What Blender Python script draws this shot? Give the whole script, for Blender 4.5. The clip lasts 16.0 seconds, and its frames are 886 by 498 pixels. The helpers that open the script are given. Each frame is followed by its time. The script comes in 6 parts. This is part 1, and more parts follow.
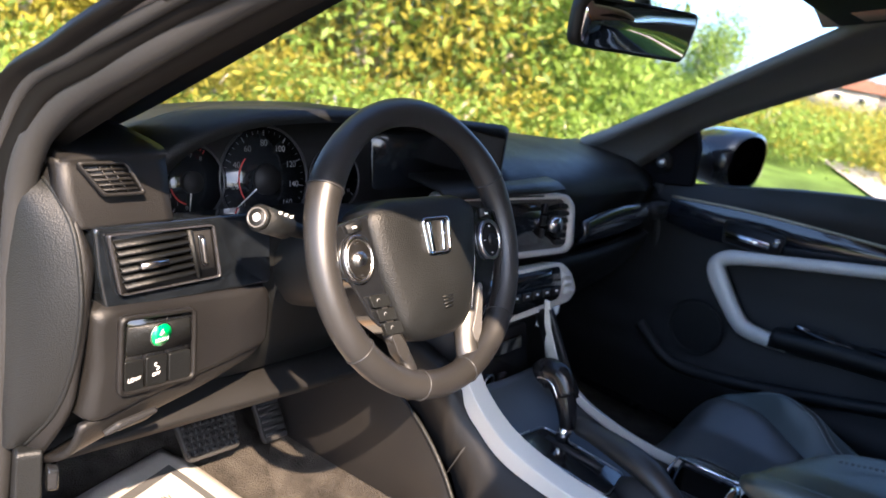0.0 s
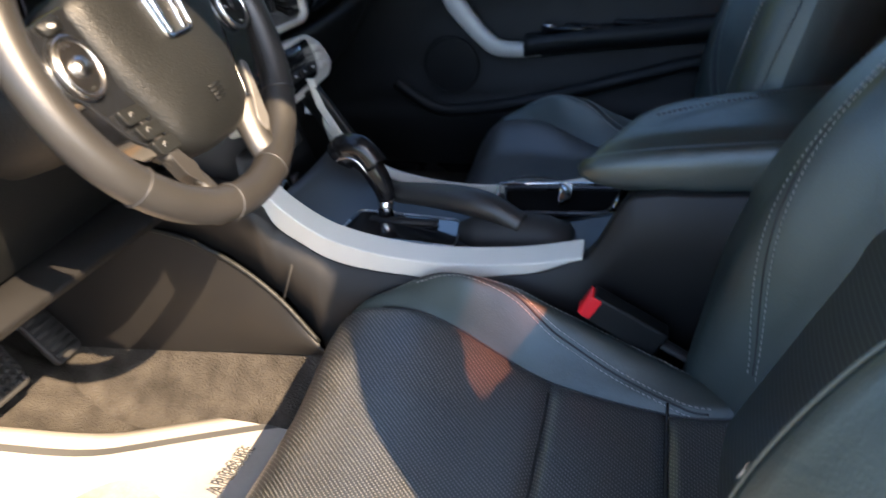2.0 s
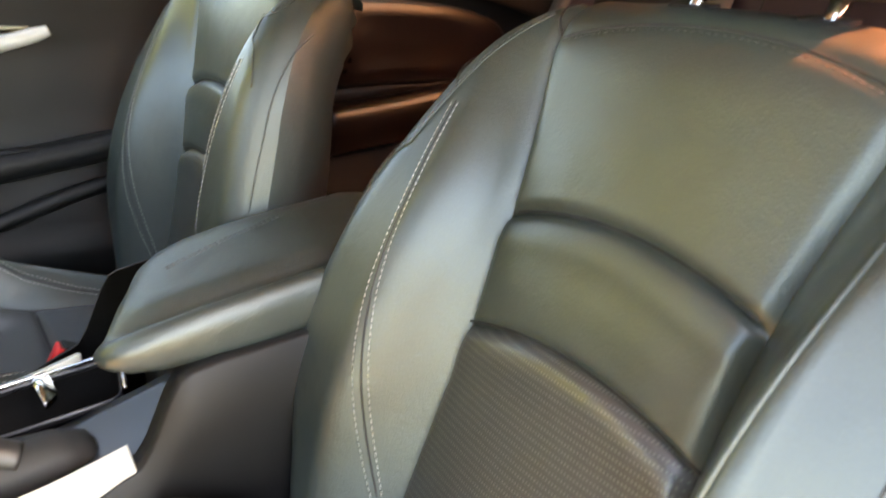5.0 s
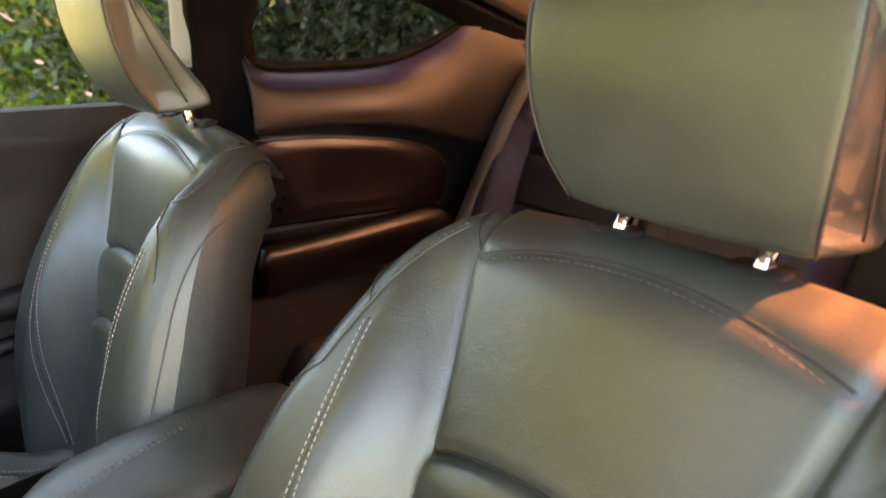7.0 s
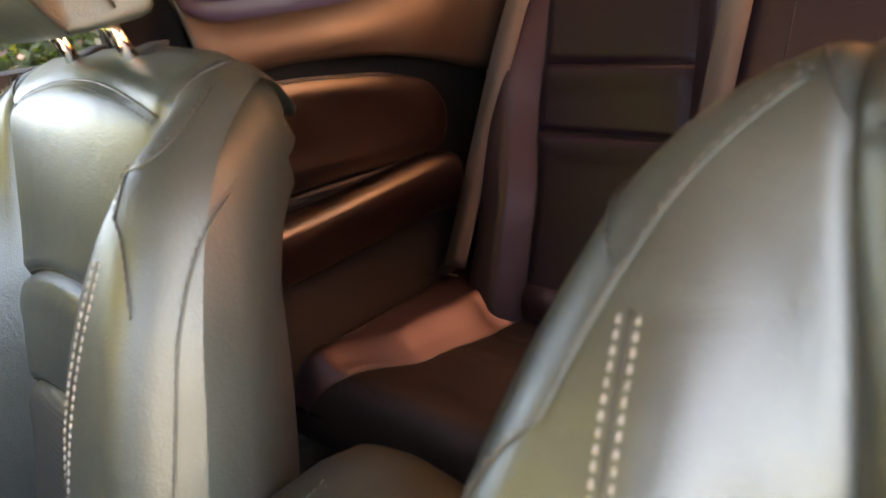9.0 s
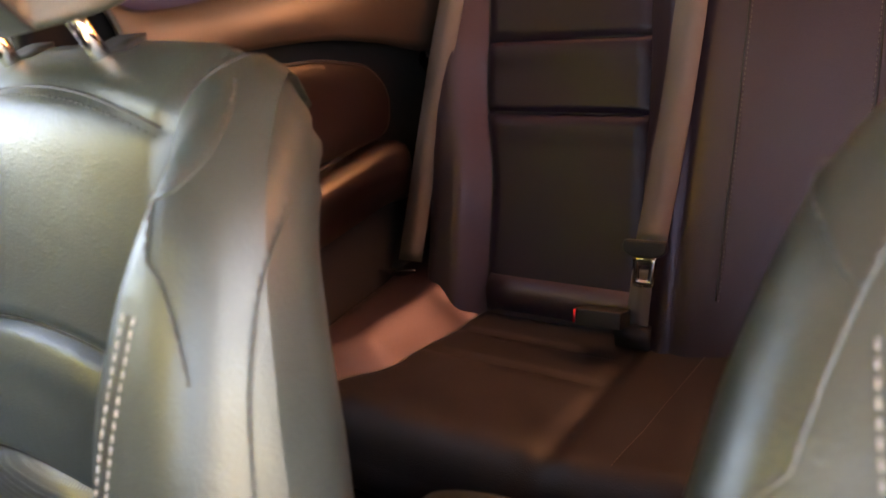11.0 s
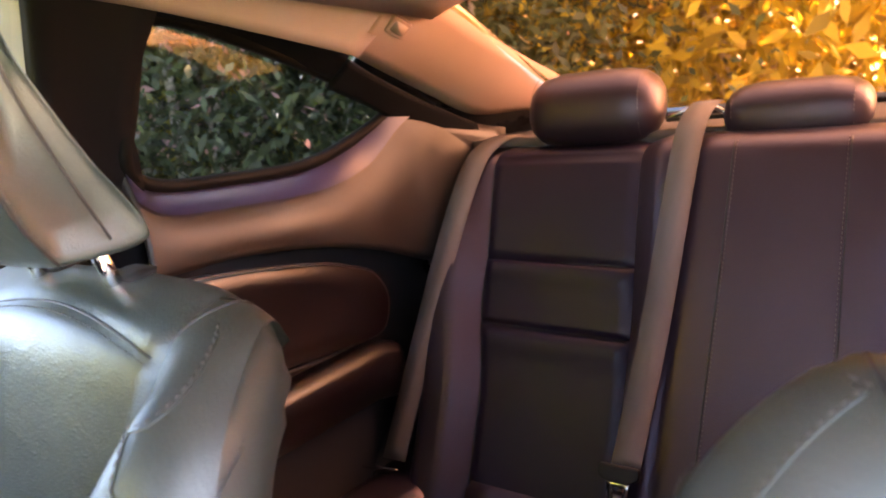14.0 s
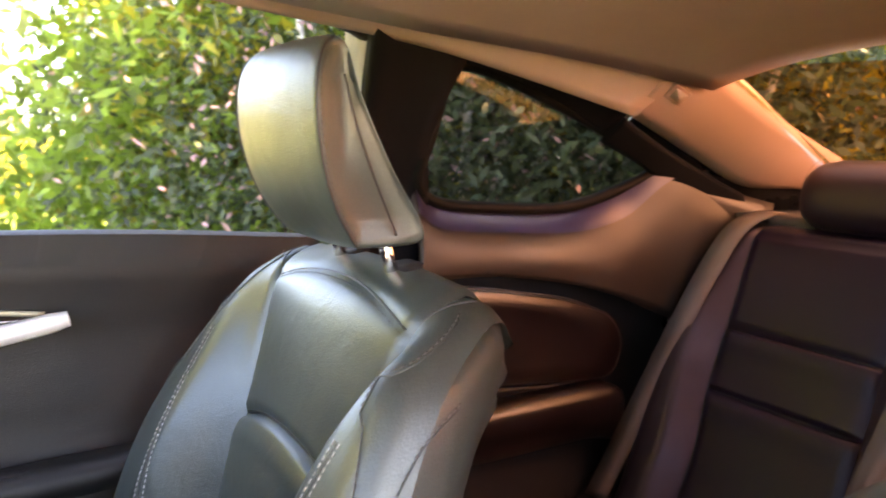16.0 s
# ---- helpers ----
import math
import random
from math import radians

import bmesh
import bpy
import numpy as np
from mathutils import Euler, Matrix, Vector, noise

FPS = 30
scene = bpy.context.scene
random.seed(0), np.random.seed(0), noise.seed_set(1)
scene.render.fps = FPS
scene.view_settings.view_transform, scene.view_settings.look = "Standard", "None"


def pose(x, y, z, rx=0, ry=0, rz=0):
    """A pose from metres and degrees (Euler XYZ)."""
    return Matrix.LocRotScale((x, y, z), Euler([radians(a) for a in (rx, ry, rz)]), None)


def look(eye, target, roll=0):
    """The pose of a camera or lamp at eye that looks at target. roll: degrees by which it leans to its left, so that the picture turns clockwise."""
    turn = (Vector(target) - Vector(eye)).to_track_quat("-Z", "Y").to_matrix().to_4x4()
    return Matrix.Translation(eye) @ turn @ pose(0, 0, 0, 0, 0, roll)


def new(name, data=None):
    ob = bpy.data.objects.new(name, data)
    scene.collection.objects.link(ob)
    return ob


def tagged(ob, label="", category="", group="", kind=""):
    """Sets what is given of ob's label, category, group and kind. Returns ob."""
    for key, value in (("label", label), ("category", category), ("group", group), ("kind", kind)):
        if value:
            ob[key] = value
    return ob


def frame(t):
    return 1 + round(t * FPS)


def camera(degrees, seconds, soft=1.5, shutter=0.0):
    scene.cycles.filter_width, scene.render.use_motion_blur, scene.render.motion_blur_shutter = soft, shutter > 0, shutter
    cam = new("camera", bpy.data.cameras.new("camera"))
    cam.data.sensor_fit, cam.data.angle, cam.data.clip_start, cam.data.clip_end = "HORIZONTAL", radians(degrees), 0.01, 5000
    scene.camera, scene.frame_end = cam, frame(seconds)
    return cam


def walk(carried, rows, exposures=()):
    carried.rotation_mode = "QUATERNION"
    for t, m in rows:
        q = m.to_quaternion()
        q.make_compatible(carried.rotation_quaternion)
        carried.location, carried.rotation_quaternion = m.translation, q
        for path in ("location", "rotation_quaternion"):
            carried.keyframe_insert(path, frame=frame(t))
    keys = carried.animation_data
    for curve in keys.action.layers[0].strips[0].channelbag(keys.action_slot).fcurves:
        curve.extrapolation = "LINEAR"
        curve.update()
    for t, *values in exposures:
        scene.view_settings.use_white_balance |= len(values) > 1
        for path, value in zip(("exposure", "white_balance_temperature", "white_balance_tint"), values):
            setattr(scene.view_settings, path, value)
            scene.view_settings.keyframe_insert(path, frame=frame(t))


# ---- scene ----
cam = camera(60.2, 16.0, shutter=0.4)
cam.data.dof.use_dof, cam.data.dof.focus_distance, cam.data.dof.aperture_fstop = True, 0.80, 7.5
PATH = [
    (0, (-0.96, -0.501, 1.08), (0.563, 0.673, 0.531), 10.8),
    (0.5, (-1.003, -0.497, 1.075), (0.59, 0.56, 0.489), 7.2),
    (1, (-1.0, -0.476, 1.051), (0.648, 0.428, 0.368), 3.2),
    (1.5, (-0.946, -0.433, 1.015), (0.733, 0.285, 0.199), -0.8),
    (2, (-0.892, -0.397, 0.985), (0.794, 0.103, 0.033), -3.7),
    (2.5, (-0.874, -0.357, 0.957), (0.816, -0.159, -0.093), -4.1),
    (3, (-0.837, -0.303, 0.94), (0.837, -0.413, -0.15), -3.5),
    (3.5, (-0.799, -0.256, 0.943), (0.839, -0.67, -0.126), -2.1),
    (4, (-0.757, -0.212, 0.96), (0.81, -0.947, -0.043), 0.5),
    (4.5, (-0.733, -0.214, 0.975), (0.793, -1.149, 0.082), 1.4),
    (5, (-0.714, -0.232, 0.994), (0.782, -1.316, 0.229), 2.1),
    (5.2, (-0.71, -0.236, 1.003), (0.774, -1.371, 0.289), 2.5),
    (7.3, (-0.627, -0.328, 1.093), (0.866, -1.536, 0.535), 0.3),
    (7.5, (-0.6, -0.333, 1.079), (0.889, -1.552, 0.531), -0.9),
    (8, (-0.482, -0.364, 1.056), (0.964, -1.615, 0.47), -1.5),
    (8.5, (-0.393, -0.387, 1.008), (1.023, -1.662, 0.401), -5.9),
    (9, (-0.313, -0.403, 0.984), (1.045, -1.709, 0.314), -7.3),
    (9.2, (-0.29, -0.405, 0.977), (1.041, -1.726, 0.283), -7.7),
    (11.3, (-0.188, -0.388, 0.999), (0.937, -1.864, 0.254), -9.4),
    (11.5, (-0.189, -0.389, 1.005), (0.932, -1.88, 0.284), -9.5),
    (12, (-0.195, -0.393, 1.015), (0.917, -1.928, 0.377), -9.0),
    (12.5, (-0.2, -0.396, 1.022), (0.91, -1.966, 0.471), -8.1),
    (13, (-0.209, -0.392, 1.029), (0.908, -1.984, 0.563), -7.0),
    (13.5, (-0.228, -0.387, 1.038), (0.916, -1.981, 0.653), -5.5),
    (14, (-0.252, -0.379, 1.046), (0.953, -1.945, 0.741), -3.9),
    (14.5, (-0.265, -0.368, 1.053), (1.036, -1.868, 0.812), -1.8),
    (15, (-0.287, -0.347, 1.058), (1.139, -1.736, 0.863), 0.3),
    (15.5, (-0.313, -0.33, 1.054), (1.24, -1.577, 0.873), 2.8),
    (16, (-0.345, -0.322, 1.047), (1.326, -1.404, 0.849), 5.1),
]
EXPOSURES = [(0.0, 2.4, 5350, 11), (1.5, 2.25, 5650, 7), (2.5, 3.05, 5700, 5), (3.5, 3.65, 6700, 8), (4.0, 4.05, 8000, 9), (5.0, 4.7, 9400, 10), (7.5, 4.65, 9200, 16), (9.0, 5.1, 10000, 20), (11.5, 5.4, 9700, 23), (12.5, 5.65, 10300, 25), (13.0, 5.6, 9900, 24), (14.0, 5.3, 7350, 22), (14.6, 5.2, 6800, 22), (15.5, 5.0, 7600, 23), (16.0, 5.0, 8200, 23)]
walk(cam, [(t, look(eye, target, roll)) for t, eye, target, roll in PATH], exposures=EXPOSURES)

# ---- world, sun, exposure ----
world = bpy.data.worlds.new("world")
scene.world = world
world.use_nodes = True
wn = world.node_tree
sky = wn.nodes.new("ShaderNodeTexSky")
sky.sky_type = "NISHITA"
sky.sun_disc = False
SUN_EL, SUN_AZ = 41.0, 214.0      # height, and compass way to the sun from +y clockwise
sky.sun_elevation, sky.sun_rotation = radians(SUN_EL), radians(SUN_AZ)
sky.dust_density = 2.0
sky.air_density = 0.65
wn.links.new(sky.outputs[0], wn.nodes["Background"].inputs[0])
wn.nodes["Background"].inputs[1].default_value = 0.12
sun = new("sun", bpy.data.lights.new("sun", "SUN"))
sun.data.energy, sun.data.angle, sun.data.color = 5.0, radians(0.5), (1.0, 0.68, 0.40)
to_sun = Vector((math.sin(radians(SUN_AZ)) * math.cos(radians(SUN_EL)), math.cos(radians(SUN_AZ)) * math.cos(radians(SUN_EL)), math.sin(radians(SUN_EL))))
sun.matrix_world = look(to_sun * 20, (0, 0, 0))


# ---- materials ----
def nodes_of(name):
    m = bpy.data.materials.new(name)
    m.use_nodes = True
    nt = m.node_tree
    return m, nt, nt.nodes["Principled BSDF"]


def mat(name, color, rough=0.5, metal=0.0, grain=0.0, scale=300.0, vary=0.15, vscale=9.0, spec=0.5, kind="noise", coat=0.0, dist=0.001):
    """A surface with colour variation at two scales, uneven gloss and a fine relief of the given grain."""
    m, nt, b = nodes_of(name)
    tex = nt.nodes.new("ShaderNodeTexCoord")
    big = nt.nodes.new("ShaderNodeTexNoise")
    big.inputs["Scale"].default_value, big.inputs["Detail"].default_value = vscale, 6
    nt.links.new(tex.outputs["Object"], big.inputs["Vector"])
    fine = nt.nodes.new("ShaderNodeTexVoronoi" if kind == "cells" else "ShaderNodeTexNoise")
    fine.inputs["Scale"].default_value = scale
    nt.links.new(tex.outputs["Object"], fine.inputs["Vector"])
    ramp = nt.nodes.new("ShaderNodeValToRGB")
    lo, hi = [c * (1 - vary) for c in color], [min(1, c * (1 + vary)) for c in color]
    ramp.color_ramp.elements[0].color, ramp.color_ramp.elements[1].color = (*lo, 1), (*hi, 1)
    ramp.color_ramp.elements[0].position, ramp.color_ramp.elements[1].position = 0.3, 0.7
    mix = nt.nodes.new("ShaderNodeMath")
    mix.operation = "MULTIPLY_ADD"
    mix.inputs[1].default_value = 0.25
    nt.links.new(fine.outputs[0], mix.inputs[0])
    nt.links.new(big.outputs[0], mix.inputs[2])
    sub = nt.nodes.new("ShaderNodeMath")
    sub.operation = "SUBTRACT"
    sub.inputs[1].default_value = 0.12
    nt.links.new(mix.outputs[0], sub.inputs[0])
    nt.links.new(sub.outputs[0], ramp.inputs[0])
    nt.links.new(ramp.outputs[0], b.inputs["Base Color"])
    rr = nt.nodes.new("ShaderNodeMapRange")
    rr.inputs[1].default_value, rr.inputs[2].default_value = 0.3, 0.7
    rr.inputs[3].default_value, rr.inputs[4].default_value = max(0.02, rough - 0.07), min(1, rough + 0.07)
    nt.links.new(big.outputs[0], rr.inputs[0])
    nt.links.new(rr.outputs[0], b.inputs["Roughness"])
    b.inputs["Metallic"].default_value = metal
    b.inputs["Specular IOR Level"].default_value = spec
    b.inputs["Coat Weight"].default_value = coat
    b.inputs["Coat Roughness"].default_value = min(rough, 0.32) if grain else 0.06
    if grain:
        bump = nt.nodes.new("ShaderNodeBump")
        bump.inputs["Strength"].default_value, bump.inputs["Distance"].default_value = grain, dist
        nt.links.new(fine.outputs[0], bump.inputs["Height"])
        nt.links.new(bump.outputs[0], b.inputs["Normal"])
    return m


def glass(name, tint, gloss=0.03, rough=0.02):
    """Thin glazing: tinted see-through with a mirror share that grows at grazing angles."""
    m, nt, b = nodes_of(name)
    nt.nodes.remove(b)
    out = nt.nodes["Material Output"]
    t, g, mx, fr, pw = (nt.nodes.new("ShaderNode" + k) for k in ("BsdfTransparent", "BsdfGlossy", "MixShader", "LayerWeight", "Math"))
    t.inputs[0].default_value = (*tint, 1)
    g.inputs["Roughness"].default_value = rough
    fr.inputs[0].default_value = 0.5
    pw.operation = "POWER"
    pw.inputs[1].default_value = 5.0
    half = nt.nodes.new("ShaderNodeMath")
    half.operation = "MULTIPLY_ADD"
    half.inputs[1].default_value, half.inputs[2].default_value = 0.5, gloss
    nt.links.new(fr.outputs["Facing"], pw.inputs[0])
    nt.links.new(pw.outputs[0], half.inputs[0])
    nt.links.new(half.outputs[0], mx.inputs[0])
    nt.links.new(t.outputs[0], mx.inputs[1])
    nt.links.new(g.outputs[0], mx.inputs[2])
    nt.links.new(mx.outputs[0], out.inputs[0])
    return m


WHEEL = mat("worn_wheel_leather", (0.022, 0.021, 0.020), 0.42, spec=0.7, grain=0.12, scale=900, kind="cells", vary=0.25, dist=0.0006)
# Black leather; the green reflection of foliage is mixed into base and specular.
LEATHER = mat("foliage_tinted_black_leather", (0.030, 0.0405, 0.0372), 0.41, spec=0.85, grain=0.17, scale=640, kind="cells", vary=0.25, dist=0.0012)
LEATHER.node_tree.nodes["Principled BSDF"].inputs["IOR"].default_value = 1.62
LEATHER.node_tree.nodes["Principled BSDF"].inputs["Specular Tint"].default_value = (0.93, 1.0, 0.97, 1)


def wrinkles(m, scale, strength, dist):
    """Lays soft creases under the fine grain of a leather."""
    nt = m.node_tree
    grain_bump = next(n for n in nt.nodes if n.type == "BUMP")
    tex = nt.nodes.new("ShaderNodeTexCoord")
    cre = nt.nodes.new("ShaderNodeTexNoise")
    cre.inputs["Scale"].default_value, cre.inputs["Detail"].default_value, cre.inputs["Distortion"].default_value = scale, 4, 0.6
    soft = nt.nodes.new("ShaderNodeBump")
    soft.inputs["Strength"].default_value, soft.inputs["Distance"].default_value = strength, dist
    nt.links.new(tex.outputs["Object"], cre.inputs["Vector"])
    nt.links.new(cre.outputs[0], soft.inputs["Height"])
    nt.links.new(soft.outputs[0], grain_bump.inputs["Normal"])


wrinkles(LEATHER, 22, 0.30, 0.004)
# Violet sky reflection is tinted into the dark leather's base and specular.
LEATHER_REAR = mat("sky_tinted_rear_leather", (0.0185, 0.0122, 0.0165), 0.40, spec=0.8, grain=0.2, scale=620, kind="cells", vary=0.2, dist=0.001)
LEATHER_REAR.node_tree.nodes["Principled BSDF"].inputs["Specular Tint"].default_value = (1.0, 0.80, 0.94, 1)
THREAD_DIM = mat("dark_thread", (0.09, 0.09, 0.088), 0.7, vary=0.1)
THREAD = mat("grey_thread", (0.40, 0.40, 0.385), 0.7, vary=0.1)
PIPING = mat("dark_piping", (0.026, 0.026, 0.027), 0.5)
SOFT = mat("soft_black_plastic", (0.0066, 0.0074, 0.0076), 0.50, spec=0.42, grain=0.4, scale=700, kind="cells", vary=0.2, dist=0.0008)
HARD = mat("hard_grey_plastic", (0.0100, 0.0096, 0.0095), 0.50, spec=0.42, grain=0.3, scale=800, kind="cells", vary=0.18, dist=0.0006)
RIMDARK = mat("dark_satin_rim", (0.05, 0.05, 0.055), 0.3, metal=0.4, vary=0.1)
DARK = mat("dark_cavity_plastic", (0.012, 0.012, 0.013), 0.6, vary=0.2)
GLOSS = mat("gloss_black", (0.010, 0.011, 0.013), 0.10, vary=0.2, coat=0.6)
KNOB = mat("smooth_black_knob", (0.008, 0.008, 0.009), 0.24, vary=0.2, grain=0.05, scale=500)
CARBON = mat("patterned_gloss_trim", (0.008, 0.010, 0.013), 0.13, vary=0.35, scale=900, vscale=60, coat=0.8)
SILVER = mat("satin_silver_trim", (0.66, 0.645, 0.585), 0.38, metal=0.1, vary=0.05, grain=0.05, scale=900)
CHROME = mat("chrome", (0.80, 0.80, 0.80), 0.10, metal=1.0, vary=0.04)
STEEL = mat("brushed_steel", (0.55, 0.55, 0.56), 0.28, metal=1.0, vary=0.08)
# Black padding whose base colour holds the red light of the rear cabin.
VINYL = mat("red_lit_padded_vinyl", (0.0065, 0.0026, 0.0024), 0.33, spec=0.55, grain=0.2, scale=700, kind="cells", vary=0.2, dist=0.0006)
QUARTER = mat("dark_moulded_plastic", (0.017, 0.0105, 0.009), 0.40, spec=0.6, grain=0.2, scale=900, kind="cells", vary=0.15, dist=0.0005)
# Lit copy of the hard plastic: orange rear light is in the colour.
QUARTER_TOP = mat("orange_lit_quarter_trim", (0.024, 0.0165, 0.0125), 0.46, spec=0.5, grain=0.25, scale=800, kind="cells", vary=0.15, dist=0.0006)
CARPET = mat("dark_carpet", (0.050, 0.045, 0.039), 0.95, grain=1.0, scale=420, vary=0.45, vscale=25, dist=0.004, spec=0.1)
# Pale grey lining and pillar trim, with the orange cabin light coloured in.
LINER = mat("orange_lit_headliner", (0.38, 0.29, 0.245), 0.9, grain=0.35, scale=900, vary=0.06, dist=0.0006, spec=0.15)
PILLAR = mat("orange_lit_pillar_plastic", (0.38, 0.245, 0.195), 0.6, grain=0.2, scale=900, vary=0.05, dist=0.0004)
# Grey trim with the driver-side shade put into its colour.
TRIM_SHADED = mat("shade_darkened_trim", (0.0085, 0.008, 0.0076), 0.6, spec=0.15, grain=0.2, scale=900, vary=0.08, dist=0.0004)
LINER_DARK = mat("dark_shelf_cloth", (0.075, 0.065, 0.058), 0.9, grain=0.4, scale=700, vary=0.15, dist=0.0008)
BLACKCLOTH = mat("black_pillar_trim", (0.0035, 0.0035, 0.0046), 0.75, spec=0.12, grain=0.2, scale=900, vary=0.15, dist=0.0004)
# Back panels carry the violet sky sheen in their colour.
REAR_PANEL = mat("sky_tinted_rear_panel", (0.0125, 0.0060, 0.0170), 0.45, spec=0.4, grain=0.2, scale=620, kind="cells", vary=0.2, dist=0.001)
# Darker copy for the cushion middle and front, with footwell shade in it.
REAR_INSERT = mat("shade_darkened_rear_insert", (0.0085, 0.0062, 0.0064), 0.5, spec=0.45, grain=0.25, scale=600, kind="cells", vary=0.25, dist=0.001)
BELT = mat("seat_belt_webbing", (0.138, 0.118, 0.106), 0.75, grain=0.5, scale=1100, vary=0.15, dist=0.0006)
RUBBER = mat("black_rubber", (0.018, 0.018, 0.018), 0.65, grain=0.15, scale=300)
RED = mat("red_plastic", (0.85, 0.02, 0.03), 0.35, vary=0.08)
GREEN = mat("green_button", (0.02, 0.42, 0.10), 0.25, vary=0.06, coat=0.5)
SATIN = mat("satin_grey_spoke", (0.16, 0.155, 0.15), 0.35, metal=0.4, vary=0.06)
FRAME = mat("black_door_frame", (0.0045, 0.0042, 0.004), 0.55, spec=0.08, vary=0.2)
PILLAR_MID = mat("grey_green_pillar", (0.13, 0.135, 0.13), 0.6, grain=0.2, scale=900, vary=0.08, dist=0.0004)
DIALPRINT = mat("dial_print", (0.20, 0.20, 0.20), 0.6, vary=0.03)
DECK = mat("satin_deck", (0.035, 0.038, 0.044), 0.35, vary=0.12, vscale=14)
WHITE = mat("white_print", (0.75, 0.75, 0.74), 0.6, vary=0.03)
REDPRINT = mat("red_print", (0.65, 0.06, 0.05), 0.6, vary=0.05)
PAPER = mat("white_paper", (0.34, 0.32, 0.29), 0.85, vary=0.08, vscale=14, grain=0.1, scale=160)
INK = mat("black_ink", (0.05, 0.05, 0.05), 0.7, vary=0.15)
PAINT = mat("dark_car_paint", (0.012, 0.011, 0.012), 0.25, vary=0.1, coat=0.8)
SCREEN = mat("dark_display", (0.012, 0.014, 0.017), 0.12, vary=0.1, coat=0.4)
GLASS = glass("window_glass", (0.93, 0.95, 0.94))
GLASS_DARK = glass("quarter_glass", (0.36, 0.36, 0.35))
GLASS_REAR = glass("rear_glass", (0.93, 0.43, 0.21))
# Tint added to redden the sun patch; the right-hand quarter glass is neutral.
GLASS_SIDE = glass("sun_reddening_glass", (0.42, 0.18, 0.13))
MIRROR = mat("mirror_glass", (0.62, 0.62, 0.64), 0.03, metal=1.0, vary=0.02)


# ---- mesh helpers ----
def part(name, bm, material, parent=None, label="", flat=False, soft=0, thick=0.0, bevel=0.0):
    """Links a bmesh as one mesh object, under a thing or a part."""
    me = bpy.data.meshes.new(name)
    bmesh.ops.recalc_face_normals(bm, faces=bm.faces)
    bm.to_mesh(me)
    bm.free()
    for p in me.polygons:
        p.use_smooth = not flat
    me.materials.append(material)
    ob = new(name, me)
    if parent:
        ob.parent = parent
    if label:
        ob["label"] = label
    if thick:
        md = ob.modifiers.new("thickness", "SOLIDIFY")
        md.thickness, md.offset = thick, -1
    if bevel:
        md = ob.modifiers.new("edges", "BEVEL")
        md.width, md.segments, md.limit_method, md.angle_limit = bevel, 3, "ANGLE", radians(35)
        me.set_sharp_from_angle(angle=radians(50))
    if soft:
        md = ob.modifiers.new("smooth", "SUBSURF")
        md.levels = md.render_levels = soft
    return ob


def thing(name, place=(0, 0, 0), label="", category="", group="", kind=""):
    ob = new(name)
    ob.location = place
    ob.empty_display_size = 0.05
    return tagged(ob, label, category, group, kind)


def loft(rings, closed=True, caps=True, bm=None):
    """Skins rings of points of equal count."""
    bm = bm or bmesh.new()
    vs = [[bm.verts.new(p) for p in ring] for ring in rings]
    n = len(vs[0])
    for a, b in zip(vs, vs[1:]):
        for i in range(n if closed else n - 1):
            j = (i + 1) % n
            bm.faces.new((a[i], a[j], b[j], b[i]))
    if caps and closed:
        bm.faces.new(vs[0][::-1])
        bm.faces.new(vs[-1])
    return bm


def sheet(fn, nu, nv, u0=0.0, u1=1.0, v0=0.0, v1=1.0):
    """An open grid over fn(u, v)."""
    return loft([[fn(u0 + (u1 - u0) * i / nu, v0 + (v1 - v0) * j / nv) for i in range(nu + 1)] for j in range(nv + 1)], False, False)


def smooth_line(pts, n=6):
    """Points along a curve through pts."""
    pts = [Vector(p) for p in pts]
    if len(pts) < 3:
        return pts
    out = []
    for i in range(len(pts) - 1):
        a, b, c, d = pts[max(i - 1, 0)], pts[i], pts[i + 1], pts[min(i + 2, len(pts) - 1)]
        for k in range(n):
            t = k / n
            out.append(0.5 * (2 * b + (c - a) * t + (2 * a - 5 * b + 4 * c - d) * t * t + (3 * b - a - 3 * c + d) * t ** 3))
    return out + [pts[-1]]


def tube(pts, r, n=8, closed=False, bm=None, flat=1.0):
    """A round bar along pts; r may be one radius or one for each point; flat squeezes it along its second axis."""
    pts = [Vector(p) for p in pts]
    rs = r if isinstance(r, (list, tuple)) else [r] * len(pts)
    rings, side = [], None
    for i, p in enumerate(pts):
        a = pts[i - 1] if (i or closed) else p
        b = pts[(i + 1) % len(pts)] if (i < len(pts) - 1 or closed) else p
        t = (b - a).normalized()
        if side is None:
            side = t.cross(Vector((0, 0, 1)) if abs(t.z) < 0.9 else Vector((1, 0, 0))).normalized()
        side = (side - t * side.dot(t)).normalized()
        up = t.cross(side)
        rings.append([p + rs[i] * (math.cos(2 * math.pi * k / n) * side + flat * math.sin(2 * math.pi * k / n) * up) for k in range(n)])
    if closed:
        rings.append(rings[0])
        bm = loft(rings, True, False, bm)
        bmesh.ops.remove_doubles(bm, verts=bm.verts, dist=1e-6)
        return bm
    return loft(rings, True, True, bm)


def box(c, s, m=None, bm=None):
    bm = bm or bmesh.new()
    mm = (m or Matrix.Identity(4)) @ Matrix.Translation(c) @ Matrix.Diagonal((*s, 1))
    bmesh.ops.create_cube(bm, size=1.0, matrix=mm)
    return bm


def prism(outline, to, d0, d1, bm=None):
    """An outline of 2D points, extruded from d0 to d1: to(a, b, d) gives the place."""
    return loft([[to(a, b, d) for a, b in outline] for d in (d0, d1)], True, True, bm)


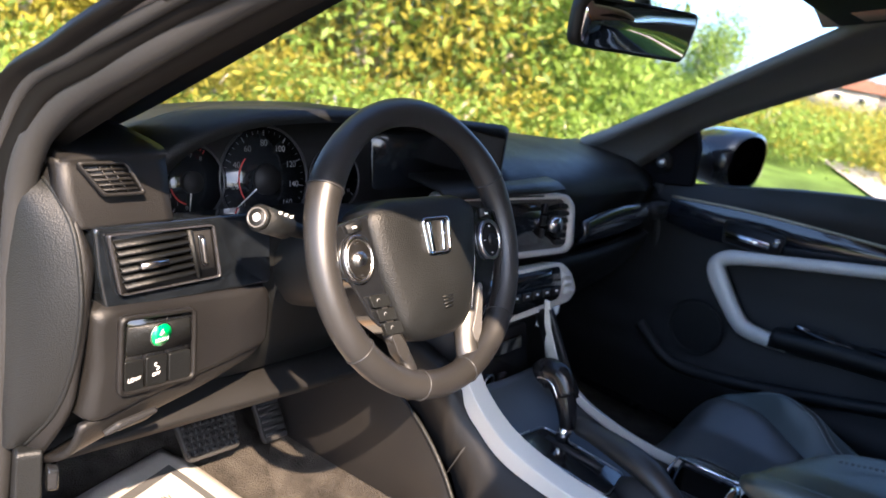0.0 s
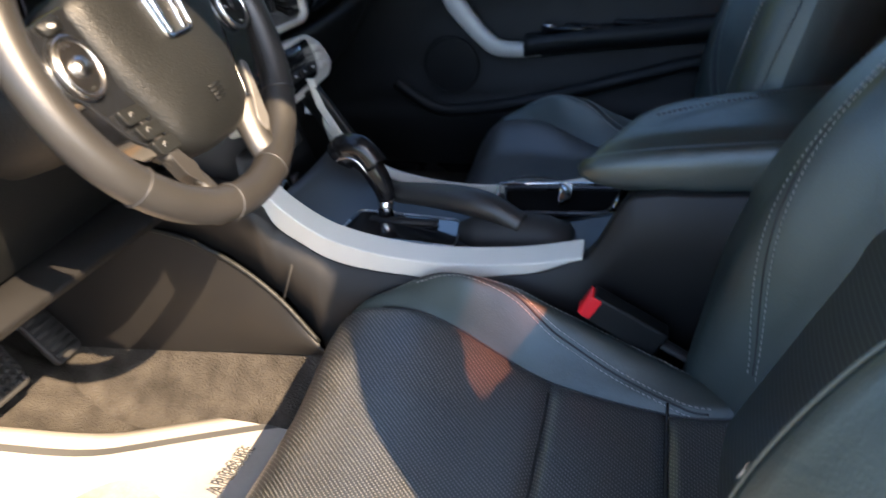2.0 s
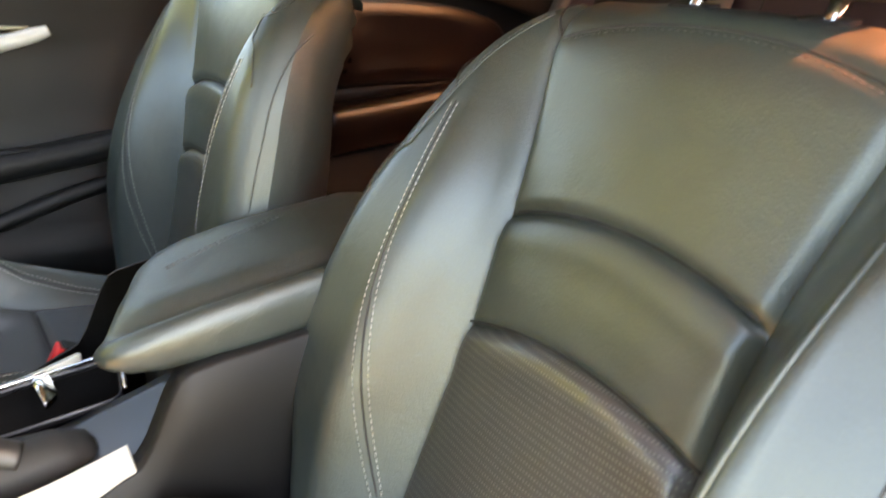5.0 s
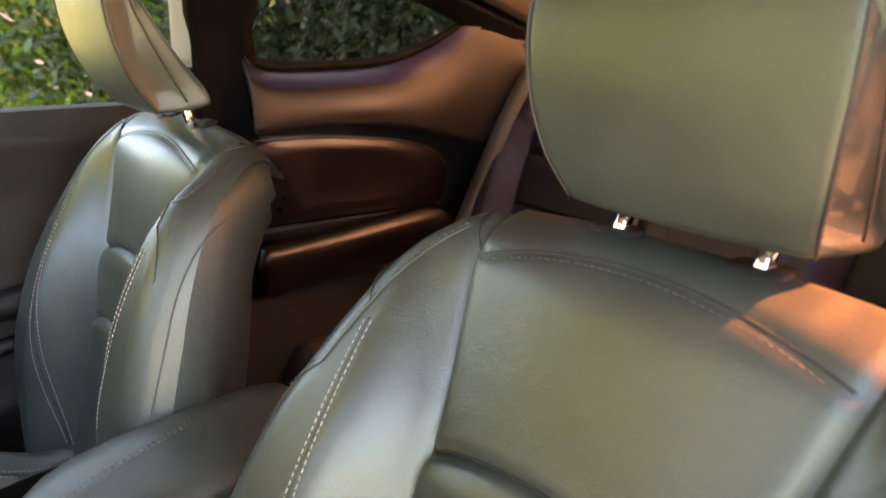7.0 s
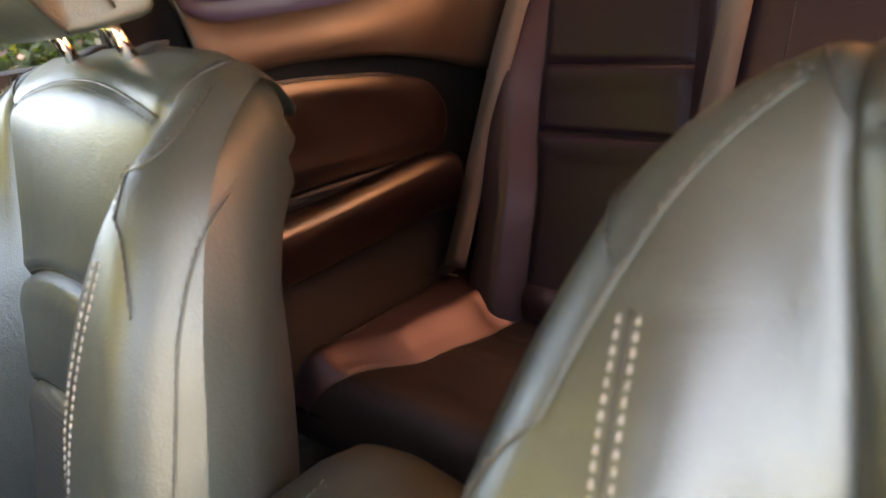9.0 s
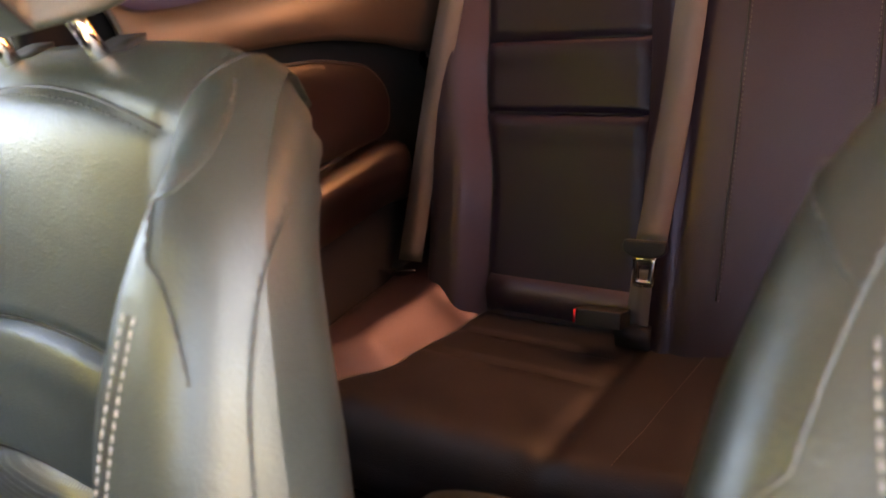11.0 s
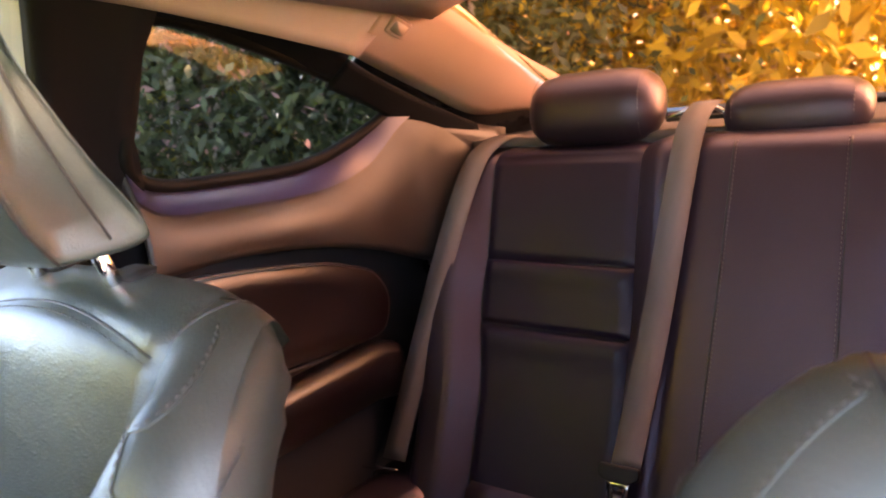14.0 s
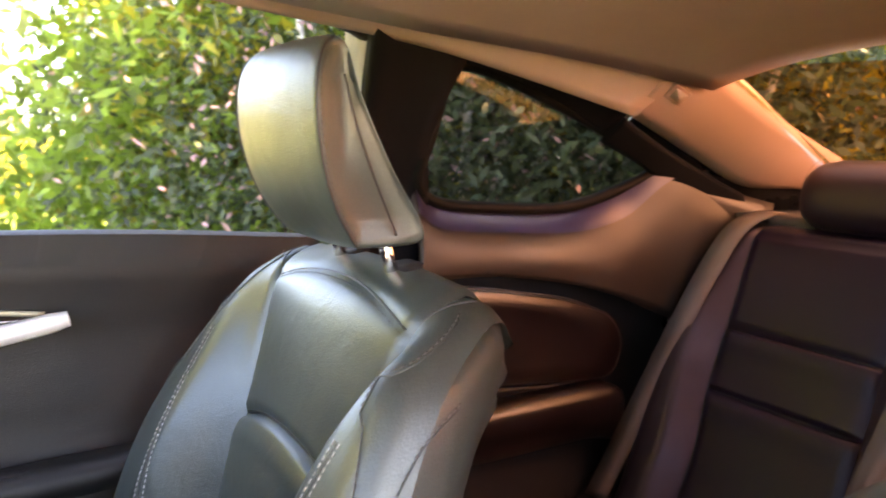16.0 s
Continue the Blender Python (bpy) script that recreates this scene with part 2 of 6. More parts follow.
def rounded(pts, r, n=4):
    """A 2D outline with its corners rounded."""
    out, k = [], len(pts)
    for i in range(k):
        p, a, b = Vector(pts[i]), Vector(pts[i - 1]), Vector(pts[(i + 1) % k])
        ra = min(r, (a - p).length * 0.45, (b - p).length * 0.45)
        s, e = p + (a - p).normalized() * ra, p + (b - p).normalized() * ra
        for j in range(n + 1):
            t = j / n
            q = (1 - t) ** 2 * s + 2 * t * (1 - t) * p + t * t * e
            out.append((q.x, q.y))
    return out


def disc(c, n, r, depth, seg=24, bm=None, r2=None):
    """A short round bar centred at c along the way n."""
    c, n = Vector(c), Vector(n).normalized()
    s = n.cross(Vector((0, 0, 1)) if abs(n.z) < 0.9 else Vector((1, 0, 0))).normalized()
    u = n.cross(s)
    ring = lambda d, q: [c + n * d + q * (math.cos(2 * math.pi * k / seg) * s + math.sin(2 * math.pi * k / seg) * u) for k in range(seg)]
    return loft([ring(-depth / 2, r), ring(depth / 2, r if r2 is None else r2)], True, True, bm)


def lerp(x, *knots):
    """Smooth value at x between (x, value) knots."""
    if x <= knots[0][0]:
        return knots[0][1]
    for (a, p), (b, q) in zip(knots, knots[1:]):
        if x <= b:
            t = (x - a) / (b - a)
            t = t * t * (3 - 2 * t)
            return p + (q - p) * t
    return knots[-1][1]


def curve(x, *knots):
    """Value at x on a smooth curve through (x, value) knots, with no steps at them."""
    if x <= knots[0][0]:
        return knots[0][1]
    if x >= knots[-1][0]:
        return knots[-1][1]
    i = max(k for k in range(len(knots) - 1) if knots[k][0] <= x)
    slope = [(knots[min(k + 1, len(knots) - 1)][1] - knots[max(k - 1, 0)][1]) / (knots[min(k + 1, len(knots) - 1)][0] - knots[max(k - 1, 0)][0]) for k in (i, i + 1)]
    (a, p), (b, q) = knots[i], knots[i + 1]
    h = b - a
    t = (x - a) / h
    return (2 * t ** 3 - 3 * t * t + 1) * p + (t ** 3 - 2 * t * t + t) * h * slope[0] + (3 * t * t - 2 * t ** 3) * q + (t ** 3 - t * t) * h * slope[1]


def bump(x, c, w):
    return math.exp(-((x - c) / w) ** 2)


def stitches(line, every=0.007, r=0.0007, lift=0.0, bm=None):
    """Short thread dashes along a line."""
    bm = bm or bmesh.new()
    line = [Vector(p) for p in line]
    pos, nxt = 0.0, 0.0
    for a, b in zip(line, line[1:]):
        L = (b - a).length
        if L < 1e-6:
            continue
        d = (b - a) / L
        while nxt < pos + L:
            p = a + d * (nxt - pos)
            tube([p - d * every * 0.3, p + d * every * 0.3], r, 4, bm=bm)
            nxt += every
        pos += L
    return bm

# ---- outside: ground, plants, sky ----
GRASS = mat("grass", (0.10, 0.16, 0.035), 0.9, grain=0.6, scale=30, vary=0.5, vscale=1.2, dist=0.05, spec=0.1)
ASPHALT = mat("grey_drive_concrete", (0.19, 0.18, 0.165), 0.9, grain=0.5, scale=220, vary=0.25, vscale=3, dist=0.004)
ground = tagged(part("ground", sheet(lambda u, v: (-400 + 800 * u, -400 + 800 * v, -0.02), 8, 8), GRASS), "rough green grass", "ground", kind="structure")
road = tagged(part("road", sheet(lambda u, v: (-7 + 9.4 * u, -16 + 19.2 * v, 0.0), 2, 8), ASPHALT), "grey sunlit concrete drive", "road", kind="structure")


def leaf_mat(name, color, vary=0.5):
    m, nt, b = nodes_of(name)
    geo = nt.nodes.new("ShaderNodeNewGeometry")
    ramp = nt.nodes.new("ShaderNodeValToRGB")
    ramp.color_ramp.elements[0].color = (*[c * (1 - vary) for c in color], 1)
    ramp.color_ramp.elements[1].color = (*[c * (1 + vary) for c in color], 1)
    nt.links.new(geo.outputs["Random Per Island"], ramp.inputs[0])
    nt.links.new(ramp.outputs[0], b.inputs["Base Color"])
    b.inputs["Roughness"].default_value = 0.55
    tr = nt.nodes.new("ShaderNodeBsdfTranslucent")
    nt.links.new(ramp.outputs[0], tr.inputs[0])
    mx = nt.nodes.new("ShaderNodeMixShader")
    mx.inputs[0].default_value = 0.45
    nt.links.new(b.outputs[0], mx.inputs[1])
    nt.links.new(tr.outputs[0], mx.inputs[2])
    nt.links.new(mx.outputs[0], nt.nodes["Material Output"].inputs[0])
    return m


LEAF = leaf_mat("leaves", (0.20, 0.30, 0.045))
LEAF_Y = leaf_mat("yellow_leaves", (0.34, 0.31, 0.035))
LEAF_D = leaf_mat("dark_leaves", (0.05, 0.075, 0.035))
BLOSSOM = leaf_mat("pink_blossom", (0.55, 0.33, 0.33), 0.3)
BARK = mat("pale_bark", (0.42, 0.40, 0.36), 0.85, grain=0.5, scale=40, vary=0.4, vscale=12, dist=0.02)


def leaf_cloud(rng, n, centre, radii, size, clumps=14, fall=0.0):
    """Many small leaves in uneven clumps round a centre."""
    verts, faces = [], []
    cs = [Vector(centre) + Vector((rng.uniform(-1, 1) * radii[0], rng.uniform(-1, 1) * radii[1], rng.uniform(-1, 1) * radii[2])) * 0.8 for _ in range(clumps)]
    for i in range(n):
        c = cs[rng.randrange(clumps)]
        p = c + Vector((rng.gauss(0, 1) * radii[0], rng.gauss(0, 1) * radii[1], rng.gauss(0, 1) * radii[2])) * 0.24
        a = Vector((rng.uniform(-1, 1), rng.uniform(-1, 1), rng.uniform(-1, 1) - fall)).normalized()
        b = a.cross(Vector((rng.uniform(-1, 1), rng.uniform(-1, 1), rng.uniform(-1, 1)))).normalized()
        s = size * rng.uniform(0.6, 1.4)
        k = len(verts)
        verts += [p - a * s, p + b * s * 0.4, p + a * s, p - b * s * 0.4]
        faces.append((k, k + 1, k + 2, k + 3))
    return verts, faces


def crown(name, rng, n, centre, radii, size, material, parent, clumps=14, fall=0.0):
    me = bpy.data.meshes.new(name)
    v, f = leaf_cloud(rng, n, centre, radii, size, clumps, fall)
    me.from_pydata(v, [], f)
    me.materials.append(material)
    ob = new(name, me)
    ob.parent = parent
    ob["kind"] = "stuff"
    return ob


def tree(x, y, h, r, seed, leaf, n=5000, size=0.09, trunk_r=0.12, low=0.15, label="tall green tree with loose hanging foliage"):
    rng = random.Random(seed)
    t = thing("tree", (x, y, 0), label, "tree")
    pts = smooth_line([(rng.uniform(-.1, .1) * k, rng.uniform(-.1, .1) * k, h * 0.95 * k / 5) for k in range(6)])
    part("trunk", tube(pts, [trunk_r * (1 - 0.85 * i / len(pts)) for i in range(len(pts))], 8), BARK, t)
    for k in range(7):
        z = h * (0.25 + 0.09 * k)
        a = rng.uniform(0, 6.3)
        e = Vector((math.cos(a) * r * 0.7, math.sin(a) * r * 0.7, z + h * 0.12))
        part("limb", tube([(0, 0, z), (e.x * .5, e.y * .5, z + h * .08), e], [trunk_r * .4, trunk_r * .25, trunk_r * .08], 6), BARK, t)
    crown("crown", rng, n, (0, 0, h * (low + 1) / 2), (r, r, h * (1 - low) / 2), size, leaf, t, 30, 0.6)
    return t


def bush(x, y, h, r, seed, leaf, n=2500, size=0.06, label="dense leafy green bush", flowers=0):
    rng = random.Random(seed)
    t = thing("bush", (x, y, 0), label, "bush")
    for k in range(5):
        a = rng.uniform(0, 6.3)
        part("stem", tube([(0, 0, 0), (math.cos(a) * r * .3, math.sin(a) * r * .3, h * .4), (math.cos(a) * r * .5, math.sin(a) * r * .5, h * .8)], [.03, .02, .008], 5), BARK, t)
    crown("leaves", rng, n, (0, 0, h * 0.5), (r, r, h * 0.5), size, leaf, t, 20)
    if flowers:
        crown("blossoms", rng, flowers, (0, 0, h * 0.5), (r, r, h * 0.5), size * 0.9, BLOSSOM, t, 20)
    return t


# ---- car shell: floor, pillars, roof, glazing ----
def floor_pan():
    prof = [(-1.75, .30), (-1.0, .30), (-.3, .30), (.22, .30), (.42, .35), (.62, .52), (.70, .70)]
    line = smooth_line([(0, y, z) for y, z in prof], 5)
    return sheet(lambda u, v: (-.70 + 1.40 * u, line[round(v * (len(line) - 1))].y, line[round(v * (len(line) - 1))].z), 24, len(line) - 1)


tagged(part("floor", floor_pan(), CARPET, thick=0.03), "dark grey carpeted car floor", "floor", kind="structure")


def roof_pt(u, v):
    y = -.10 - 1.26 * v
    hw = .555 - .06 * max(0, (v - .6) / .4) - .07 * max(0, (.25 - v) / .25)
    x = (2 * u - 1) * hw
    z = 1.285 - .055 * (2 * abs(u - .5)) ** 3 - .035 * max(0, (.25 - v) / .25) ** 2 - .012 * max(0, (v - .7) / .3) ** 2
    return (x, y, z)


tagged(part("ceiling", sheet(roof_pt, 24, 24), LINER, thick=-0.02), "pale cloth car roof lining", "ceiling", kind="structure")


def strip(a, b, name, material, label="", category="", thick=0.02, parent=None, n=6, across=6, belly=0.0):
    """A trim strip between two edge lines, with a slight belly."""
    a, b = smooth_line(a, n), smooth_line(b, n)

    def fn(u, v):
        i = round(v * (len(a) - 1))
        p, q = a[i], b[i]
        t = (a[min(i + 1, len(a) - 1)] - a[max(i - 1, 0)])
        nn = (q - p).cross(t)
        nn = nn.normalized() if nn.length > 1e-9 else Vector((0, 0, 0))
        return p.lerp(q, u) + nn * belly * math.sin(math.pi * u)
    ob = part(name, sheet(fn, across, len(a) - 1), material, parent, thick=thick)
    if label:
        tagged(ob, label, category)
    if not parent:
        tagged(ob, kind="structure")
    return ob


def mx(pts, s):
    return [(s * x, y, z) for x, y, z in pts]


A_IN = [(.58, .36, .90), (.55, .28, .94), (.525, .16, 1.015), (.505, .04, 1.09), (.47, -.14, 1.205), (.455, -.22, 1.25)]
A_OUT = [(.69, .34, .84), (.69, .25, .875), (.68, .12, .955), (.655, -.02, 1.045), (.615, -.2, 1.15), (.58, -.34, 1.225)]
A_OUT_P = [(.69, .40, .79), (.69, .292, .838), (.69, .215, .910), (.683, .149, .975), (.655, .0, 1.06), (.615, -.2, 1.160), (.58, -.34, 1.228)]
for s in (-1, 1):
    # One trim on both sides; the driver's copy is coloured darker for shade.
    strip(mx(A_IN if s < 0 else A_IN[:3] + [(.515, .10, 1.052)] + A_IN[3:], s), mx(A_OUT if s < 0 else A_OUT_P, s), "wall_pillar_front", PILLAR_MID if s > 0 else TRIM_SHADED, "grey plastic windscreen pillar trim", "pillar", thick=.02, belly=-.02 * s)
    # roof rail between the pillars
    up = .045 if s < 0 else 0.0
    strip(mx([(.455, -.22, 1.25), (.53, -.40, 1.262), (.545, -.7, 1.262), (.53, -1.0, 1.26), (.51, -1.33, 1.255)], s),
          mx([(.575, -.32, 1.235), (.585, -.45, 1.232 + up), (.60, -.7, 1.232 + up), (.60, -.9, 1.225), (.57, -1.256, 1.17)], s),
          "wall_roof_rail", LINER, "pale cloth roof side rail", "trim", thick=.015, belly=-.006 * s)
    # rubber seal along the door opening
    seal = smooth_line(mx([(.70, .19, .33), (.702, .168, .62), (.700, .150, .80), (.699, .136, .91), (.690, .098, .967), (.680, .003, 1.024), (.660, -.071, 1.073), (.622, -.2, 1.155), (.597, -.36, 1.235 + up), (.61, -.7, 1.24 + up), (.625, -.80, 1.225)], s), 8) if s < 0 else smooth_line(mx([(.70, .19, .33), (.715, .17, .62), (.705, .20, .84), (.685, .22, .93), (.665, .12, 1.02), (.64, -.01, 1.095), (.61, -.2, 1.19), (.595, -.36, 1.235 + up), (.61, -.7, 1.24 + up), (.625, -.80, 1.225)], s), 8)
    tagged(part("trim_door_seal", tube(seal, .012, 10), RUBBER), "black rubber door seal", "seal", kind="structure")
# outer driver-side pillar skin and door frame
FLANGE = [(.725, .25, .60), (.720, .205, .90), (.715, .147, .983), (.712, .07, 1.024), (.708, .009, 1.056), (.68, -.17, 1.150), (.63, -.38, 1.275)]
strip(mx(FLANGE[1:], -1), mx([(.69, .32, .90), (.68, .21, .972), (.67, .13, 1.028), (.66, .06, 1.062), (.62, -.12, 1.165), (.59, -.36, 1.285)], -1), "wall_pillar_skin", PAINT, "dark painted windscreen pillar", "pillar", thick=.02)
strip([(-.715, .19, .86), (-.715, .16, .6), (-.715, .19, .33)], [(-.72, .42, .90), (-.72, .42, .6), (-.72, .42, .33)], "wall_hinge_post", FRAME, "dark painted door hinge post", "pillar", thick=.02)
strip(mx([(.705, .172, .60), (.703, .152, .85), (.694, .108, .962), (.686, .03, 1.010), (.672, -.045, 1.056), (.632, -.2, 1.150), (.60, -.36, 1.27)], -1), mx(FLANGE, -1), "trim_pillar_flange", FRAME, "black painted door opening flange", "trim", thick=.01, belly=.006)
rib = smooth_line(mx([(.712, .195, .85), (.706, .130, .970), (.700, .05, 1.017), (.692, -.02, 1.053), (.655, -.185, 1.150)], -1), 8)
tagged(part("trim_flange_rib", tube(rib, .006, 8), RUBBER), "black rubber lip along the door opening", "seal", kind="structure")
# outer body: roof skin, sides, nose and tail close the place
def skin(name, a, b, label, category="car body", thick=.02):
    return strip(a, b, name, PAINT, label, category, thick=thick, across=10, belly=0)


tagged(part("wall_roof_skin", sheet(lambda u, v: ((2 * u - 1) * (.60 - .1 * abs(v - .4)), .0 - 1.40 * v, 1.345 - .04 * (2 * u - 1) ** 4 - .05 * (1 - v) ** 4), 16, 16), PAINT, thick=.015), "dark painted car roof", "car roof", kind="structure")
for s in (-1, 1):
    y1 = .45 if s < 0 else .30
    skin("wall_sill", mx([(.72, .45, .16), (.74, -.3, .16), (.72, -1.0, .16)], s), mx([(.70, .45, .33), (.71, -.3, .33), (.70, -1.0, .33)], s), "dark painted door sill")
    skin("wall_rear_side", mx([(.72, -.98, .2), (.74, -1.4, .2), (.70, -2.1, .3)], s), mx([(.69, -.98, .97), (.68, -1.4, 1.0), (.60, -2.1, 1.0)], s), "dark painted rear wing")
    skin("wall_front_side", mx([(.72, .45, .2), (.74, .9, .2), (.66, 1.6, .3)], s), mx([(.70, .45, .80), (.68, .9, .76), (.58, 1.6, .62)], s), "dark painted front wing")
skin("wall_bonnet", [(-.70, .45, .80), (-.68, .9, .76), (-.58, 1.6, .62)], [(.70, .45, .80), (.68, .9, .76), (.58, 1.6, .62)], "dark painted bonnet")
skin("wall_boot_lid", [(-.60, -1.86, 1.06), (-.60, -2.1, 1.03), (-.58, -2.25, .6)], [(.60, -1.86, 1.06), (.60, -2.1, 1.03), (.58, -2.25, .6)], "dark painted boot lid")
tagged(part("wall_rear_bulkhead", box((0, -1.78, .66), (1.3, .02, .74)), BLACKCLOTH), "black rear bulkhead", "bulkhead", kind="structure")
tagged(part("wall_firewall", box((0, .72, .60), (1.38, .02, .38)), BLACKCLOTH), "black front bulkhead", "bulkhead", kind="structure")
for yy in (1.05, -1.55):
    for s in (-1, 1):
        w = thing("car_wheel", (s * .66, yy, .31), "black tyre on a dark alloy rim", "wheel", "road wheels")
        part("tyre", tube([(0, .25 * math.cos(a), .25 * math.sin(a)) for a in [2 * math.pi * k / 40 for k in range(40)]], .06, 10, True), RUBBER, w)
        part("rim", disc((s * .03, 0, 0), (1, 0, 0), .20, .04), STEEL, w)

# ---- glazing ----
ws = part("window_front", sheet(lambda u, v: ((2 * u - 1) * (.585 - .13 * v), .60 - .74 * v - .22 * abs(2 * u - 1) ** 2 * (1 - v), .895 + .365 * v - .01 * abs(2 * u - 1) ** 2), 16, 10), GLASS)
tagged(ws, "clear windscreen glass", "window", kind="structure")
sg = part("window_1", sheet(lambda u, v: (.71 - .105 * v, .20 - .98 * u - .30 * v * (1 - u), .83 + .405 * v), 12, 8), GLASS)
tagged(sg, "clear side glass of the passenger door", "window", kind="structure")
QW = [(.625, -.935, 1.205), (.632, -.915, 1.10), (.642, -.905, 1.03), (.645, -.945, 1.0), (.648, -1.05, .998), (.648, -1.2, 1.006), (.642, -1.31, 1.04), (.625, -1.39, 1.09), (.622, -1.30, 1.125), (.62, -1.2, 1.158), (.62, -1.08, 1.19), (.622, -.98, 1.21)]
bmq = bmesh.new()
bmq.faces.new([bmq.verts.new((x + .012, y, z)) for x, y, z in QW])
tagged(part("window_2", bmq, GLASS_DARK, flat=True), "dark tinted rear quarter glass", "window", kind="structure")
tagged(part("trim_quarter_seal", tube(smooth_line(QW + QW[:1], 4)[:-1], .0105, 8, True), FRAME), "black rubber quarter window seal", "seal", kind="structure")
rg = part("window_3", sheet(lambda u, v: ((2 * u - 1) * (.49 - .02 * v), -1.36 - .46 * v - .05 * (1 - (2 * u - 1) ** 2), 1.255 - .195 * v), 16, 10), GLASS_REAR)
tagged(rg, "warm tinted sloping rear window", "window", kind="structure")
for w in (ws, sg):
    w.visible_shadow = False

# ---- front seats ----
def leather_insert(name, dot=(.25, .245, .23), bed=1.0):
    """Leather with rows of tiny holes; the rows follow the sheet's own layout."""
    m, nt, b = nodes_of(name)
    uv = nt.nodes.new("ShaderNodeUVMap")
    sep = nt.nodes.new("ShaderNodeSeparateXYZ")
    nt.links.new(uv.outputs[0], sep.inputs[0])
    waves = []
    for k in (0, 1):
        s = nt.nodes.new("ShaderNodeMath")
        s.operation = "MULTIPLY"
        s.inputs[1].default_value = 2 * math.pi / 0.0037
        nt.links.new(sep.outputs[k], s.inputs[0])
        c = nt.nodes.new("ShaderNodeMath")
        c.operation = "COSINE"
        nt.links.new(s.outputs[0], c.inputs[0])
        waves.append(c)
    mul = nt.nodes.new("ShaderNodeMath")
    mul.operation = "ADD"
    nt.links.new(waves[0].outputs[0], mul.inputs[0])
    nt.links.new(waves[1].outputs[0], mul.inputs[1])
    hole = nt.nodes.new("ShaderNodeMapRange")
    hole.inputs[1].default_value, hole.inputs[2].default_value = 0.9, 1.6
    nt.links.new(mul.outputs[0], hole.inputs[0])
    noise_t = nt.nodes.new("ShaderNodeTexNoise")
    noise_t.inputs["Scale"].default_value = 14
    ramp = nt.nodes.new("ShaderNodeValToRGB")
    ramp.color_ramp.elements[0].color, ramp.color_ramp.elements[1].color = (.017 * bed, .019 * bed, .0195 * bed, 1), (.027 * bed, .029 * bed, .029 * bed, 1)
    nt.links.new(noise_t.outputs[0], ramp.inputs[0])
    mixc = nt.nodes.new("ShaderNodeMix")
    mixc.data_type = "RGBA"
    nt.links.new(hole.outputs[0], mixc.inputs[0])
    nt.links.new(ramp.outputs[0], mixc.inputs[6])
    mixc.inputs[7].default_value = (*dot, 1)
    nt.links.new(mixc.outputs[2], b.inputs["Base Color"])
    b.inputs["Roughness"].default_value = 0.37
    b.inputs["Specular IOR Level"].default_value = 1.0
    b.inputs["IOR"].default_value = 1.65
    bp = nt.nodes.new("ShaderNodeBump")
    bp.inputs["Strength"].default_value, bp.inputs["Distance"].default_value = 0.4, 0.0006
    bp.invert = True
    nt.links.new(hole.outputs[0], bp.inputs["Height"])
    nt.links.new(bp.outputs[0], b.inputs["Normal"])
    return m


WORN = mat("worn_leather_edge", (0.50, 0.43, 0.33), 0.7, vary=0.2, vscale=60)
INSERT = leather_insert("perforated_leather")
INSERT_BACK = leather_insert("finely_perforated_leather", (.115, .135, .120), 1.5)


def uv_sheet(fn, nu, nv, u0, u1, v0, v1):
    """A sheet that keeps its own layout as a UV map."""
    bm = bmesh.new()
    lay = bm.loops.layers.uv.new("UVMap")
    grid = []
    for j in range(nv + 1):
        row = []
        for i in range(nu + 1):
            a, b = fn(i / nu, j / nv)
            row.append((bm.verts.new(a), b))
        grid.append(row)
    for j in range(nv):
        for i in range(nu):
            q = [grid[j][i], grid[j][i + 1], grid[j + 1][i + 1], grid[j + 1][i]]
            f = bm.faces.new([v for v, _ in q])
            for l, (_, uvp) in zip(f.loops, q):
                l[lay].uv = uvp
    return bm


def back_hw(s):
    """Half width of a front backrest at the height s along it."""
    return curve(s, (-.12, .215), (0, .246), (.06, .266), (.13, .276), (.24, .272), (.32, .263), (.37, .252), (.41, .239), (.445, .219), (.475, .192), (.492, .168), (.505, .140))


def back_seam(s):
    return curve(s, (-.12, .112), (.05, .118), (.28, .122), (.43, .148), (.5, .16))


def back_w(x, s, boost=1.0):
    """How far a front backrest stands proud of its plane."""
    t, hw, xs = abs(x), back_hw(s), back_seam(s)
    bh = curve(s, (-.12, .03), (.06, .064), (.14, .070), (.24, .062), (.36, .030), (.45, .0)) * (boost if x < 0 else 1.0)
    if boost == 1 and x < 0:
        bh += curve(s, (.12, .0), (.22, .010), (.33, .030), (.40, .032), (.45, .016), (.48, .0))
    w = -.012 * (t / xs) ** 2 if t < xs else -.012
    if t > xs:
        q = min(1, (t - xs) / .062)
        w += bh * q * q * (3 - 2 * q)
    e = max(0, (t - (hw - .038)) / .038)
    w -= curve(s, (.28, .042), (.45, .030)) * (1 - math.sqrt(max(0, 1 - min(e, 1) ** 2)))
    if boost > 1 and x < 0:
        w -= .62 * max(0, t - .178) * curve(s, (-.12, .6), (.1, 1), (.3, .8), (.42, .0))
        w += .003 * bump(t, .176, .006)
    w -= .007 * bump(t, xs, .005)
    if t < xs:
        for s0 in (.184, .285):
            w -= .009 * bump(s, s0 + .024 * (1 - (t / xs) ** 2), .0045)
            w += .003 * bump(s, s0 - .022 + .024 * (1 - (t / xs) ** 2), .016)
        w += .004 * bump(s, .245, .04)
    w -= .003 * bump(s, .464 - .028 * (x / .15) ** 2, .005) * (t < xs)
    w -= .085 * max(0, (s - .412) / .093) ** 3
    return w


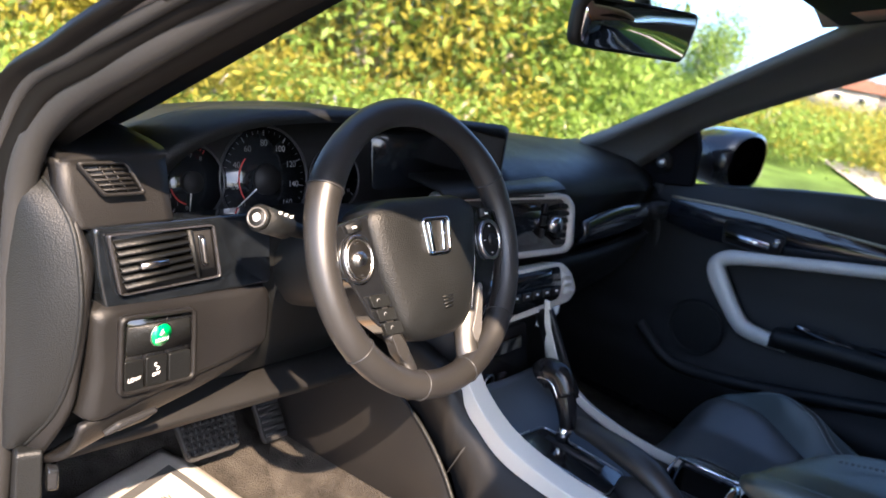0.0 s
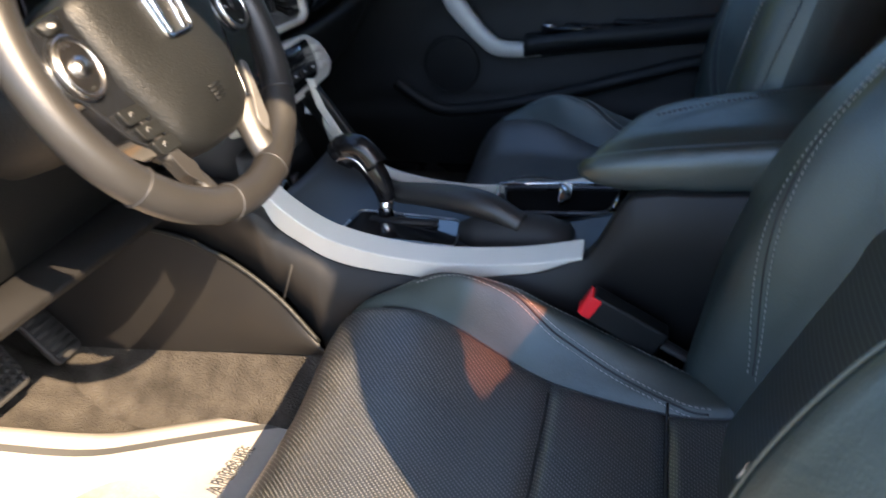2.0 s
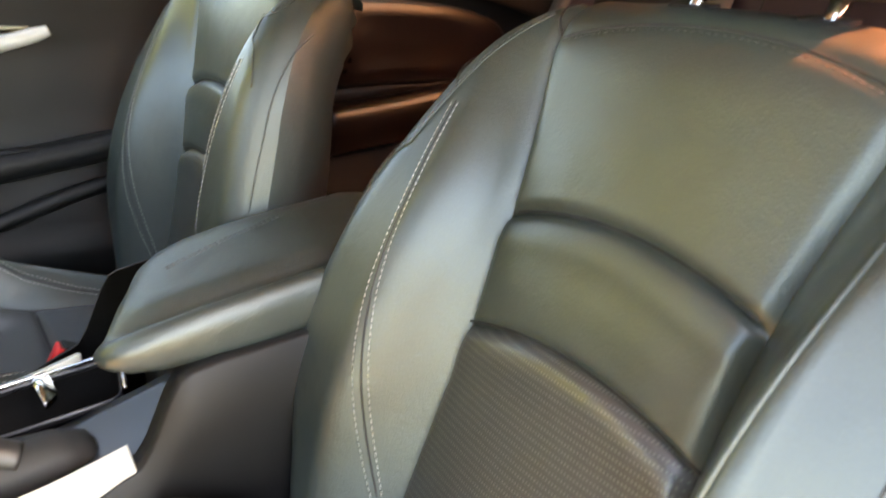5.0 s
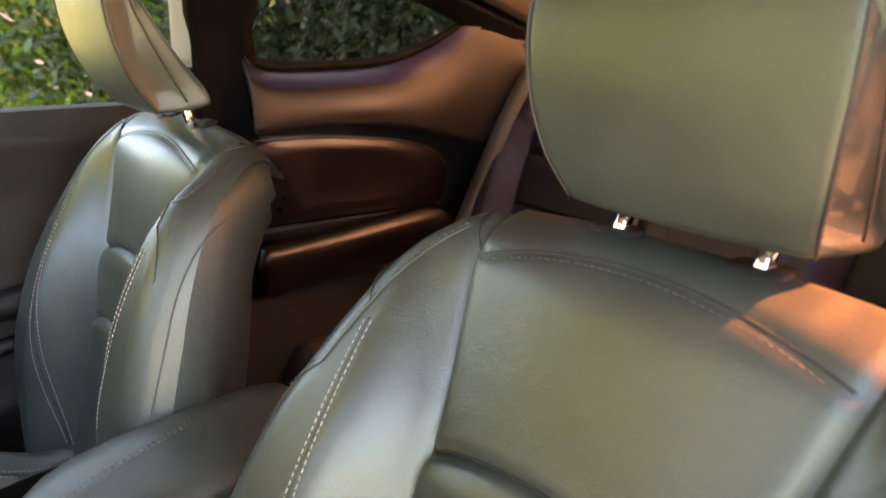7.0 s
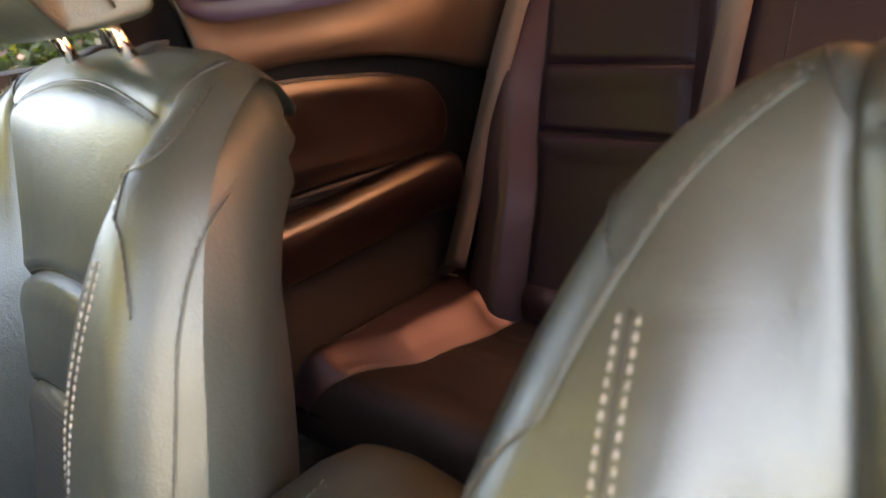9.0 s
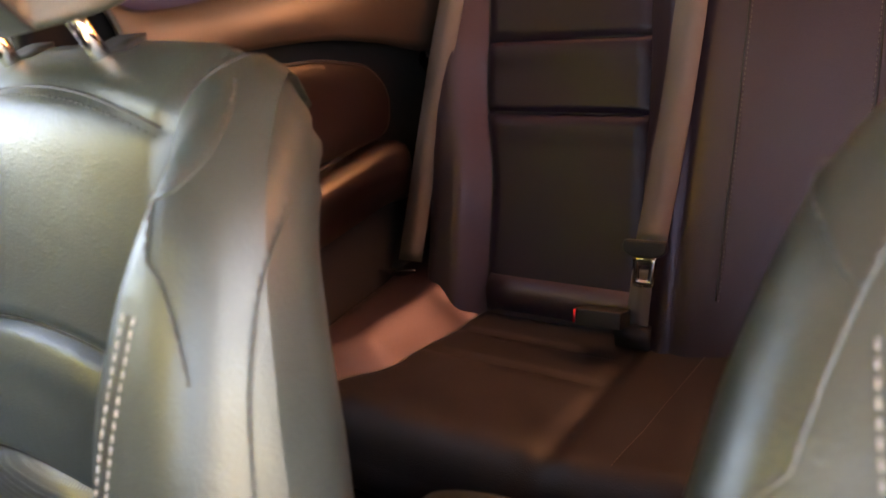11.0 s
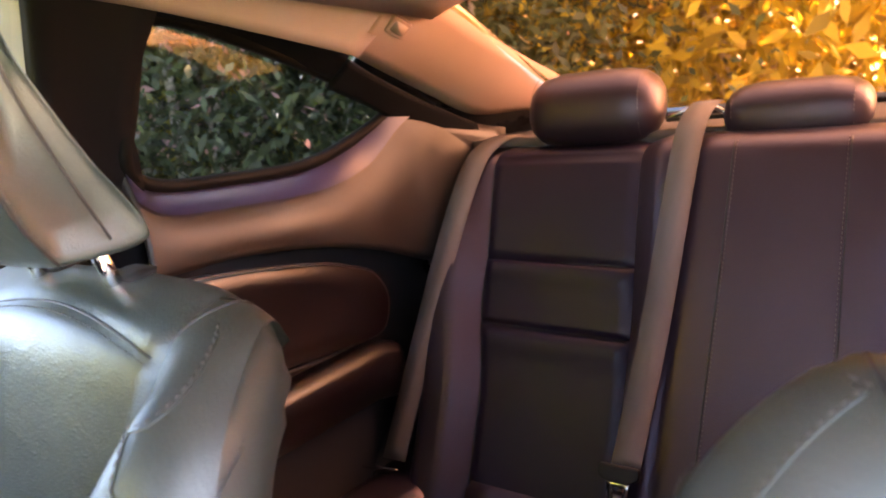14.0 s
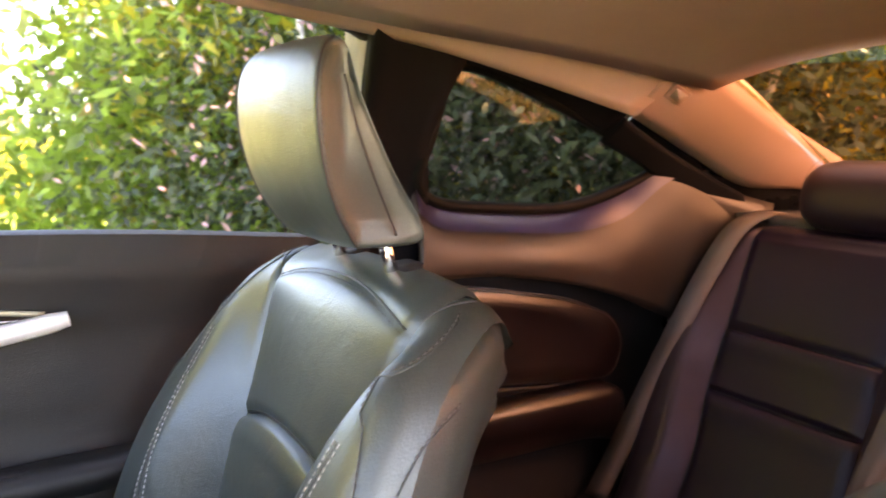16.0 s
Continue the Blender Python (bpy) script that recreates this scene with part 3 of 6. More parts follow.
# a headrest's side outline: along the backrest, and forward of it
HEAD_SIDE = [(.492, .018), (.514, .048), (.545, .074), (.580, .093), (.612, .103), (.634, .103), (.647, .095), (.645, .083), (.620, .070), (.594, .048), (.560, .012), (.535, -.022), (.521, -.036), (.512, -.034), (.502, -.012)]


# half section of a backrest's shell: share of the width, share of the depth
ROUND = [(1, None), (.998, .06), (.985, .15), (.955, .27), (.91, .40), (.84, .56), (.75, .75), (.64, .91), (.48, .99)]


def front_seat(x0, label, length=1.0, boost=1.0, lean=23.7, foot=(-.506, .52), wide=1.0, head_w=0.0, head_s=0.0, head_x=1.0):
    """A front seat: lean is the backrest's angle from upright, foot the y and z of its lower end."""
    seat = thing("front_seat", (x0, 0, .30), label, "car seat", "front seats")
    off = Vector((0, 0, -.30))
    BU, BN = Vector((0, -math.sin(radians(lean)), math.cos(radians(lean)))), Vector((0, math.cos(radians(lean)), math.sin(radians(lean))))
    P = lambda x, s, w: Vector((x, foot[0], foot[1])) + BU * s + BN * w + off
    bw = lambda x, s: back_w(x, s, boost)
    fold = lambda s, w: s - .75 * max(0, (s - .33) / .162) ** 2 * max(0, -w - .055)
    S = lambda x, s, d=0.0: P(x, fold(s, bw(x, s)), bw(x, s) + d)
    deep = lambda s: curve(s, (-.12, .135), (.2, .122), (.4, .098), (.492, .090))
    shell = []
    for s in [(-.12 + .625 * i / 62) for i in range(63)]:
        hw, dp = back_hw(s), deep(s)
        wl, we = bw(-hw, s), bw(hw, s)
        full = curve(s, (.33, .95), (.37, 1.08), (.40, 1.28), (.43, 1.6), (.46, 2.2), (.505, 2.6))
        shape = [(a, q and min(1.02 - .02 * a, q * full)) for a, q in ROUND]
        shell.append([P(hw * a, fold(s, wa), wa) for a, wa in [(-a, wl if q is None else min(wl - .0005, -dp * q)) for a, q in shape] + [(0, -dp - .004)] + [(a, we if q is None else min(we - .0005, -dp * q)) for a, q in shape[::-1]]])
    top = [v.copy() for v in shell[-1]]
    mid_ = sum(top, Vector()) / len(top)
    shell.append([mid_.lerp(v, .55) + BU * .004 for v in top])
    shell.append([mid_.lerp(v, .05) + BU * .005 for v in top])
    back = part("backrest", loft(shell, False, False), LEATHER, seat)
    lines = lambda x, k: (.184, .285)[k] + .024 * (1 - (min(abs(x), .13) / .13) ** 2)
    for k in range(3):
        def fn(u, v, k=k):
            a = -.12 if k == 0 else lines((2 * u - 1) * .13, k - 1)
            b = .505 if k == 2 else lines((2 * u - 1) * .13, k)
            s = a + (b - a) * v
            x = (2 * u - 1) * back_seam(s) * min(1, back_hw(s) / back_seam(s))
            return S(x, s), (x * 1.25, s * .62)
        part("back_panel", uv_sheet(fn, 40, 44, 0, 1, 0, 1), INSERT_BACK if k == 0 else LEATHER, back, "perforated leather back panel" if k == 0 else "plain leather back panel")
    for sg in (-1, 1):
        def bf(u, v, sg=sg):
            s = -.12 + .625 * v
            a, b = min(back_seam(s), back_hw(s)), back_hw(s)
            x = a + (b - a) * u
            return S(sg * x, s)
        part("bolster", sheet(bf, 20, 70), LEATHER, back)
        line = [S(sg * back_seam(s), s, -.001) for s in [(-.1 + .54 * i / 60) for i in range(61)]]
        part("seam", tube(line, .0013, 6), PIPING, back)
        ridge = boost > 1 and sg < 0
        if ridge:
            edge_run = [(-.06 + .42 * i / 80) for i in range(81)]
            part("edge_piping", tube([S(-(.176 + .020 * max(0, s - .2)), s, -.0004) for s in edge_run], .0017, 6), LEATHER, back, "worn piped edge of the bolster")
            part("seam", tube([S(-(.232 - .10 * max(0, .12 - s)), s, -.0005) for s in edge_run], .0012, 6), PIPING, back)
        tt = lambda s: curve(s, (-.02, .122), (.03, .142), (.09, .158), (.17, .172), (.25, .184), (.32, .198), (.37, .206))
        run = [(-.01 + .37 * i / 80) for i in range(81)]
        for d in (() if ridge else (-.0042, .0042)):
            part("stitching", stitches([S(sg * (tt(s) + d), s, .0004) for s in run], .0062, .00062), THREAD, back, "pale grey stitching")
        if not ridge:
            part("seam", tube([S(sg * tt(s), s, -.0008) for s in run], .0012, 6), PIPING, back)
        # seams on the flank; a place is given along the backrest and forward of it

        ROUND_X = lambda q: curve(q, (0, 1.0), *[(b, a) for a, b in ROUND[1:]])

        def flank(s, w, sg=sg):
            hw = back_hw(s)
            lo, hi = hw - .038, hw
            if w <= bw(sg * hw, s):
                return P(sg * (hw * ROUND_X(-w / deep(s)) + .0008), fold(s, w), w)
            for _ in range(18):
                m_ = (lo + hi) / 2
                lo, hi = (m_, hi) if bw(sg * m_, s) > w else (lo, m_)
            return S(sg * lo, s, .0006)
        for knots, sewn in (([(.462, -.026), (.432, .008), (.402, .038), (.372, .046), (.335, .050)], True), ([(.420, -.040), (.388, .004), (.338, .028), (.28, .036), (.19, .040), (.09, .036)], True)):
            ln = [flank(p.y, p.z) for p in smooth_line([(0, s_, w_) for s_, w_ in knots], 8)]
            part("side_seam", tube(ln, .0007, 6), LEATHER, back)
            if sewn:
                part("stitching", stitches([p + Vector((0, 0, .003)) for p in ln], .0065, .0005), THREAD_DIM, back)
        # shoulder seam from the front panel's corner over the top
        part("seam", tube([S(sg * (.147 + .030 * k / 12), .436 + .046 * k / 12, .0) for k in range(13)], .0011, 6), PIPING, back)
    for s0 in (.184, .285):
        part("seam", tube([S(x, s0 + .024 * (1 - (x / .13) ** 2), .0012) for x in [(-.120 + .240 * i / 30) for i in range(31)]], .0012, 6), PIPING, back)
    arc = lambda d: [S(x, .464 - .028 * (x / .15) ** 2 + d, .0) for x in [(-.147 + .294 * i / 40) for i in range(41)]]
    part("stitching", stitches(arc(-.005), .0065, .0005), THREAD_DIM, back)
    part("seam", tube(arc(.0), .0012, 6), PIPING, back)
    if boost > 1:
        for s0, r in ((.116, .0058), (.062, .0045)):
            part("worn_patch", sheet(lambda u, v: S(-.1765 + (u - .5) * r * (1 - .6 * abs(2 * v - 1)), s0 + (v - .5) * 2.4 * r, .0030), 6, 6), WORN, back, "cream worn spot on the bolster edge")
    # cushion
    C = lambda x, c, z: Vector((x * wide, -.565 + c * length, z)) + off
    cxs = lambda c: curve(c, (0, .112), (.06, .113), (.13, .117), (.18, .125), (.25, .143), (.315, .168), (.36, .183), (.41, .196), (.46, .203), (.545, .203))
    chw = lambda c: curve(c, (0, .165), (.065, .172), (.12, .185), (.19, .205), (.25, .221), (.30, .227), (.38, .230), (.46, .229), (.51, .221), (.545, .204))
    lift = lambda c: curve(c, (0, .0), (.25, .0), (.315, .012), (.36, .023), (.41, .031), (.46, .031), (.545, .022))

    def cz(x, c):
        """Top of the cushion."""
        t, hw, xs = abs(x), chw(c), min(cxs(c), chw(c))
        z = lerp(c, (0, .478), (.12, .460), (.30, .460), (.42, .468), (.47, .466)) - .006 * (1 - min(1, t / .12) ** 2)
        bh = curve(c, (0, .0), (.08, .008), (.14, .024), (.20, .040), (.26, .056), (.31, .066), (.38, .052), (.44, .028), (.50, .010), (.545, .0))
        g = min(1, max(0, (t - .08) / max(.03, xs - .08)))
        z += lift(c) * g * g * (3 - 2 * g)
        xh = xs - .004
        if t > xh:
            q = min(1, (t - xh) / max(.028, min(.060, hw - xh - .022)))
            z += bh * q * q * (3 - 2 * q)
        e = max(0, (t - (hw - .030)) / .030)
        z -= .036 * (1 - math.sqrt(max(0, 1 - min(e, 1) ** 2)))
        z -= .006 * bump(t, xs, .006)
        f = max(0, (c - .465) / .08)
        z -= .075 * f ** 2.6
        if t < xs:
            for c0 in (.13, .252):
                z -= .006 * bump(c, c0, .006)
        return z

    cush = part("cushion", loft([[C(hw * a, c, z) for a, z in ((-1, cz(hw, c)), (-1.0, .40), (-.98, .345), (.98, .345), (1.0, .40), (1, cz(hw, c)))]
                                for c in [(.545 * i / 30) for i in range(31)] for hw in [chw(c)]], False, False), LEATHER, seat)
    part("cushion_front", sheet(lambda u, v: C((2 * u - 1) * chw(.545), .545 + .02 * math.sin(v * 3.14) * .6, cz((2 * u - 1) * chw(.545), .545) * (1 - v) + .345 * v), 20, 8), LEATHER, cush)
    for k, (a, b) in enumerate(((.0, .13), (.13, .252), (.252, .545))):
        def cf(u, v, a=a, b=b):
            c = a + (b - a) * v
            x = (2 * u - 1) * min(cxs(c), chw(c))
            return C(x, c, cz(x, c)), ((x + c) * .72, (x - c) * .72)
        part("cushion_panel", uv_sheet(cf, 40, 30, 0, 1, 0, 1), INSERT, cush, "perforated leather cushion panel")
    for sg in (-1, 1):
        def cb(u, v, sg=sg):
            c = .545 * v
            a, b = min(cxs(c), chw(c)), chw(c)
            x = a + (b - a) * u
            return C(sg * x, c, cz(x, c))
        part("bolster", sheet(cb, 16, 60), LEATHER, cush)
        part("seam", tube([C(sg * cxs(c), c, cz(cxs(c), c) + .0005) for c in [(.02 + .44 * i / 50) for i in range(51)]], .0013, 6), PIPING, cush)
        tt = lambda c: curve(c, (.08, .117), (.11, .121), (.16, .138), (.24, .172), (.30, .198), (.38, .213), (.44, .219))
        for d in (-.004, .004):
            part("stitching", stitches([C(sg * (tt(c) + d), c, cz(tt(c) + d, c) + .0006) for c in [(.09 + .33 * i / 60) for i in range(61)]], .0062, .0006), THREAD, cush)
        part("seam", tube([C(sg * tt(c), c, cz(tt(c), c)) for c in [(.09 + .33 * i / 60) for i in range(61)]], .0013, 6), PIPING, cush)
    for sg in (-1, 1):
        part("stitching", stitches([C(sg * (chw(c) - .014), c, cz(chw(c) - .014, c) + .0006) for c in [(.05 + .33 * i / 60) for i in range(61)]], .0062, .0006), THREAD, cush)
    for c0 in (.13, .252):
        part("seam", tube([C(x, c0, cz(x, c0) + .002) for x in [(-.125 + .25 * i / 20) for i in range(21)]], .0016, 6), PIPING, cush)
    # headrest on two posts
    H = lambda x, s, w: P(x, s + head_s, w + head_w)
    hp = smooth_line([(0, s, w) for s, w in HEAD_SIDE + HEAD_SIDE[:1]], 4)[:-1]
    hc = sum(hp, Vector()) / len(hp)
    hhw = lambda s: head_x * curve(s, (.49, .092), (.52, .104), (.57, .112), (.62, .110), (.648, .098))
    rings = []
    for f, q in ((-.955, .72), (-.985, .90), (-1.0, .965), (-.988, 1.0), (-.93, 1.02), (-.7, 1.035), (-.35, 1.045), (0, 1.05), (.35, 1.045), (.7, 1.035), (.93, 1.02), (.988, 1.0), (1.0, .965), (.985, .90), (.955, .72)):
        rings.append([H(f * hhw(p.y), hc.y + (p.y - hc.y) * q, hc.z + (p.z - hc.z) * q) for p in hp])
    head = part("headrest", loft(rings), LEATHER, seat)
    for sg in (-1, 1):
        front_edge = smooth_line([(0, s, w) for s, w in HEAD_SIDE[:7]], 8)
        edge = [H(sg * (hhw(p.y) * .985 + .001), hc.y + (p.y - hc.y) * 1.004, hc.z + (p.z - hc.z) * 1.004) for p in front_edge]
        part("seam", tube(edge, .0013, 6), PIPING, head)
        part("stitching", stitches([H(sg * (hhw(p.y) * 1.0 + .0008), hc.y + (p.y - hc.y) * .93, hc.z + (p.z - hc.z) * .93) for p in front_edge], .0055, .0005), THREAD_DIM, head)
        mid_seam = smooth_line([(0, .620, .082), (0, .591, .064), (0, .551, .030), (0, .512, -.010)], 8)
        part("seam", tube([H(sg * (hhw(p.y) * 1.0 + .0004), p.y, p.z) for p in mid_seam], .0012, 6), PIPING, head)
        post = part("post", tube([P(sg * .055, .46, -.052), H(sg * .055, .525, -.006)], .0062, 12), CHROME, seat, "chrome headrest post")
        part("post_guide", prism(rounded([(-.020, -.010), (.020, -.010), (.020, .010), (-.020, .010)], .01), lambda a, b, d: P(sg * .055 + a, .486 + d - .55 * b, -.050 + b), -.010, .005), DARK, post)
    part("seat_base", box((0, -.31, .025), (.40, .44, .06)), DARK, seat)
    return seat


driver_seat = front_seat(-.375, "black leather driver's seat with perforated panels and pale stitching", boost=1.56, head_w=-.050, head_s=.010)
passenger_seat = front_seat(.318, "black leather passenger seat with perforated panels and pale stitching", .92, lean=14.0, foot=(-.5096, .496), wide=.93, head_x=.90)


# ---- kit for built-in things ----
class Kit:
    """A thing at a base point; add() takes meshes in world places and hangs them under it."""

    def __init__(self, name, base, label, category, group="", kind=""):
        self.base = Vector(base)
        self.ob = thing(name, base, label, category, group, kind)

    def add(self, name, bm, material, parent=None, label="", **k):
        bmesh.ops.translate(bm, verts=bm.verts, vec=-self.base)
        return part(name, bm, material, parent or self.ob, label, **k)

    def text(self, body, size, m, material, parent=None, name="numeral"):
        """Letters in the plane of m (x along the line, y up, z out)."""
        cu = bpy.data.curves.new(name, "FONT")
        cu.body, cu.size, cu.align_x, cu.align_y, cu.extrude = body, size, "CENTER", "CENTER", 0.0002
        tmp = bpy.data.objects.new(name, cu)
        me = bpy.data.meshes.new_from_object(tmp)
        bpy.data.objects.remove(tmp)
        me.transform(Matrix.Translation(-self.base) @ m)
        me.materials.append(material)
        ob = new(name, me)
        ob.parent = parent or self.ob
        return ob


def plane(o, right, up):
    """A frame at o with x along right and y along up."""
    r, u = Vector(right).normalized(), Vector(up)
    n = r.cross(u).normalized()
    u = n.cross(r)
    return Matrix(((r.x, u.x, n.x, o[0]), (r.y, u.y, n.y, o[1]), (r.z, u.z, n.z, o[2]), (0, 0, 0, 1)))


def slab(outline, m, d0, d1, bm=None):
    return prism(outline, lambda a, b, d: m @ Vector((a, b, d)), d0, d1, bm)


def rim_of(outer, inner, m, d0, d1):
    """A frame between two outlines of equal count."""
    rings = [[m @ Vector((a, b, d)) for a, b in o] for o, d in ((outer, d0), (outer, d1), (inner, d1), (inner, d0))]
    bm = loft(rings + [rings[0]], True, False)
    bmesh.ops.remove_doubles(bm, verts=bm.verts, dist=1e-6)
    return bm


# ---- dashboard ----
DB = Kit("dashboard", (0, .3, .6), "dark moulded dashboard with instruments, vents and switches", "dashboard")


def dash_ring(x):
    k = abs(x) / .69
    r = max(0.0, min(1.0, (x + .02) / .25))
    back = .60 - .24 * k ** 2
    top = .918 - .022 * k ** 2 - .012 * r
    f = lerp(x, (-.69, .105), (-.45, .12), (-.1, .135), (.2, .15), (.5, .17), (.69, .22))
    cap = .842 if -.600 < x < -.008 else 9
    nose = lerp(x, (-.69, .0), (-.1, .0), (.25, .02), (.69, .03))
    ring = [(x, back, .58), (x, back, top - .015), (x, f + .20, top), (x, f + .135, top - .002), (x, f + .05, top - .014), (x, f + .018 - nose * .4, top - .035), (x, f - nose * .6, top - .06),
            (x, f - nose * .5, .835), (x, f - nose * .3, .80), (x, f, .765), (x, f + .014, .735), (x, f + .03, .69), (x, f + .06, .64), (x, f + .12, .595)]
    return [(a, b, min(c, cap) if 2 < k < 8 else c) for k, (a, b, c) in enumerate(ring)]



DB.add("upper_pad", loft([dash_ring(-.685 + 1.37 * i / 56) for i in range(57)]), SOFT)
# upper left pad with the demister grille
padL = smooth_line([(-.676, .095, .866), (-.683, .101, .890), (-.684, .112, .914), (-.680, .135, .924), (-.66, .30, .918)], 6)
padR = smooth_line([(-.585, .102, .866), (-.588, .108, .890), (-.588, .118, .916), (-.584, .140, .928), (-.56, .32, .922)], 6)
DB.add("corner_pad", sheet(lambda u, v: padL[round(v * (len(padL) - 1))].lerp(padR[round(v * (len(padR) - 1))], u) + Vector((0, -.004, .004)), 10, len(padL) - 1), HARD, thick=.02)
gm = plane((-.646, .1015, .9085), (.60, .035, .0), (0, .36, .93))
gr = [(-.026, .0125), (.013, .0125), (.026, -.0115), (-.008, -.0115)]
grille = DB.add("demister_grille", rim_of(rounded([(a * 1.12, b * 1.22) for a, b in gr], .004), rounded(gr, .003), gm, .001, .007), HARD)
DB.add("grille_well", slab(rounded(gr, .003), gm, -.004, .0015), DARK, grille)
for k in range(5):
    b = -.0085 + .0042 * k
    DB.add("slat", slab([(-.010 - .0034 * k, b - .0008), (.024 - .0023 * k, b - .0008), (.024 - .0023 * k, b + .0008), (-.010 - .0034 * k, b + .0008)], gm, .0016, .0045), HARD, grille)
for a in (-.002, .008):
    DB.add("slat", slab([(a + .005, -.011), (a + .0065, -.011), (a - .0065, .012), (a - .008, .012)], gm, .0016, .004), HARD, grille)

# gloss band with the driver's air vent
vm = plane((-.56, .098, .832), (.20, .028, 0), (0, .08, 1))
band = DB.add("gloss_band", slab(rounded([(-.104, .040), (.098, .034), (.105, -.045), (-.092, -.036), (-.100, .0)], .006), vm, -.03, .0), CARBON, bevel=.003)
vo = [(-.095, .034), (.018, .030), (.030, -.024), (-.082, -.022)]
vent = DB.add("air_vent", rim_of(rounded(vo, .004), rounded([(-.0935, .033), (.0165, .029), (.0285, -.023), (-.0810, -.021)], .003), vm, .0, .006), RIMDARK, None, "dark satin rimmed air vent")
DB.add("vent_well", slab(rounded([(-.0935, .033), (.0165, .029), (.0285, -.023), (-.0810, -.021)], .003), vm, -.004, .0012), DARK, vent)
for k in range(6):
    t = (k + .5) / 6
    x0, x1 = -.089 + .012 * t, -.016 + .014 * t
    y0 = .029 - .046 * t
    sl = loft([[vm @ Vector((a, y0 + (.001 if a > -.05 else 0) + db, d)) for db, d in ((.0025, .001), (-.0012, .0075), (-.0032, .0075), (.0, .001))] for a in (x0, x1)])
    DB.add("slat", sl, SOFT, vent)
DB.add("slat_knob", loft([[vm @ Vector((-.052 + a, .003 + b, d)) for b, d in ((.003, .006), (.003, .012), (-.002, .012), (-.002, .006))] for a in (-.014, .014)]), STEEL, vent)
DB.add("vent_divider", slab([(-.013, .028), (-.008, .028), (.006, -.021), (.001, -.021)], vm, .0, .006), SOFT, vent)
DB.add("thumbwheel_slot", slab(rounded([(.001, .021), (.008, .021), (.015, -.010), (.008, -.010)], .003), vm, .001, .003), GLOSS, vent)
DB.add("thumbwheel", slab(rounded([(.003, .018), (.007, .018), (.013, -.007), (.009, -.007)], .002), vm, .002, .006), STEEL, vent)

# lower knee panel with the switch bank
km = plane((-.557, .10, .719), (.20, .03, 0), (0, -.02, 1))
kp = rounded([(-.110, .078), (-.098, .084), (.098, .066), (.106, .052), (.112, -.002), (.060, -.010), (-.05, -.020), (-.110, -.028), (-.106, .02)], .010, 4)
DB.add("knee_panel", loft([[km @ Vector((a * q, b * q, d)) for a, b in kp] for q, d in ((1.0, -.07), (1.0, -.004), (.975, .004), (.90, .008), (.5, .009))]), HARD)
LIP0 = smooth_line([(-.112, -.030, .002), (-.05, -.019, .006), (.03, -.011, .006), (.106, -.001, .003)], 6)
LIP1 = smooth_line([(-.114, -.090, -.048), (-.05, -.072, -.044), (.03, -.058, -.042), (.070, -.040, -.036)], 6)
DB.add("knee_underside", sheet(lambda u, v: (lambda i: km @ (LIP0[i].lerp(LIP1[i], v) + Vector((0, -.006 * math.sin(math.pi * v), .010 * math.sin(math.pi * v)))))(round(u * 18)), 18, 10), HARD, None, "lower lip of the knee panel", thick=.006)
so = [(-.072, .066), (.004, .058), (.012, -.014), (-.068, -.006)]
so = [(a - .002, b + .002) for a, b in so]
bkm = km @ Matrix.Translation((-.011, .003, 0))
bank = DB.add("switch_bank", rim_of(rounded([((a + .032) * 1.10 - .032, (b - .028) * 1.10 + .028) for a, b in so], .008), rounded(so, .006), bkm, .006, .014), HARD)
DB.add("bank_plate", slab(rounded(so, .006), bkm, .004, .0095), GLOSS, bank)
for a0, a1, bt, bb in ((-.070, -.050, .026, -.005), (-.047, -.024, .024, -.007), (-.021, .004, .021, -.009)):
    DB.add("switch", slab(rounded([(a0, bt), (a1, bt - .002), (a1 + .003, bb - .002), (a0 + .003, bb)], .0025), bkm, .009, .0125), SOFT, bank, bevel=.0008)
DB.add("upper_blank", slab(rounded([(-.069, .060), (.001, .053), (.005, .025), (-.068, .031)], .003), bkm, .009, .0115), SOFT, bank)
eco = DB.add("eco_button", disc(bkm @ Vector((-.034, .045, .012)), bkm.to_3x3() @ Vector((0, 0, 1)), .0105, .006, 28), GREEN, bank, "round bright green button")
DB.add("button_ring", tube([bkm @ Vector((-.034 + .0112 * math.cos(a), .045 + .0112 * math.sin(a), .0135)) for a in [2 * math.pi * k / 28 for k in range(28)]], .0009, 6, True), STEEL, bank)
DB.text("ECON", .0052, bkm @ Matrix.Translation((-.034, .0405, .0153)), WHITE, bank, "lettering")
DB.add("leaf_mark", slab([(-.037, .046), (-.034, .051), (-.031, .046), (-.034, .0445)], bkm, .0150, .0154), WHITE, bank)
DB.text("LDW", .0060, bkm @ Matrix.Translation((-.0585, .006, .0128)), WHITE, bank, "lettering")
DB.text("OFF", .0052, bkm @ Matrix.Translation((-.0345, .0045, .0128)), WHITE, bank, "lettering")
DB.add("skid_mark", tube([bkm @ Vector((-.0345 + .003 * math.sin(k * 1.2), .0085 + .0016 * k, .0128)) for k in range(6)], .0006, 5), WHITE, bank)
DB.add("coin_slot", slab(rounded([(-.020, .006), (.022, .008), (.014, -.006), (-.030, -.008)], .003), km @ Matrix.Translation((-.058, -.040, .0035)) @ Matrix.Rotation(radians(34), 4, "X"), -.002, .0035), DARK)
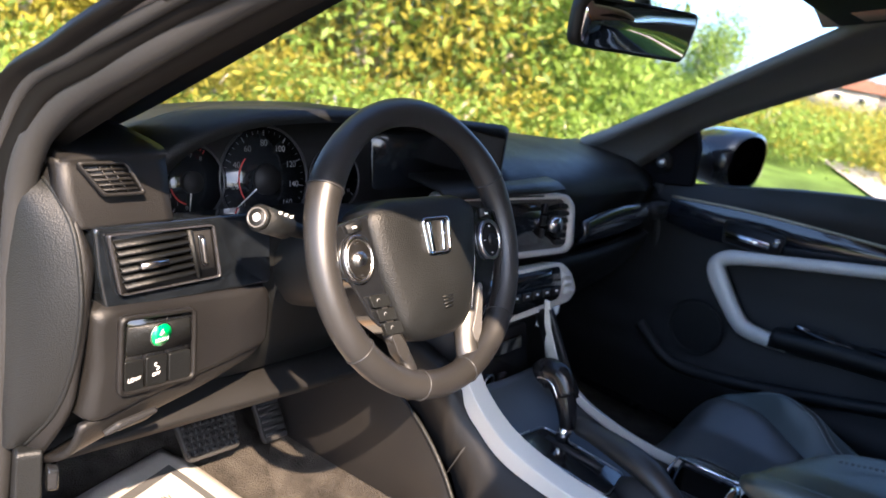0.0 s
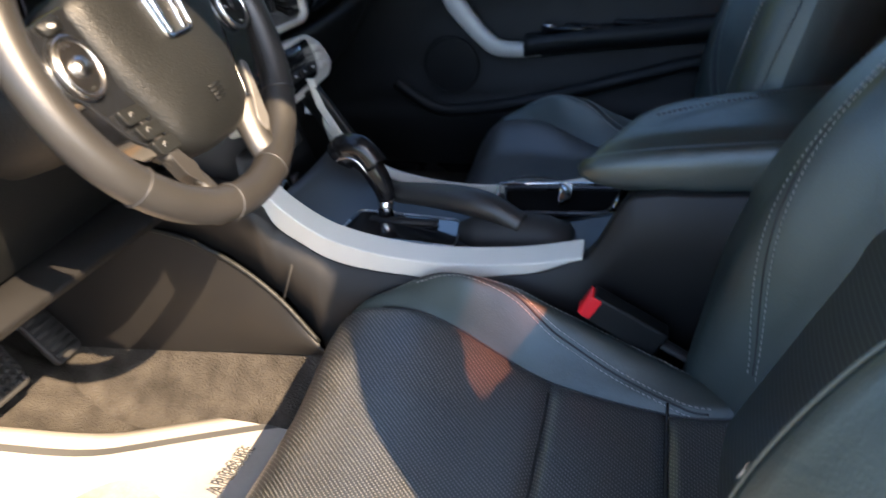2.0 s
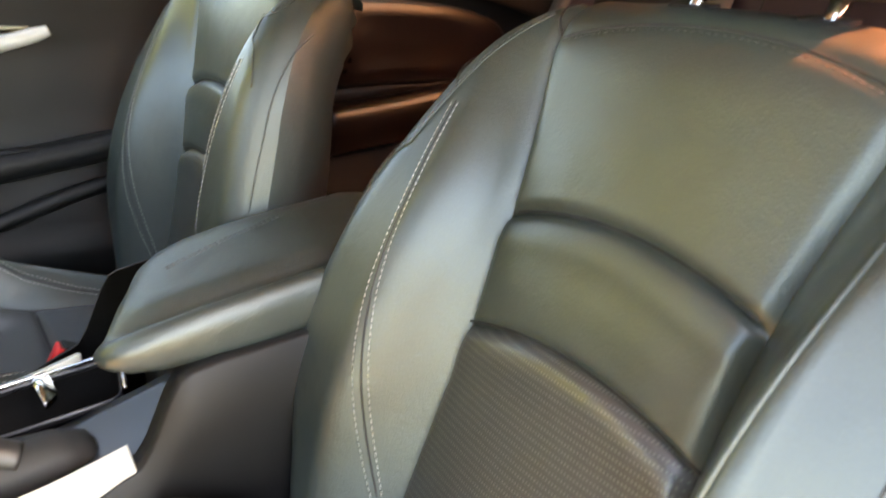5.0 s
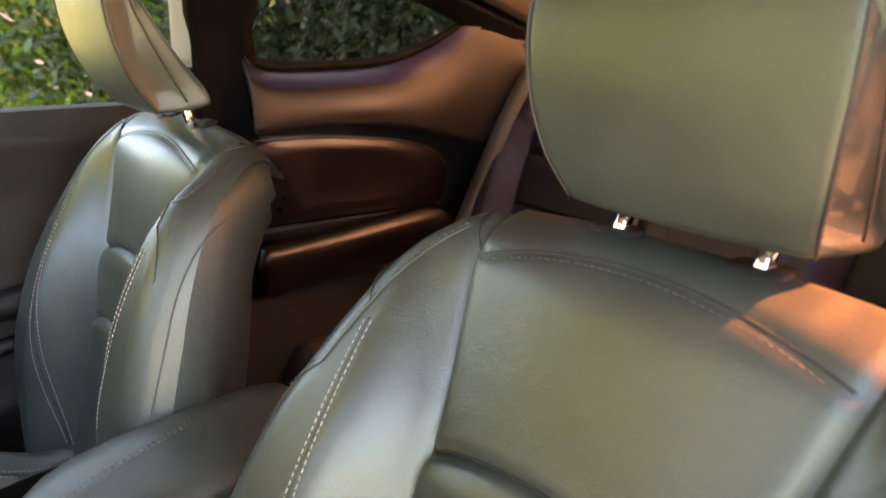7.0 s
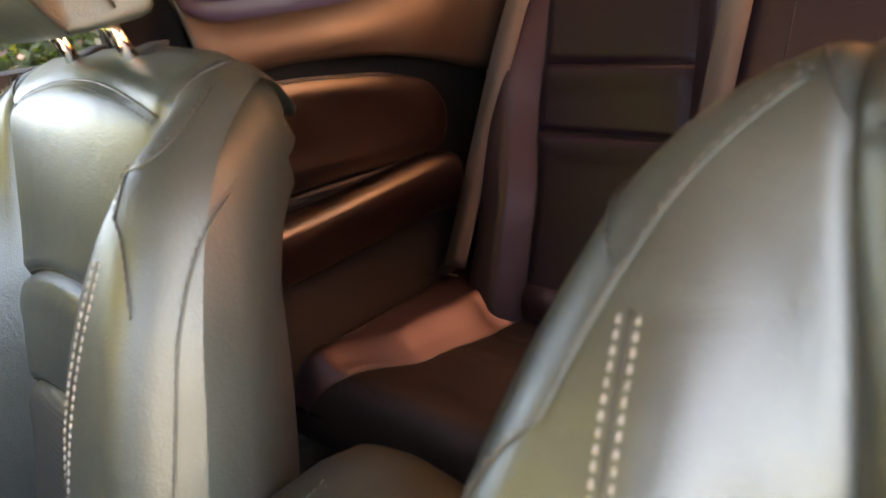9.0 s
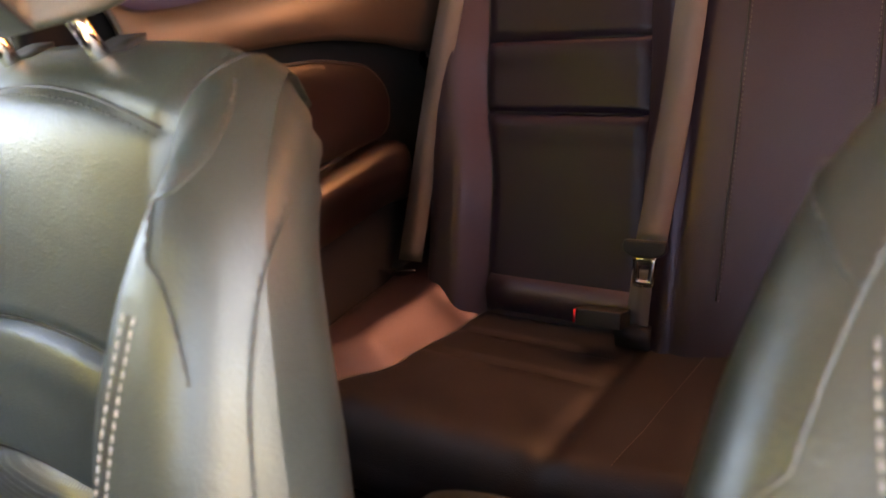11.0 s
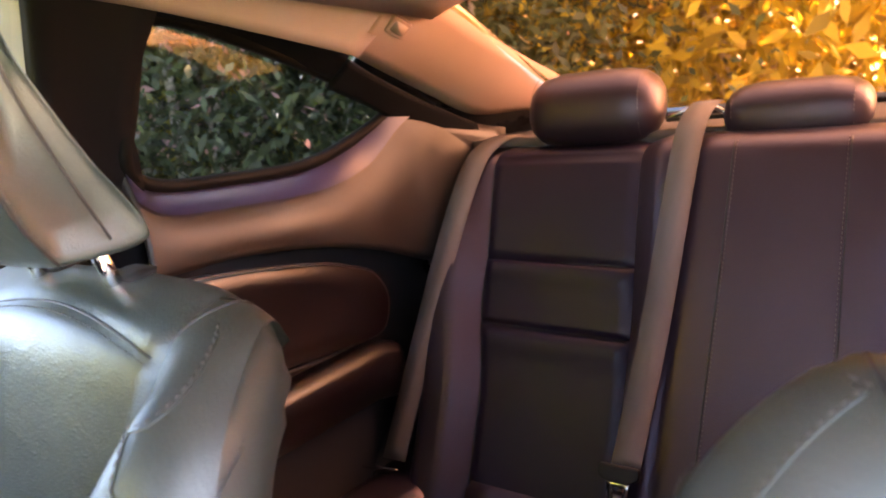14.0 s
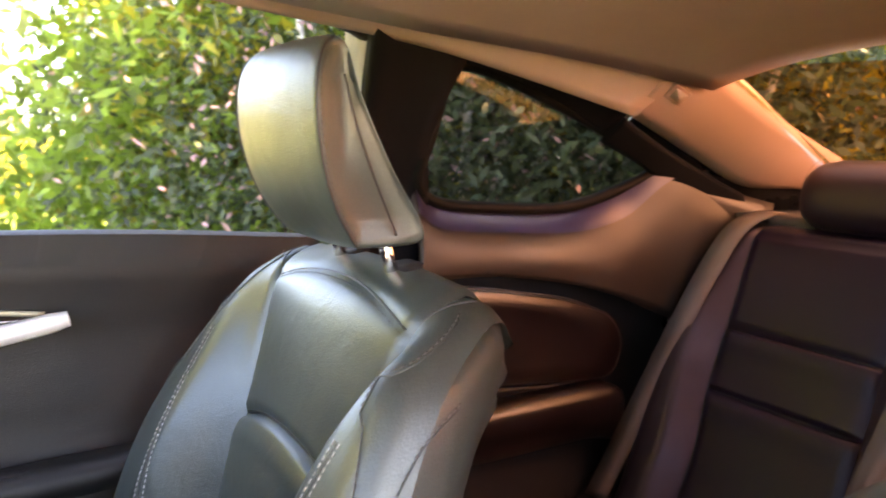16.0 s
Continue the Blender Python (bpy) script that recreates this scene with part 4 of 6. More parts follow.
# side cap of the dashboard, seen through the door opening
CAP_E = smooth_line([(-.688, .150, .908), (-.684, .118, .897), (-.679, .093, .873), (-.677, .080, .84), (-.677, .074, .80), (-.679, .080, .75), (-.683, .10, .70), (-.691, .139, .650)], 6)
CAP_F = smooth_line([(-.706, .165, .905), (-.708, .150, .88), (-.709, .145, .85), (-.709, .142, .82), (-.709, .140, .78), (-.708, .142, .74), (-.706, .150, .69), (-.703, .160, .645)], 6)
CAP_G = smooth_line([(-.682, .130, .920), (-.679, .108, .902), (-.671, .096, .873), (-.663, .086, .842), (-.665, .084, .80), (-.669, .085, .75), (-.673, .092, .70), (-.680, .138, .628)], 6)
nE = len(CAP_E) - 1
DB.add("side_cap", sheet(lambda u, v: CAP_E[round(v * nE)].lerp(CAP_F[round(v * nE)], u) + Vector((-.006 * math.sin(math.pi * u), -.006 * math.sin(math.pi * u), 0)), 10, nE), SOFT, None, "smooth dark end cap of the dashboard")
DB.add("cap_edge", tube(CAP_E, .0022, 8), SOFT)
DB.add("corner_flank", sheet(lambda u, v: CAP_E[round(v * nE)].lerp(CAP_G[round(v * nE)], u) + Vector((0, -.004 * math.sin(math.pi * u), 0)), 8, nE), HARD)
DB.add("under_panel", sheet(lambda u, v: (-.67 + .50 * u, .14 + .34 * v, .632 - .01 * u + .03 * v), 8, 6), HARD, thick=.012)

# instrument hood, gauges
arch = [(-.592, .855), (-.590, .895), (-.560, .932), (-.49, .958), (-.40, .968), (-.30, .969), (-.18, .966), (-.08, .962), (-.026, .958), (-.018, .935), (-.016, .86)]
a_in = [(-.578, .855), (-.575, .892), (-.548, .922), (-.485, .946), (-.40, .955), (-.30, .957), (-.18, .954), (-.085, .950), (-.040, .943), (-.034, .93), (-.032, .86)]
ah, ai = smooth_line([(x, 0, z) for x, z in arch], 5), smooth_line([(x, 0, z) for x, z in a_in], 5)
DB.add("hood", loft([[(p.x, y + lerp(p.z, (.86, .0), (.95, slant)), p.z - dz * (p.z > .9)) for p in ln]
                     for ln, y, dz, slant in ((ah, .46, .075, .0), (ah, .33, .042, .0), (ah, .24, .012, .0), (ah, .145, .0, .0), (ai, .138, .0, .0), (ai, .25, .0, .0))], False, False), SOFT)
cm = plane((-.31, .206, .886), (1, 0, 0), (0, .25, 1))
cluster = DB.add("instrument_panel", slab(rounded([(-.272, -.045), (-.268, .01), (-.235, .045), (-.12, .066), (.10, .066), (.255, .055), (.272, .03), (.276, -.045)], .012), cm, -.01, .0), DARK)


def gauge(cx, cz, r, numbers, a0, a1, needle, red_from):
    """A round dial: ring, tick marks, numerals and needle."""
    at = lambda a, q, d=.001: cm @ Vector((cx + q * math.cos(a), cz + q * math.sin(a), d))
    dial = DB.add("gauge", disc(cm @ Vector((cx, cz, .001)), cm.to_3x3() @ Vector((0, 0, 1)), r, .003, 40), SCREEN, cluster)
    DB.add("gauge_ring", tube([at(2 * math.pi * k / 48, r * 1.03, .004) for k in range(48)], .0016, 8, True), RIMDARK, dial)
    nt_ = (len(numbers) - 1) * 4
    for k in range(nt_ + 1):
        a = a0 + (a1 - a0) * k / nt_
        big = k % 4 == 0
        DB.add("tick", tube([at(a, r * (.84 if big else .89), .0032), at(a, r * .95, .0032)], .0007 if big else .0004, 4), REDPRINT if k / nt_ >= red_from else DIALPRINT, dial)
    for k, n in enumerate(numbers):
        a = a0 + (a1 - a0) * k / (len(numbers) - 1)
        DB.text(n, r * .17, Matrix.Translation(at(a, r * .70, .0032) - cm.translation) @ cm, DIALPRINT, dial)
    DB.add("needle", tube([at(needle, -.1 * r, .006), at(needle, r * .86, .006)], [.0014, .0005], 6), WHITE, dial, "thin white needle")
    DB.add("needle_hub", disc(cm @ Vector((cx, cz, .006)), cm.to_3x3() @ Vector((0, 0, 1)), r * .30, .008, 24), DARK, dial)
    DB.add("red_arc", tube([at(a0 + (a1 - a0) * (.02 + .3 * k / 12), r * .60, .0032) for k in range(13)], .0010, 5), REDPRINT, dial)
    return dial


gauge(-.195, -.012, .040, [str(k) for k in range(0, 9)], radians(258), radians(62), radians(262), .8)
gauge(-.098, -.012, .060, ["0", "20", "40", "60", "80", "100", "120", "140", "160"], radians(222), radians(-42), radians(216), 2)
gauge(.010, -.014, .040, ["C", "", "H"], radians(215), radians(-35), radians(110), 2)
info = DB.add("info_display", slab(rounded([(.075, -.03), (.075, .050), (.262, .046), (.262, -.03)], .008), cm, .002, .006), SCREEN, None, "dark glossy centre display")

# audio unit and climate panel of the centre stack
am = plane((.0, .128, .808), (1, -.02, -.03), (0, .10, 1))
ao = rounded([(-.165, .052), (.150, .050), (.182, .030), (.196, -.040), (.178, -.052), (-.17, -.052)], .014, 5)
aii = rounded([(-.155, .043), (.145, .042), (.170, .026), (.183, -.036), (.170, -.044), (-.16, -.044)], .012, 5)
audio = DB.add("audio_unit", rim_of(ao, aii, am, -.02, .010), SILVER, None, "satin silver framed audio unit")
DB.add("audio_face", slab(aii, am, -.02, .002), GLOSS, audio)
DB.add("touch_screen", slab(rounded([(-.06, .036), (.085, .036), (.090, -.032), (-.06, -.032)], .004), am, .001, .005), SCREEN, audio, "black glossy touch screen")
knob = DB.add("volume_knob", disc(am @ Vector((.118, .0, .012)), am.to_3x3() @ Vector((0, 0, 1)), .014, .02, 24, r2=.0125), STEEL, audio)
for k in range(6):
    b = .034 - .0125 * k
    DB.add("audio_key", slab(rounded([(.143, b), (.170, b - .002), (.172, b - .009), (.143, b - .009)], .002), am, .001, .007), SOFT, audio, bevel=.001)
for k in range(3):
    DB.add("audio_key", slab(rounded([(.095, .034 - .021 * k), (.103, .034 - .021 * k), (.103, .018 - .021 * k), (.095, .018 - .021 * k)], .002), am, .001, .006), SOFT, audio)
DB.add("disc_slot", slab([(-.10, .0495), (.08, .0495), (.08, .046), (-.10, .046)], am, .008, .0105), DARK, audio)
DB.add("shade_lip", loft([[(x, y, z) for x in (-.165, -.06, .06, .14)] for y, z in ((.118, .864), (.135, .872), (.20, .878))], False, False), SOFT, thick=.006)
clm = plane((.02, .095, .705), (1, -.02, -.02), (0, .30, 1))
co = rounded([(-.125, .034), (.125, .040), (.158, .020), (.172, -.012), (.150, -.030), (-.02, -.042), (-.125, -.036)], .012, 5)
ci = rounded([(-.115, .028), (.115, .034), (.120, .0), (.108, -.020), (-.02, -.031), (-.115, -.028)], .008, 5)
clim = DB.add("climate_panel", slab(co, clm, -.03, .006), SILVER, None, "satin silver climate panel", bevel=.003)
DB.add("climate_face", slab(ci, clm, .004, .0085), GLOSS, clim)
DB.add("climate_display", slab(rounded([(-.05, .026), (.09, .029), (.09, .008), (-.05, .006)], .003), clm, .008, .0095), SCREEN, clim)
for k in range(7):
    x = -.08 + .028 * k
    DB.add("climate_key", slab(rounded([(x, .0), (x + .022, .001), (x + .021, -.012), (x, -.013)], .002), clm, .008, .0115), SOFT, clim)
    DB.add("key_mark", slab([(x + .007, -.004), (x + .014, -.004), (x + .014, -.007), (x + .007, -.007)], clm, .0115, .0118), WHITE, clim)
for k in range(3):
    DB.add("climate_key", slab(rounded([(.126 + .004 * k, .022 - .013 * k), (.146 + .004 * k, .018 - .013 * k), (.150 + .003 * k, .009 - .013 * k), (.126, .012 - .013 * k)], .002), clm, .005, .009), SILVER, clim)
DB.add("stack_core", loft([[(x, y, z) for x, z in ((-.12, .60), (-.13, .70), (.13, .70), (.10, .60))] for y in (.10, .30)]), DARK)
# passenger side: gloss inlay, lower lid
pl = lambda x: lerp(x, (.22, .141), (.45, .148), (.66, .185))
DB.add("gloss_inlay", sheet(lambda u, v: (.245 + .40 * u, pl(.245 + .40 * u) - .012 - .012 * math.sin(math.pi * v), .752 + .012 * u + (.064 - .018 * (2 * u - 1) ** 2 - .01 * u) * v), 20, 8), CARBON, None, "glossy dark patterned inlay", thick=.01)
pv = DB.add("side_vent", box((.60, .150, .79), (.06, .02, .034)), DARK)
for k in range(4):
    DB.add("slat", box((.60, .139, .777 + .0085 * k), (.056, .006, .003)), SOFT, pv)
DB.add("glove_box_lid", sheet(lambda u, v: (.16 + .50 * u, .128 + .07 * (1 - v) ** 1.5 + .05 * u * u, .60 + .125 * v), 16, 8), SOFT, thick=.02)

# ---- steering column and wheel ----
COL = Kit("steering_column", (-.37, .10, .82), "black plastic steering column shroud", "steering column")
COL.add("shroud", loft([[(-.37 + w * math.cos(a), y, zc + h * math.sin(a)) for a in [2 * math.pi * k / 28 for k in range(28)]] for y, w, h, zc in ((.015, .055, .045, .835), (.03, .066, .055, .832), (.10, .075, .062, .81), (.20, .085, .065, .78))]), SOFT)
st0, st1 = Vector((-.43, .065, .848)), Vector((-.551, .02, .893))
stalk = COL.add("indicator_stalk", tube([st0, st0.lerp(st1, .45), st0.lerp(st1, .62), st0.lerp(st1, .66), st1], [.006, .0072, .0085, .0125, .0125], 18), SOFT, None, "black indicator stalk with a pale end cap")
sd = (st1 - st0).normalized()
COL.add("stalk_cap", disc(st1 + sd * .002, sd, .0115, .006, 24, r2=.010), SOFT, stalk)
COL.add("stalk_ring", tube([st1 + sd * .005 + .0085 * (math.cos(q) * sd.cross(Vector((0, 0, 1))).normalized() + math.sin(q) * sd.cross(sd.cross(Vector((0, 0, 1))).normalized())) for q in [2 * math.pi * k / 24 for k in range(24)]], .0009, 6, True), SATIN, stalk)
COL.add("stalk_mark", disc(st1 + sd * .0053, sd, .004, .0006, 8), WHITE, stalk)
COL.add("stalk_boot", tube([st0 - sd * .03, st0 + sd * .01], [.016, .012], 14), RUBBER, stalk)
for k in range(3):
    p = st0.lerp(st1, .70 + .08 * k) + Vector((.004, -.0085, .010))
    COL.add("stalk_mark", box(p, (.004, .001, .003)), WHITE, stalk)
st2 = Vector((-.21, .06, .86))
COL.add("wiper_stalk", tube([(-.31, .065, .85), (-.25, .06, .858), st2], [.006, .0075, .0105], 14), SOFT)

WT = radians(24)
WC = Vector((-.376, -.028, .864))
WUP, WN = Vector((0, math.sin(WT), math.cos(WT))), Vector((0, -math.cos(WT), math.sin(WT)))
SW = Kit("steering_wheel", WC, "black leather steering wheel with satin spokes and switches", "steering wheel")
wm = plane(WC, (1, 0, 0), WUP)
W = lambda u, v, w=0.0: wm @ Vector((u, v, w))
RR = .139
rimp = lambda a, d=0.0, w=0.0: W((RR + d) * math.sin(a), (RR + d) * math.cos(a), w)
thick_at = lambda a: .0145 + .0022 * (bump(abs(((a + math.pi) % (2 * math.pi)) - math.pi), 1.05, .25))
N_ = 120
rim = SW.add("rim", tube([rimp(2 * math.pi * k / N_) for k in range(N_)], [thick_at(2 * math.pi * k / N_) for k in range(N_)], 18, True), WHEEL, None, "worn black leather rim")
for a in (radians(-62), radians(62), radians(128), radians(-128), radians(-165), radians(165)):
    ctr, tan = rimp(a), (rimp(a + .01) - rimp(a - .01)).normalized()
    rad = (ctr - WC).normalized()
    nn = tan.cross(rad)
    SW.add("rim_seam", tube([ctr + (thick_at(a) + .0002) * (math.cos(q) * rad + math.sin(q) * nn) for q in [2 * math.pi * k / 20 for k in range(20)]], .0011, 6, True), PIPING, rim)
for a0, a1 in ((62, 128), (-128, -62)):
    SW.add("stitching", stitches([rimp(radians(a0 + (a1 - a0) * k / 30), -.0150, .003) for k in range(31)], .004, .0006), PIPING, rim)
hub = [(-.085, .040), (-.055, .052), (.055, .052), (.085, .040), (.074, -.02), (.052, -.082), (.025, -.094), (-.025, -.094), (-.052, -.082), (-.074, -.02)]
hr_ = rounded(hub, .020, 5)
cover = SW.add("airbag_cover", loft([[W(a * k, b * k + .01 * (1 - k), d) for a, b in hr_] for k, d in ((1.0, -.03), (1.0, -.006), (.985, .002), (.93, .008), (.80, .0125), (.5, .016), (.2, .017))]), SOFT, None, "grained black airbag cover")
em = wm @ Matrix.Translation((0, .010, .0165))
SW.add("emblem", rim_of(rounded([(-.021, .019), (.021, .019), (.0175, -.019), (-.0175, -.019)], .007, 5), rounded([(-.0185, .0165), (.0185, .0165), (.0152, -.0165), (-.0152, -.0165)], .006, 5), em, -.001, .0032), CHROME, cover, "plain chrome emblem frame")
for s in (-1, 1):
    SW.add("emblem_bar", slab(rounded([(s * .0135, .0150), (s * .0090, .0150), (s * .0062, -.0150), (s * .0105, -.0150)], .0012), em, -.001, .0028), CHROME, cover)
for k in range(4):
    SW.add("moulded_mark", box((0, 0, 0), (.016 - .001 * k, .0008, .0016), wm @ Matrix.Translation((.006, -.052 - .0035 * k, .0160)) @ Matrix.Rotation(radians(90), 4, "X")), SOFT, cover)
for s in (-1, 1):
    sp = rounded([(s * .068, .040), (s * .105, .034), (s * .135, .026), (s * .138, -.012), (s * .112, -.022), (s * .092, -.060), (s * .070, -.078), (s * .055, -.075), (s * .074, -.02)], .006, 4)
    spoke = SW.add("spoke", slab(sp, wm, -.018, .004), GLOSS, None, "gloss black switch spoke", bevel=.003)
    oval = [(s * .101 + .0185 * math.cos(a), -.002 + .0225 * math.sin(a)) for a in [2 * math.pi * k / 32 for k in range(32)]]
    SW.add("switch_ring", rim_of(oval, [(s * .101 + (a - s * .101) * .86, -.002 + (b + .002) * .86) for a, b in oval], wm, .003, .009), STEEL, spoke)
    SW.add("switch_pad", slab([(s * .101 + (a - s * .101) * .84, -.002 + (b + .002) * .84) for a, b in oval], wm, .003, .0085), STEEL if s < 0 else SOFT, spoke, bevel=.0015)
    SW.add("switch_centre", disc(W(s * .101, -.002, .0095), WN, .0068, .004, 24), SOFT if s > 0 else STEEL, spoke)
    for k in range(4):
        a = k * math.pi / 2
        SW.add("switch_mark", box((0, 0, 0), (.0035, .0010, .0004), wm @ Matrix.Translation((s * .101 + .0115 * math.cos(a), -.002 + .015 * math.sin(a), .0088))), WHITE if s > 0 else DARK, spoke)
    SW.add("spoke_key", slab(rounded([(s * .092, .034), (s * .112, .030), (s * .108, .022), (s * .092, .024)], .002), wm, .003, .0072), SOFT, spoke)
    SW.add("switch_mark", box((0, 0, 0), (.006, .0022, .0004), wm @ Matrix.Translation((s * .101, .0275, .0075))), WHITE, spoke)
    # two-legged lower spoke
    leg = smooth_line([(s * .060, -.075, -.006), (s * .050, -.100, -.004), (s * .046, -.120, -.001), (s * .058, -.137, .0)], 5)
    SW.add("lower_spoke", tube([W(*p) for p in leg], [.017 - .004 * math.sin(math.pi * k / (len(leg) - 1)) for k in range(len(leg))], 12, flat=.5), WHEEL, None)
    SW.add("spoke_inlay", slab(rounded([(s * .074, -.045), (s * .079, -.05), (s * .066, -.098), (s * .054, -.112), (s * .050, -.095), (s * .062, -.075)], .003), wm, -.006, .006), SATIN if s > 0 else WHEEL, None, "satin silver spoke inlay", bevel=.002)
for k, (b0, b1) in enumerate(((-.037, -.049), (-.051, -.063), (-.065, -.077))):
    xo = -.096 + .0065 * k
    SW.add("phone_key", slab(rounded([(xo, b0), (xo + .024, b0 - .001), (xo + .027, b1 - .001), (xo + .004, b1)], .0025), wm, .003, .0085), SOFT, None, bevel=.001)
    SW.add("key_mark", tube([W(xo + .011 + .002 * math.cos(q), (b0 + b1) / 2 + .0022 * math.sin(q), .0088) for q in (0.3, 1.4, 2.5, 3.6)], .0004, 5), DIALPRINT, None)

# ---- pedals, floor coverings ----
PD = Kit("brake_pedal", (-.340, .36, .44), "black rubber brake pedal with a cross-hatched pad", "pedal")
pm = plane((-.340, .345, .445), (1, -.05, 0), (0, .62, .78))
pad = PD.add("pad", slab(rounded([(-.050, .030), (.050, .034), (.046, -.034), (-.042, -.036)], .012), pm, -.012, .0), RUBBER, None, bevel=.003)
for k in range(9):
    for j in range(6):
        PD.add("grip_stud", slab([(-.042 + .0098 * k, -.028 + .0102 * j), (-.0355 + .0098 * k, -.028 + .0102 * j), (-.0370 + .0098 * k, -.0215 + .0102 * j), (-.0405 + .0098 * k, -.0215 + .0102 * j)], pm, .0, .0028), RUBBER, pad)
PD.add("arm", tube([(-.340, .36, .45), (-.345, .43, .52), (-.345, .47, .66)], .009, 8), STEEL)
AC = Kit("accelerator_pedal", (-.205, .38, .43), "ribbed black accelerator pedal", "pedal")
qm = plane((-.205, .380, .430), (1, .05, 0), (0, .60, .80))
apd = AC.add("pad", slab(rounded([(-.024, .055), (.024, .055), (.026, -.055), (-.026, -.055)], .010), qm, -.010, .0), RUBBER, None, bevel=.003)
for k in range(9):
    AC.add("rib", slab([(-.020, -.046 + .0115 * k), (.020, -.046 + .0115 * k), (.020, -.041 + .0115 * k), (-.020, -.041 + .0115 * k)], qm, .0, .0025), RUBBER, apd)
AC.add("arm", tube([(-.205, .385, .45), (-.215, .44, .54), (-.23, .48, .66)], .008, 8), STEEL)

HRL = Kit("bonnet_release", (-.675, .14, .62), "small black bonnet release lever", "lever")
HRL.add("housing", slab(rounded([(-.03, .035), (.02, .035), (.02, -.04), (-.03, -.04)], .006), plane((-.675, .15, .615), (.3, 1, 0), (0, 0, 1)), -.02, .002), SOFT, bevel=.002)
HRL.add("handle", slab(rounded([(-.024, .012), (.014, .014), (.014, -.008), (-.024, -.012)], .005), plane((-.672, .145, .615), (.3, 1, 0), (0, 0, 1)), .002, .012), GLOSS, bevel=.002)
HRL.add("car_mark", slab([(-.012, .0), (-.007, .004), (.002, .004), (.006, .0), (.006, -.003), (-.012, -.003)], plane((-.672, .145, .615), (.3, 1, 0), (0, 0, 1)), .0124, .0128), WHITE)


def floor_z(y):
    return lerp(y, (.22, .30), (.42, .35), (.62, .52))


MAT = Kit("carpet_mat", (-.37, .12, .30), "dark grey textile floor mat", "floor mat")
MAT.add("textile", sheet(lambda u, v: (-.60 + .40 * u, -.12 + .60 * v, floor_z(-.12 + .60 * v) + .012 + .002 * math.sin(9 * u + 5 * v)), 16, 24), CARPET, thick=.01)

# printed paper mat lying on the carpet
PM = Kit("paper_mat", (-.42, .2, .31), "white printed paper floor mat with a dark border", "paper mat")


def paper_pt(a, b, lift=0.0):
    """a: 0..1 across the car, b: 0..1 backwards."""
    fi, fo, ri = Vector((-.365, .43)), Vector((-.67, .33)), Vector((-.165, -.04))
    x, y = fi + (fo - fi) * (1 - a) + (ri - fi) * b
    z = floor_z(y) + .033 + .004 * math.sin(5 * a + 3 * b) + .006 * math.sin(9 * b + 2 * a) * (1 - a) + lift
    return Vector((x, y, z))


PM.add("sheet", sheet(paper_pt, 24, 30), PAPER, None, thick=.0012)
for a0, a1, b0, b1 in ((.08, .92, .07, .095), (.08, .92, .905, .93), (.08, .115, .095, .905), (.885, .92, .095, .905)):
    PM.add("border", sheet(lambda u, v: paper_pt(a0 + (a1 - a0) * u, b0 + (b1 - b0) * v, .0008), 16, 20), INK)
foot = lambda q: [(.5 + .27 * math.cos(t) * (1 + .12 * math.sin(3 * t + q)), .42 + .16 * math.sin(t)) for t in [2 * math.pi * k / 40 for k in range(40)]]
STAIN = mat("brown_print", (.42, .30, .19), .85, vary=.35, vscale=20)
bmf = bmesh.new()
fv = [bmf.verts.new(paper_pt(.5 + (a - .5) * k * .8, .45 + (b - .42) * k, .0009)) for k in (1.0, .66, .33) for a, b in foot(1)]
for k in range(2):
    for i in range(40):
        bmf.faces.new((fv[k * 40 + i], fv[k * 40 + (i + 1) % 40], fv[(k + 1) * 40 + (i + 1) % 40], fv[(k + 1) * 40 + i]))
bmf.faces.new(fv[80:])
PM.add("printed_patch", bmf, STAIN, None, "faded brown printed shape")
for body, x, y in (("COMING IN", -.448, .320), ("A PLEASURE", -.322, .045)):
    o = Vector((x, y, floor_z(y) + .0475))
    m = plane(o, (.995, -.06, 0), (.06, .98, .18 if y > .3 else .02)) @ Matrix.Diagonal((.52, 1, 1, 1))
    PM.text(body, .027, m, INK, None, "lettering")

# ---- centre console ----
CN = Kit("centre_console", (-.02, -.15, .30), "dark centre console with satin silver side trims", "console")
TOPL = smooth_line([(0, -.42, .585), (0, -.335, .563), (0, -.25, .546), (0, -.14, .541), (0, -.04, .558), (0, .02, .592), (0, .05, .626), (0, .075, .668), (0, .10, .71)], 12)
TOPZ = lambda y: float(np.interp(y, [p.y for p in TOPL], [p.z for p in TOPL]))
for s, xo, xi in ((-1, -.140, -.113), (1, .092, .070)):
    e = 1 if s > 0 else 0
    ya, yb = -.335, .055
    trim = CN.add("side_trim", loft([[(xo, y, TOPZ(y) - dz0), (xo, y, TOPZ(y)), (xi, y, TOPZ(y) + .010), (xi, y, TOPZ(y) - .004), (xo - s * .004, y, TOPZ(y) - dz0 - .003)]
                                    for xi in [xi] for y in [ya + (yb - ya) * k / 40 for k in range(41)] for dz0 in [lerp(y, (-.335, .003), (-.27, .013), (-.15, .021), (0, .029), (.055, .036))]]), SILVER, None, "satin silver side trim", bevel=.0015)
trim_drop = lambda y: lerp(y, (-.335, .003), (-.27, .013), (-.15, .021), (0, .029), (.055, .036))


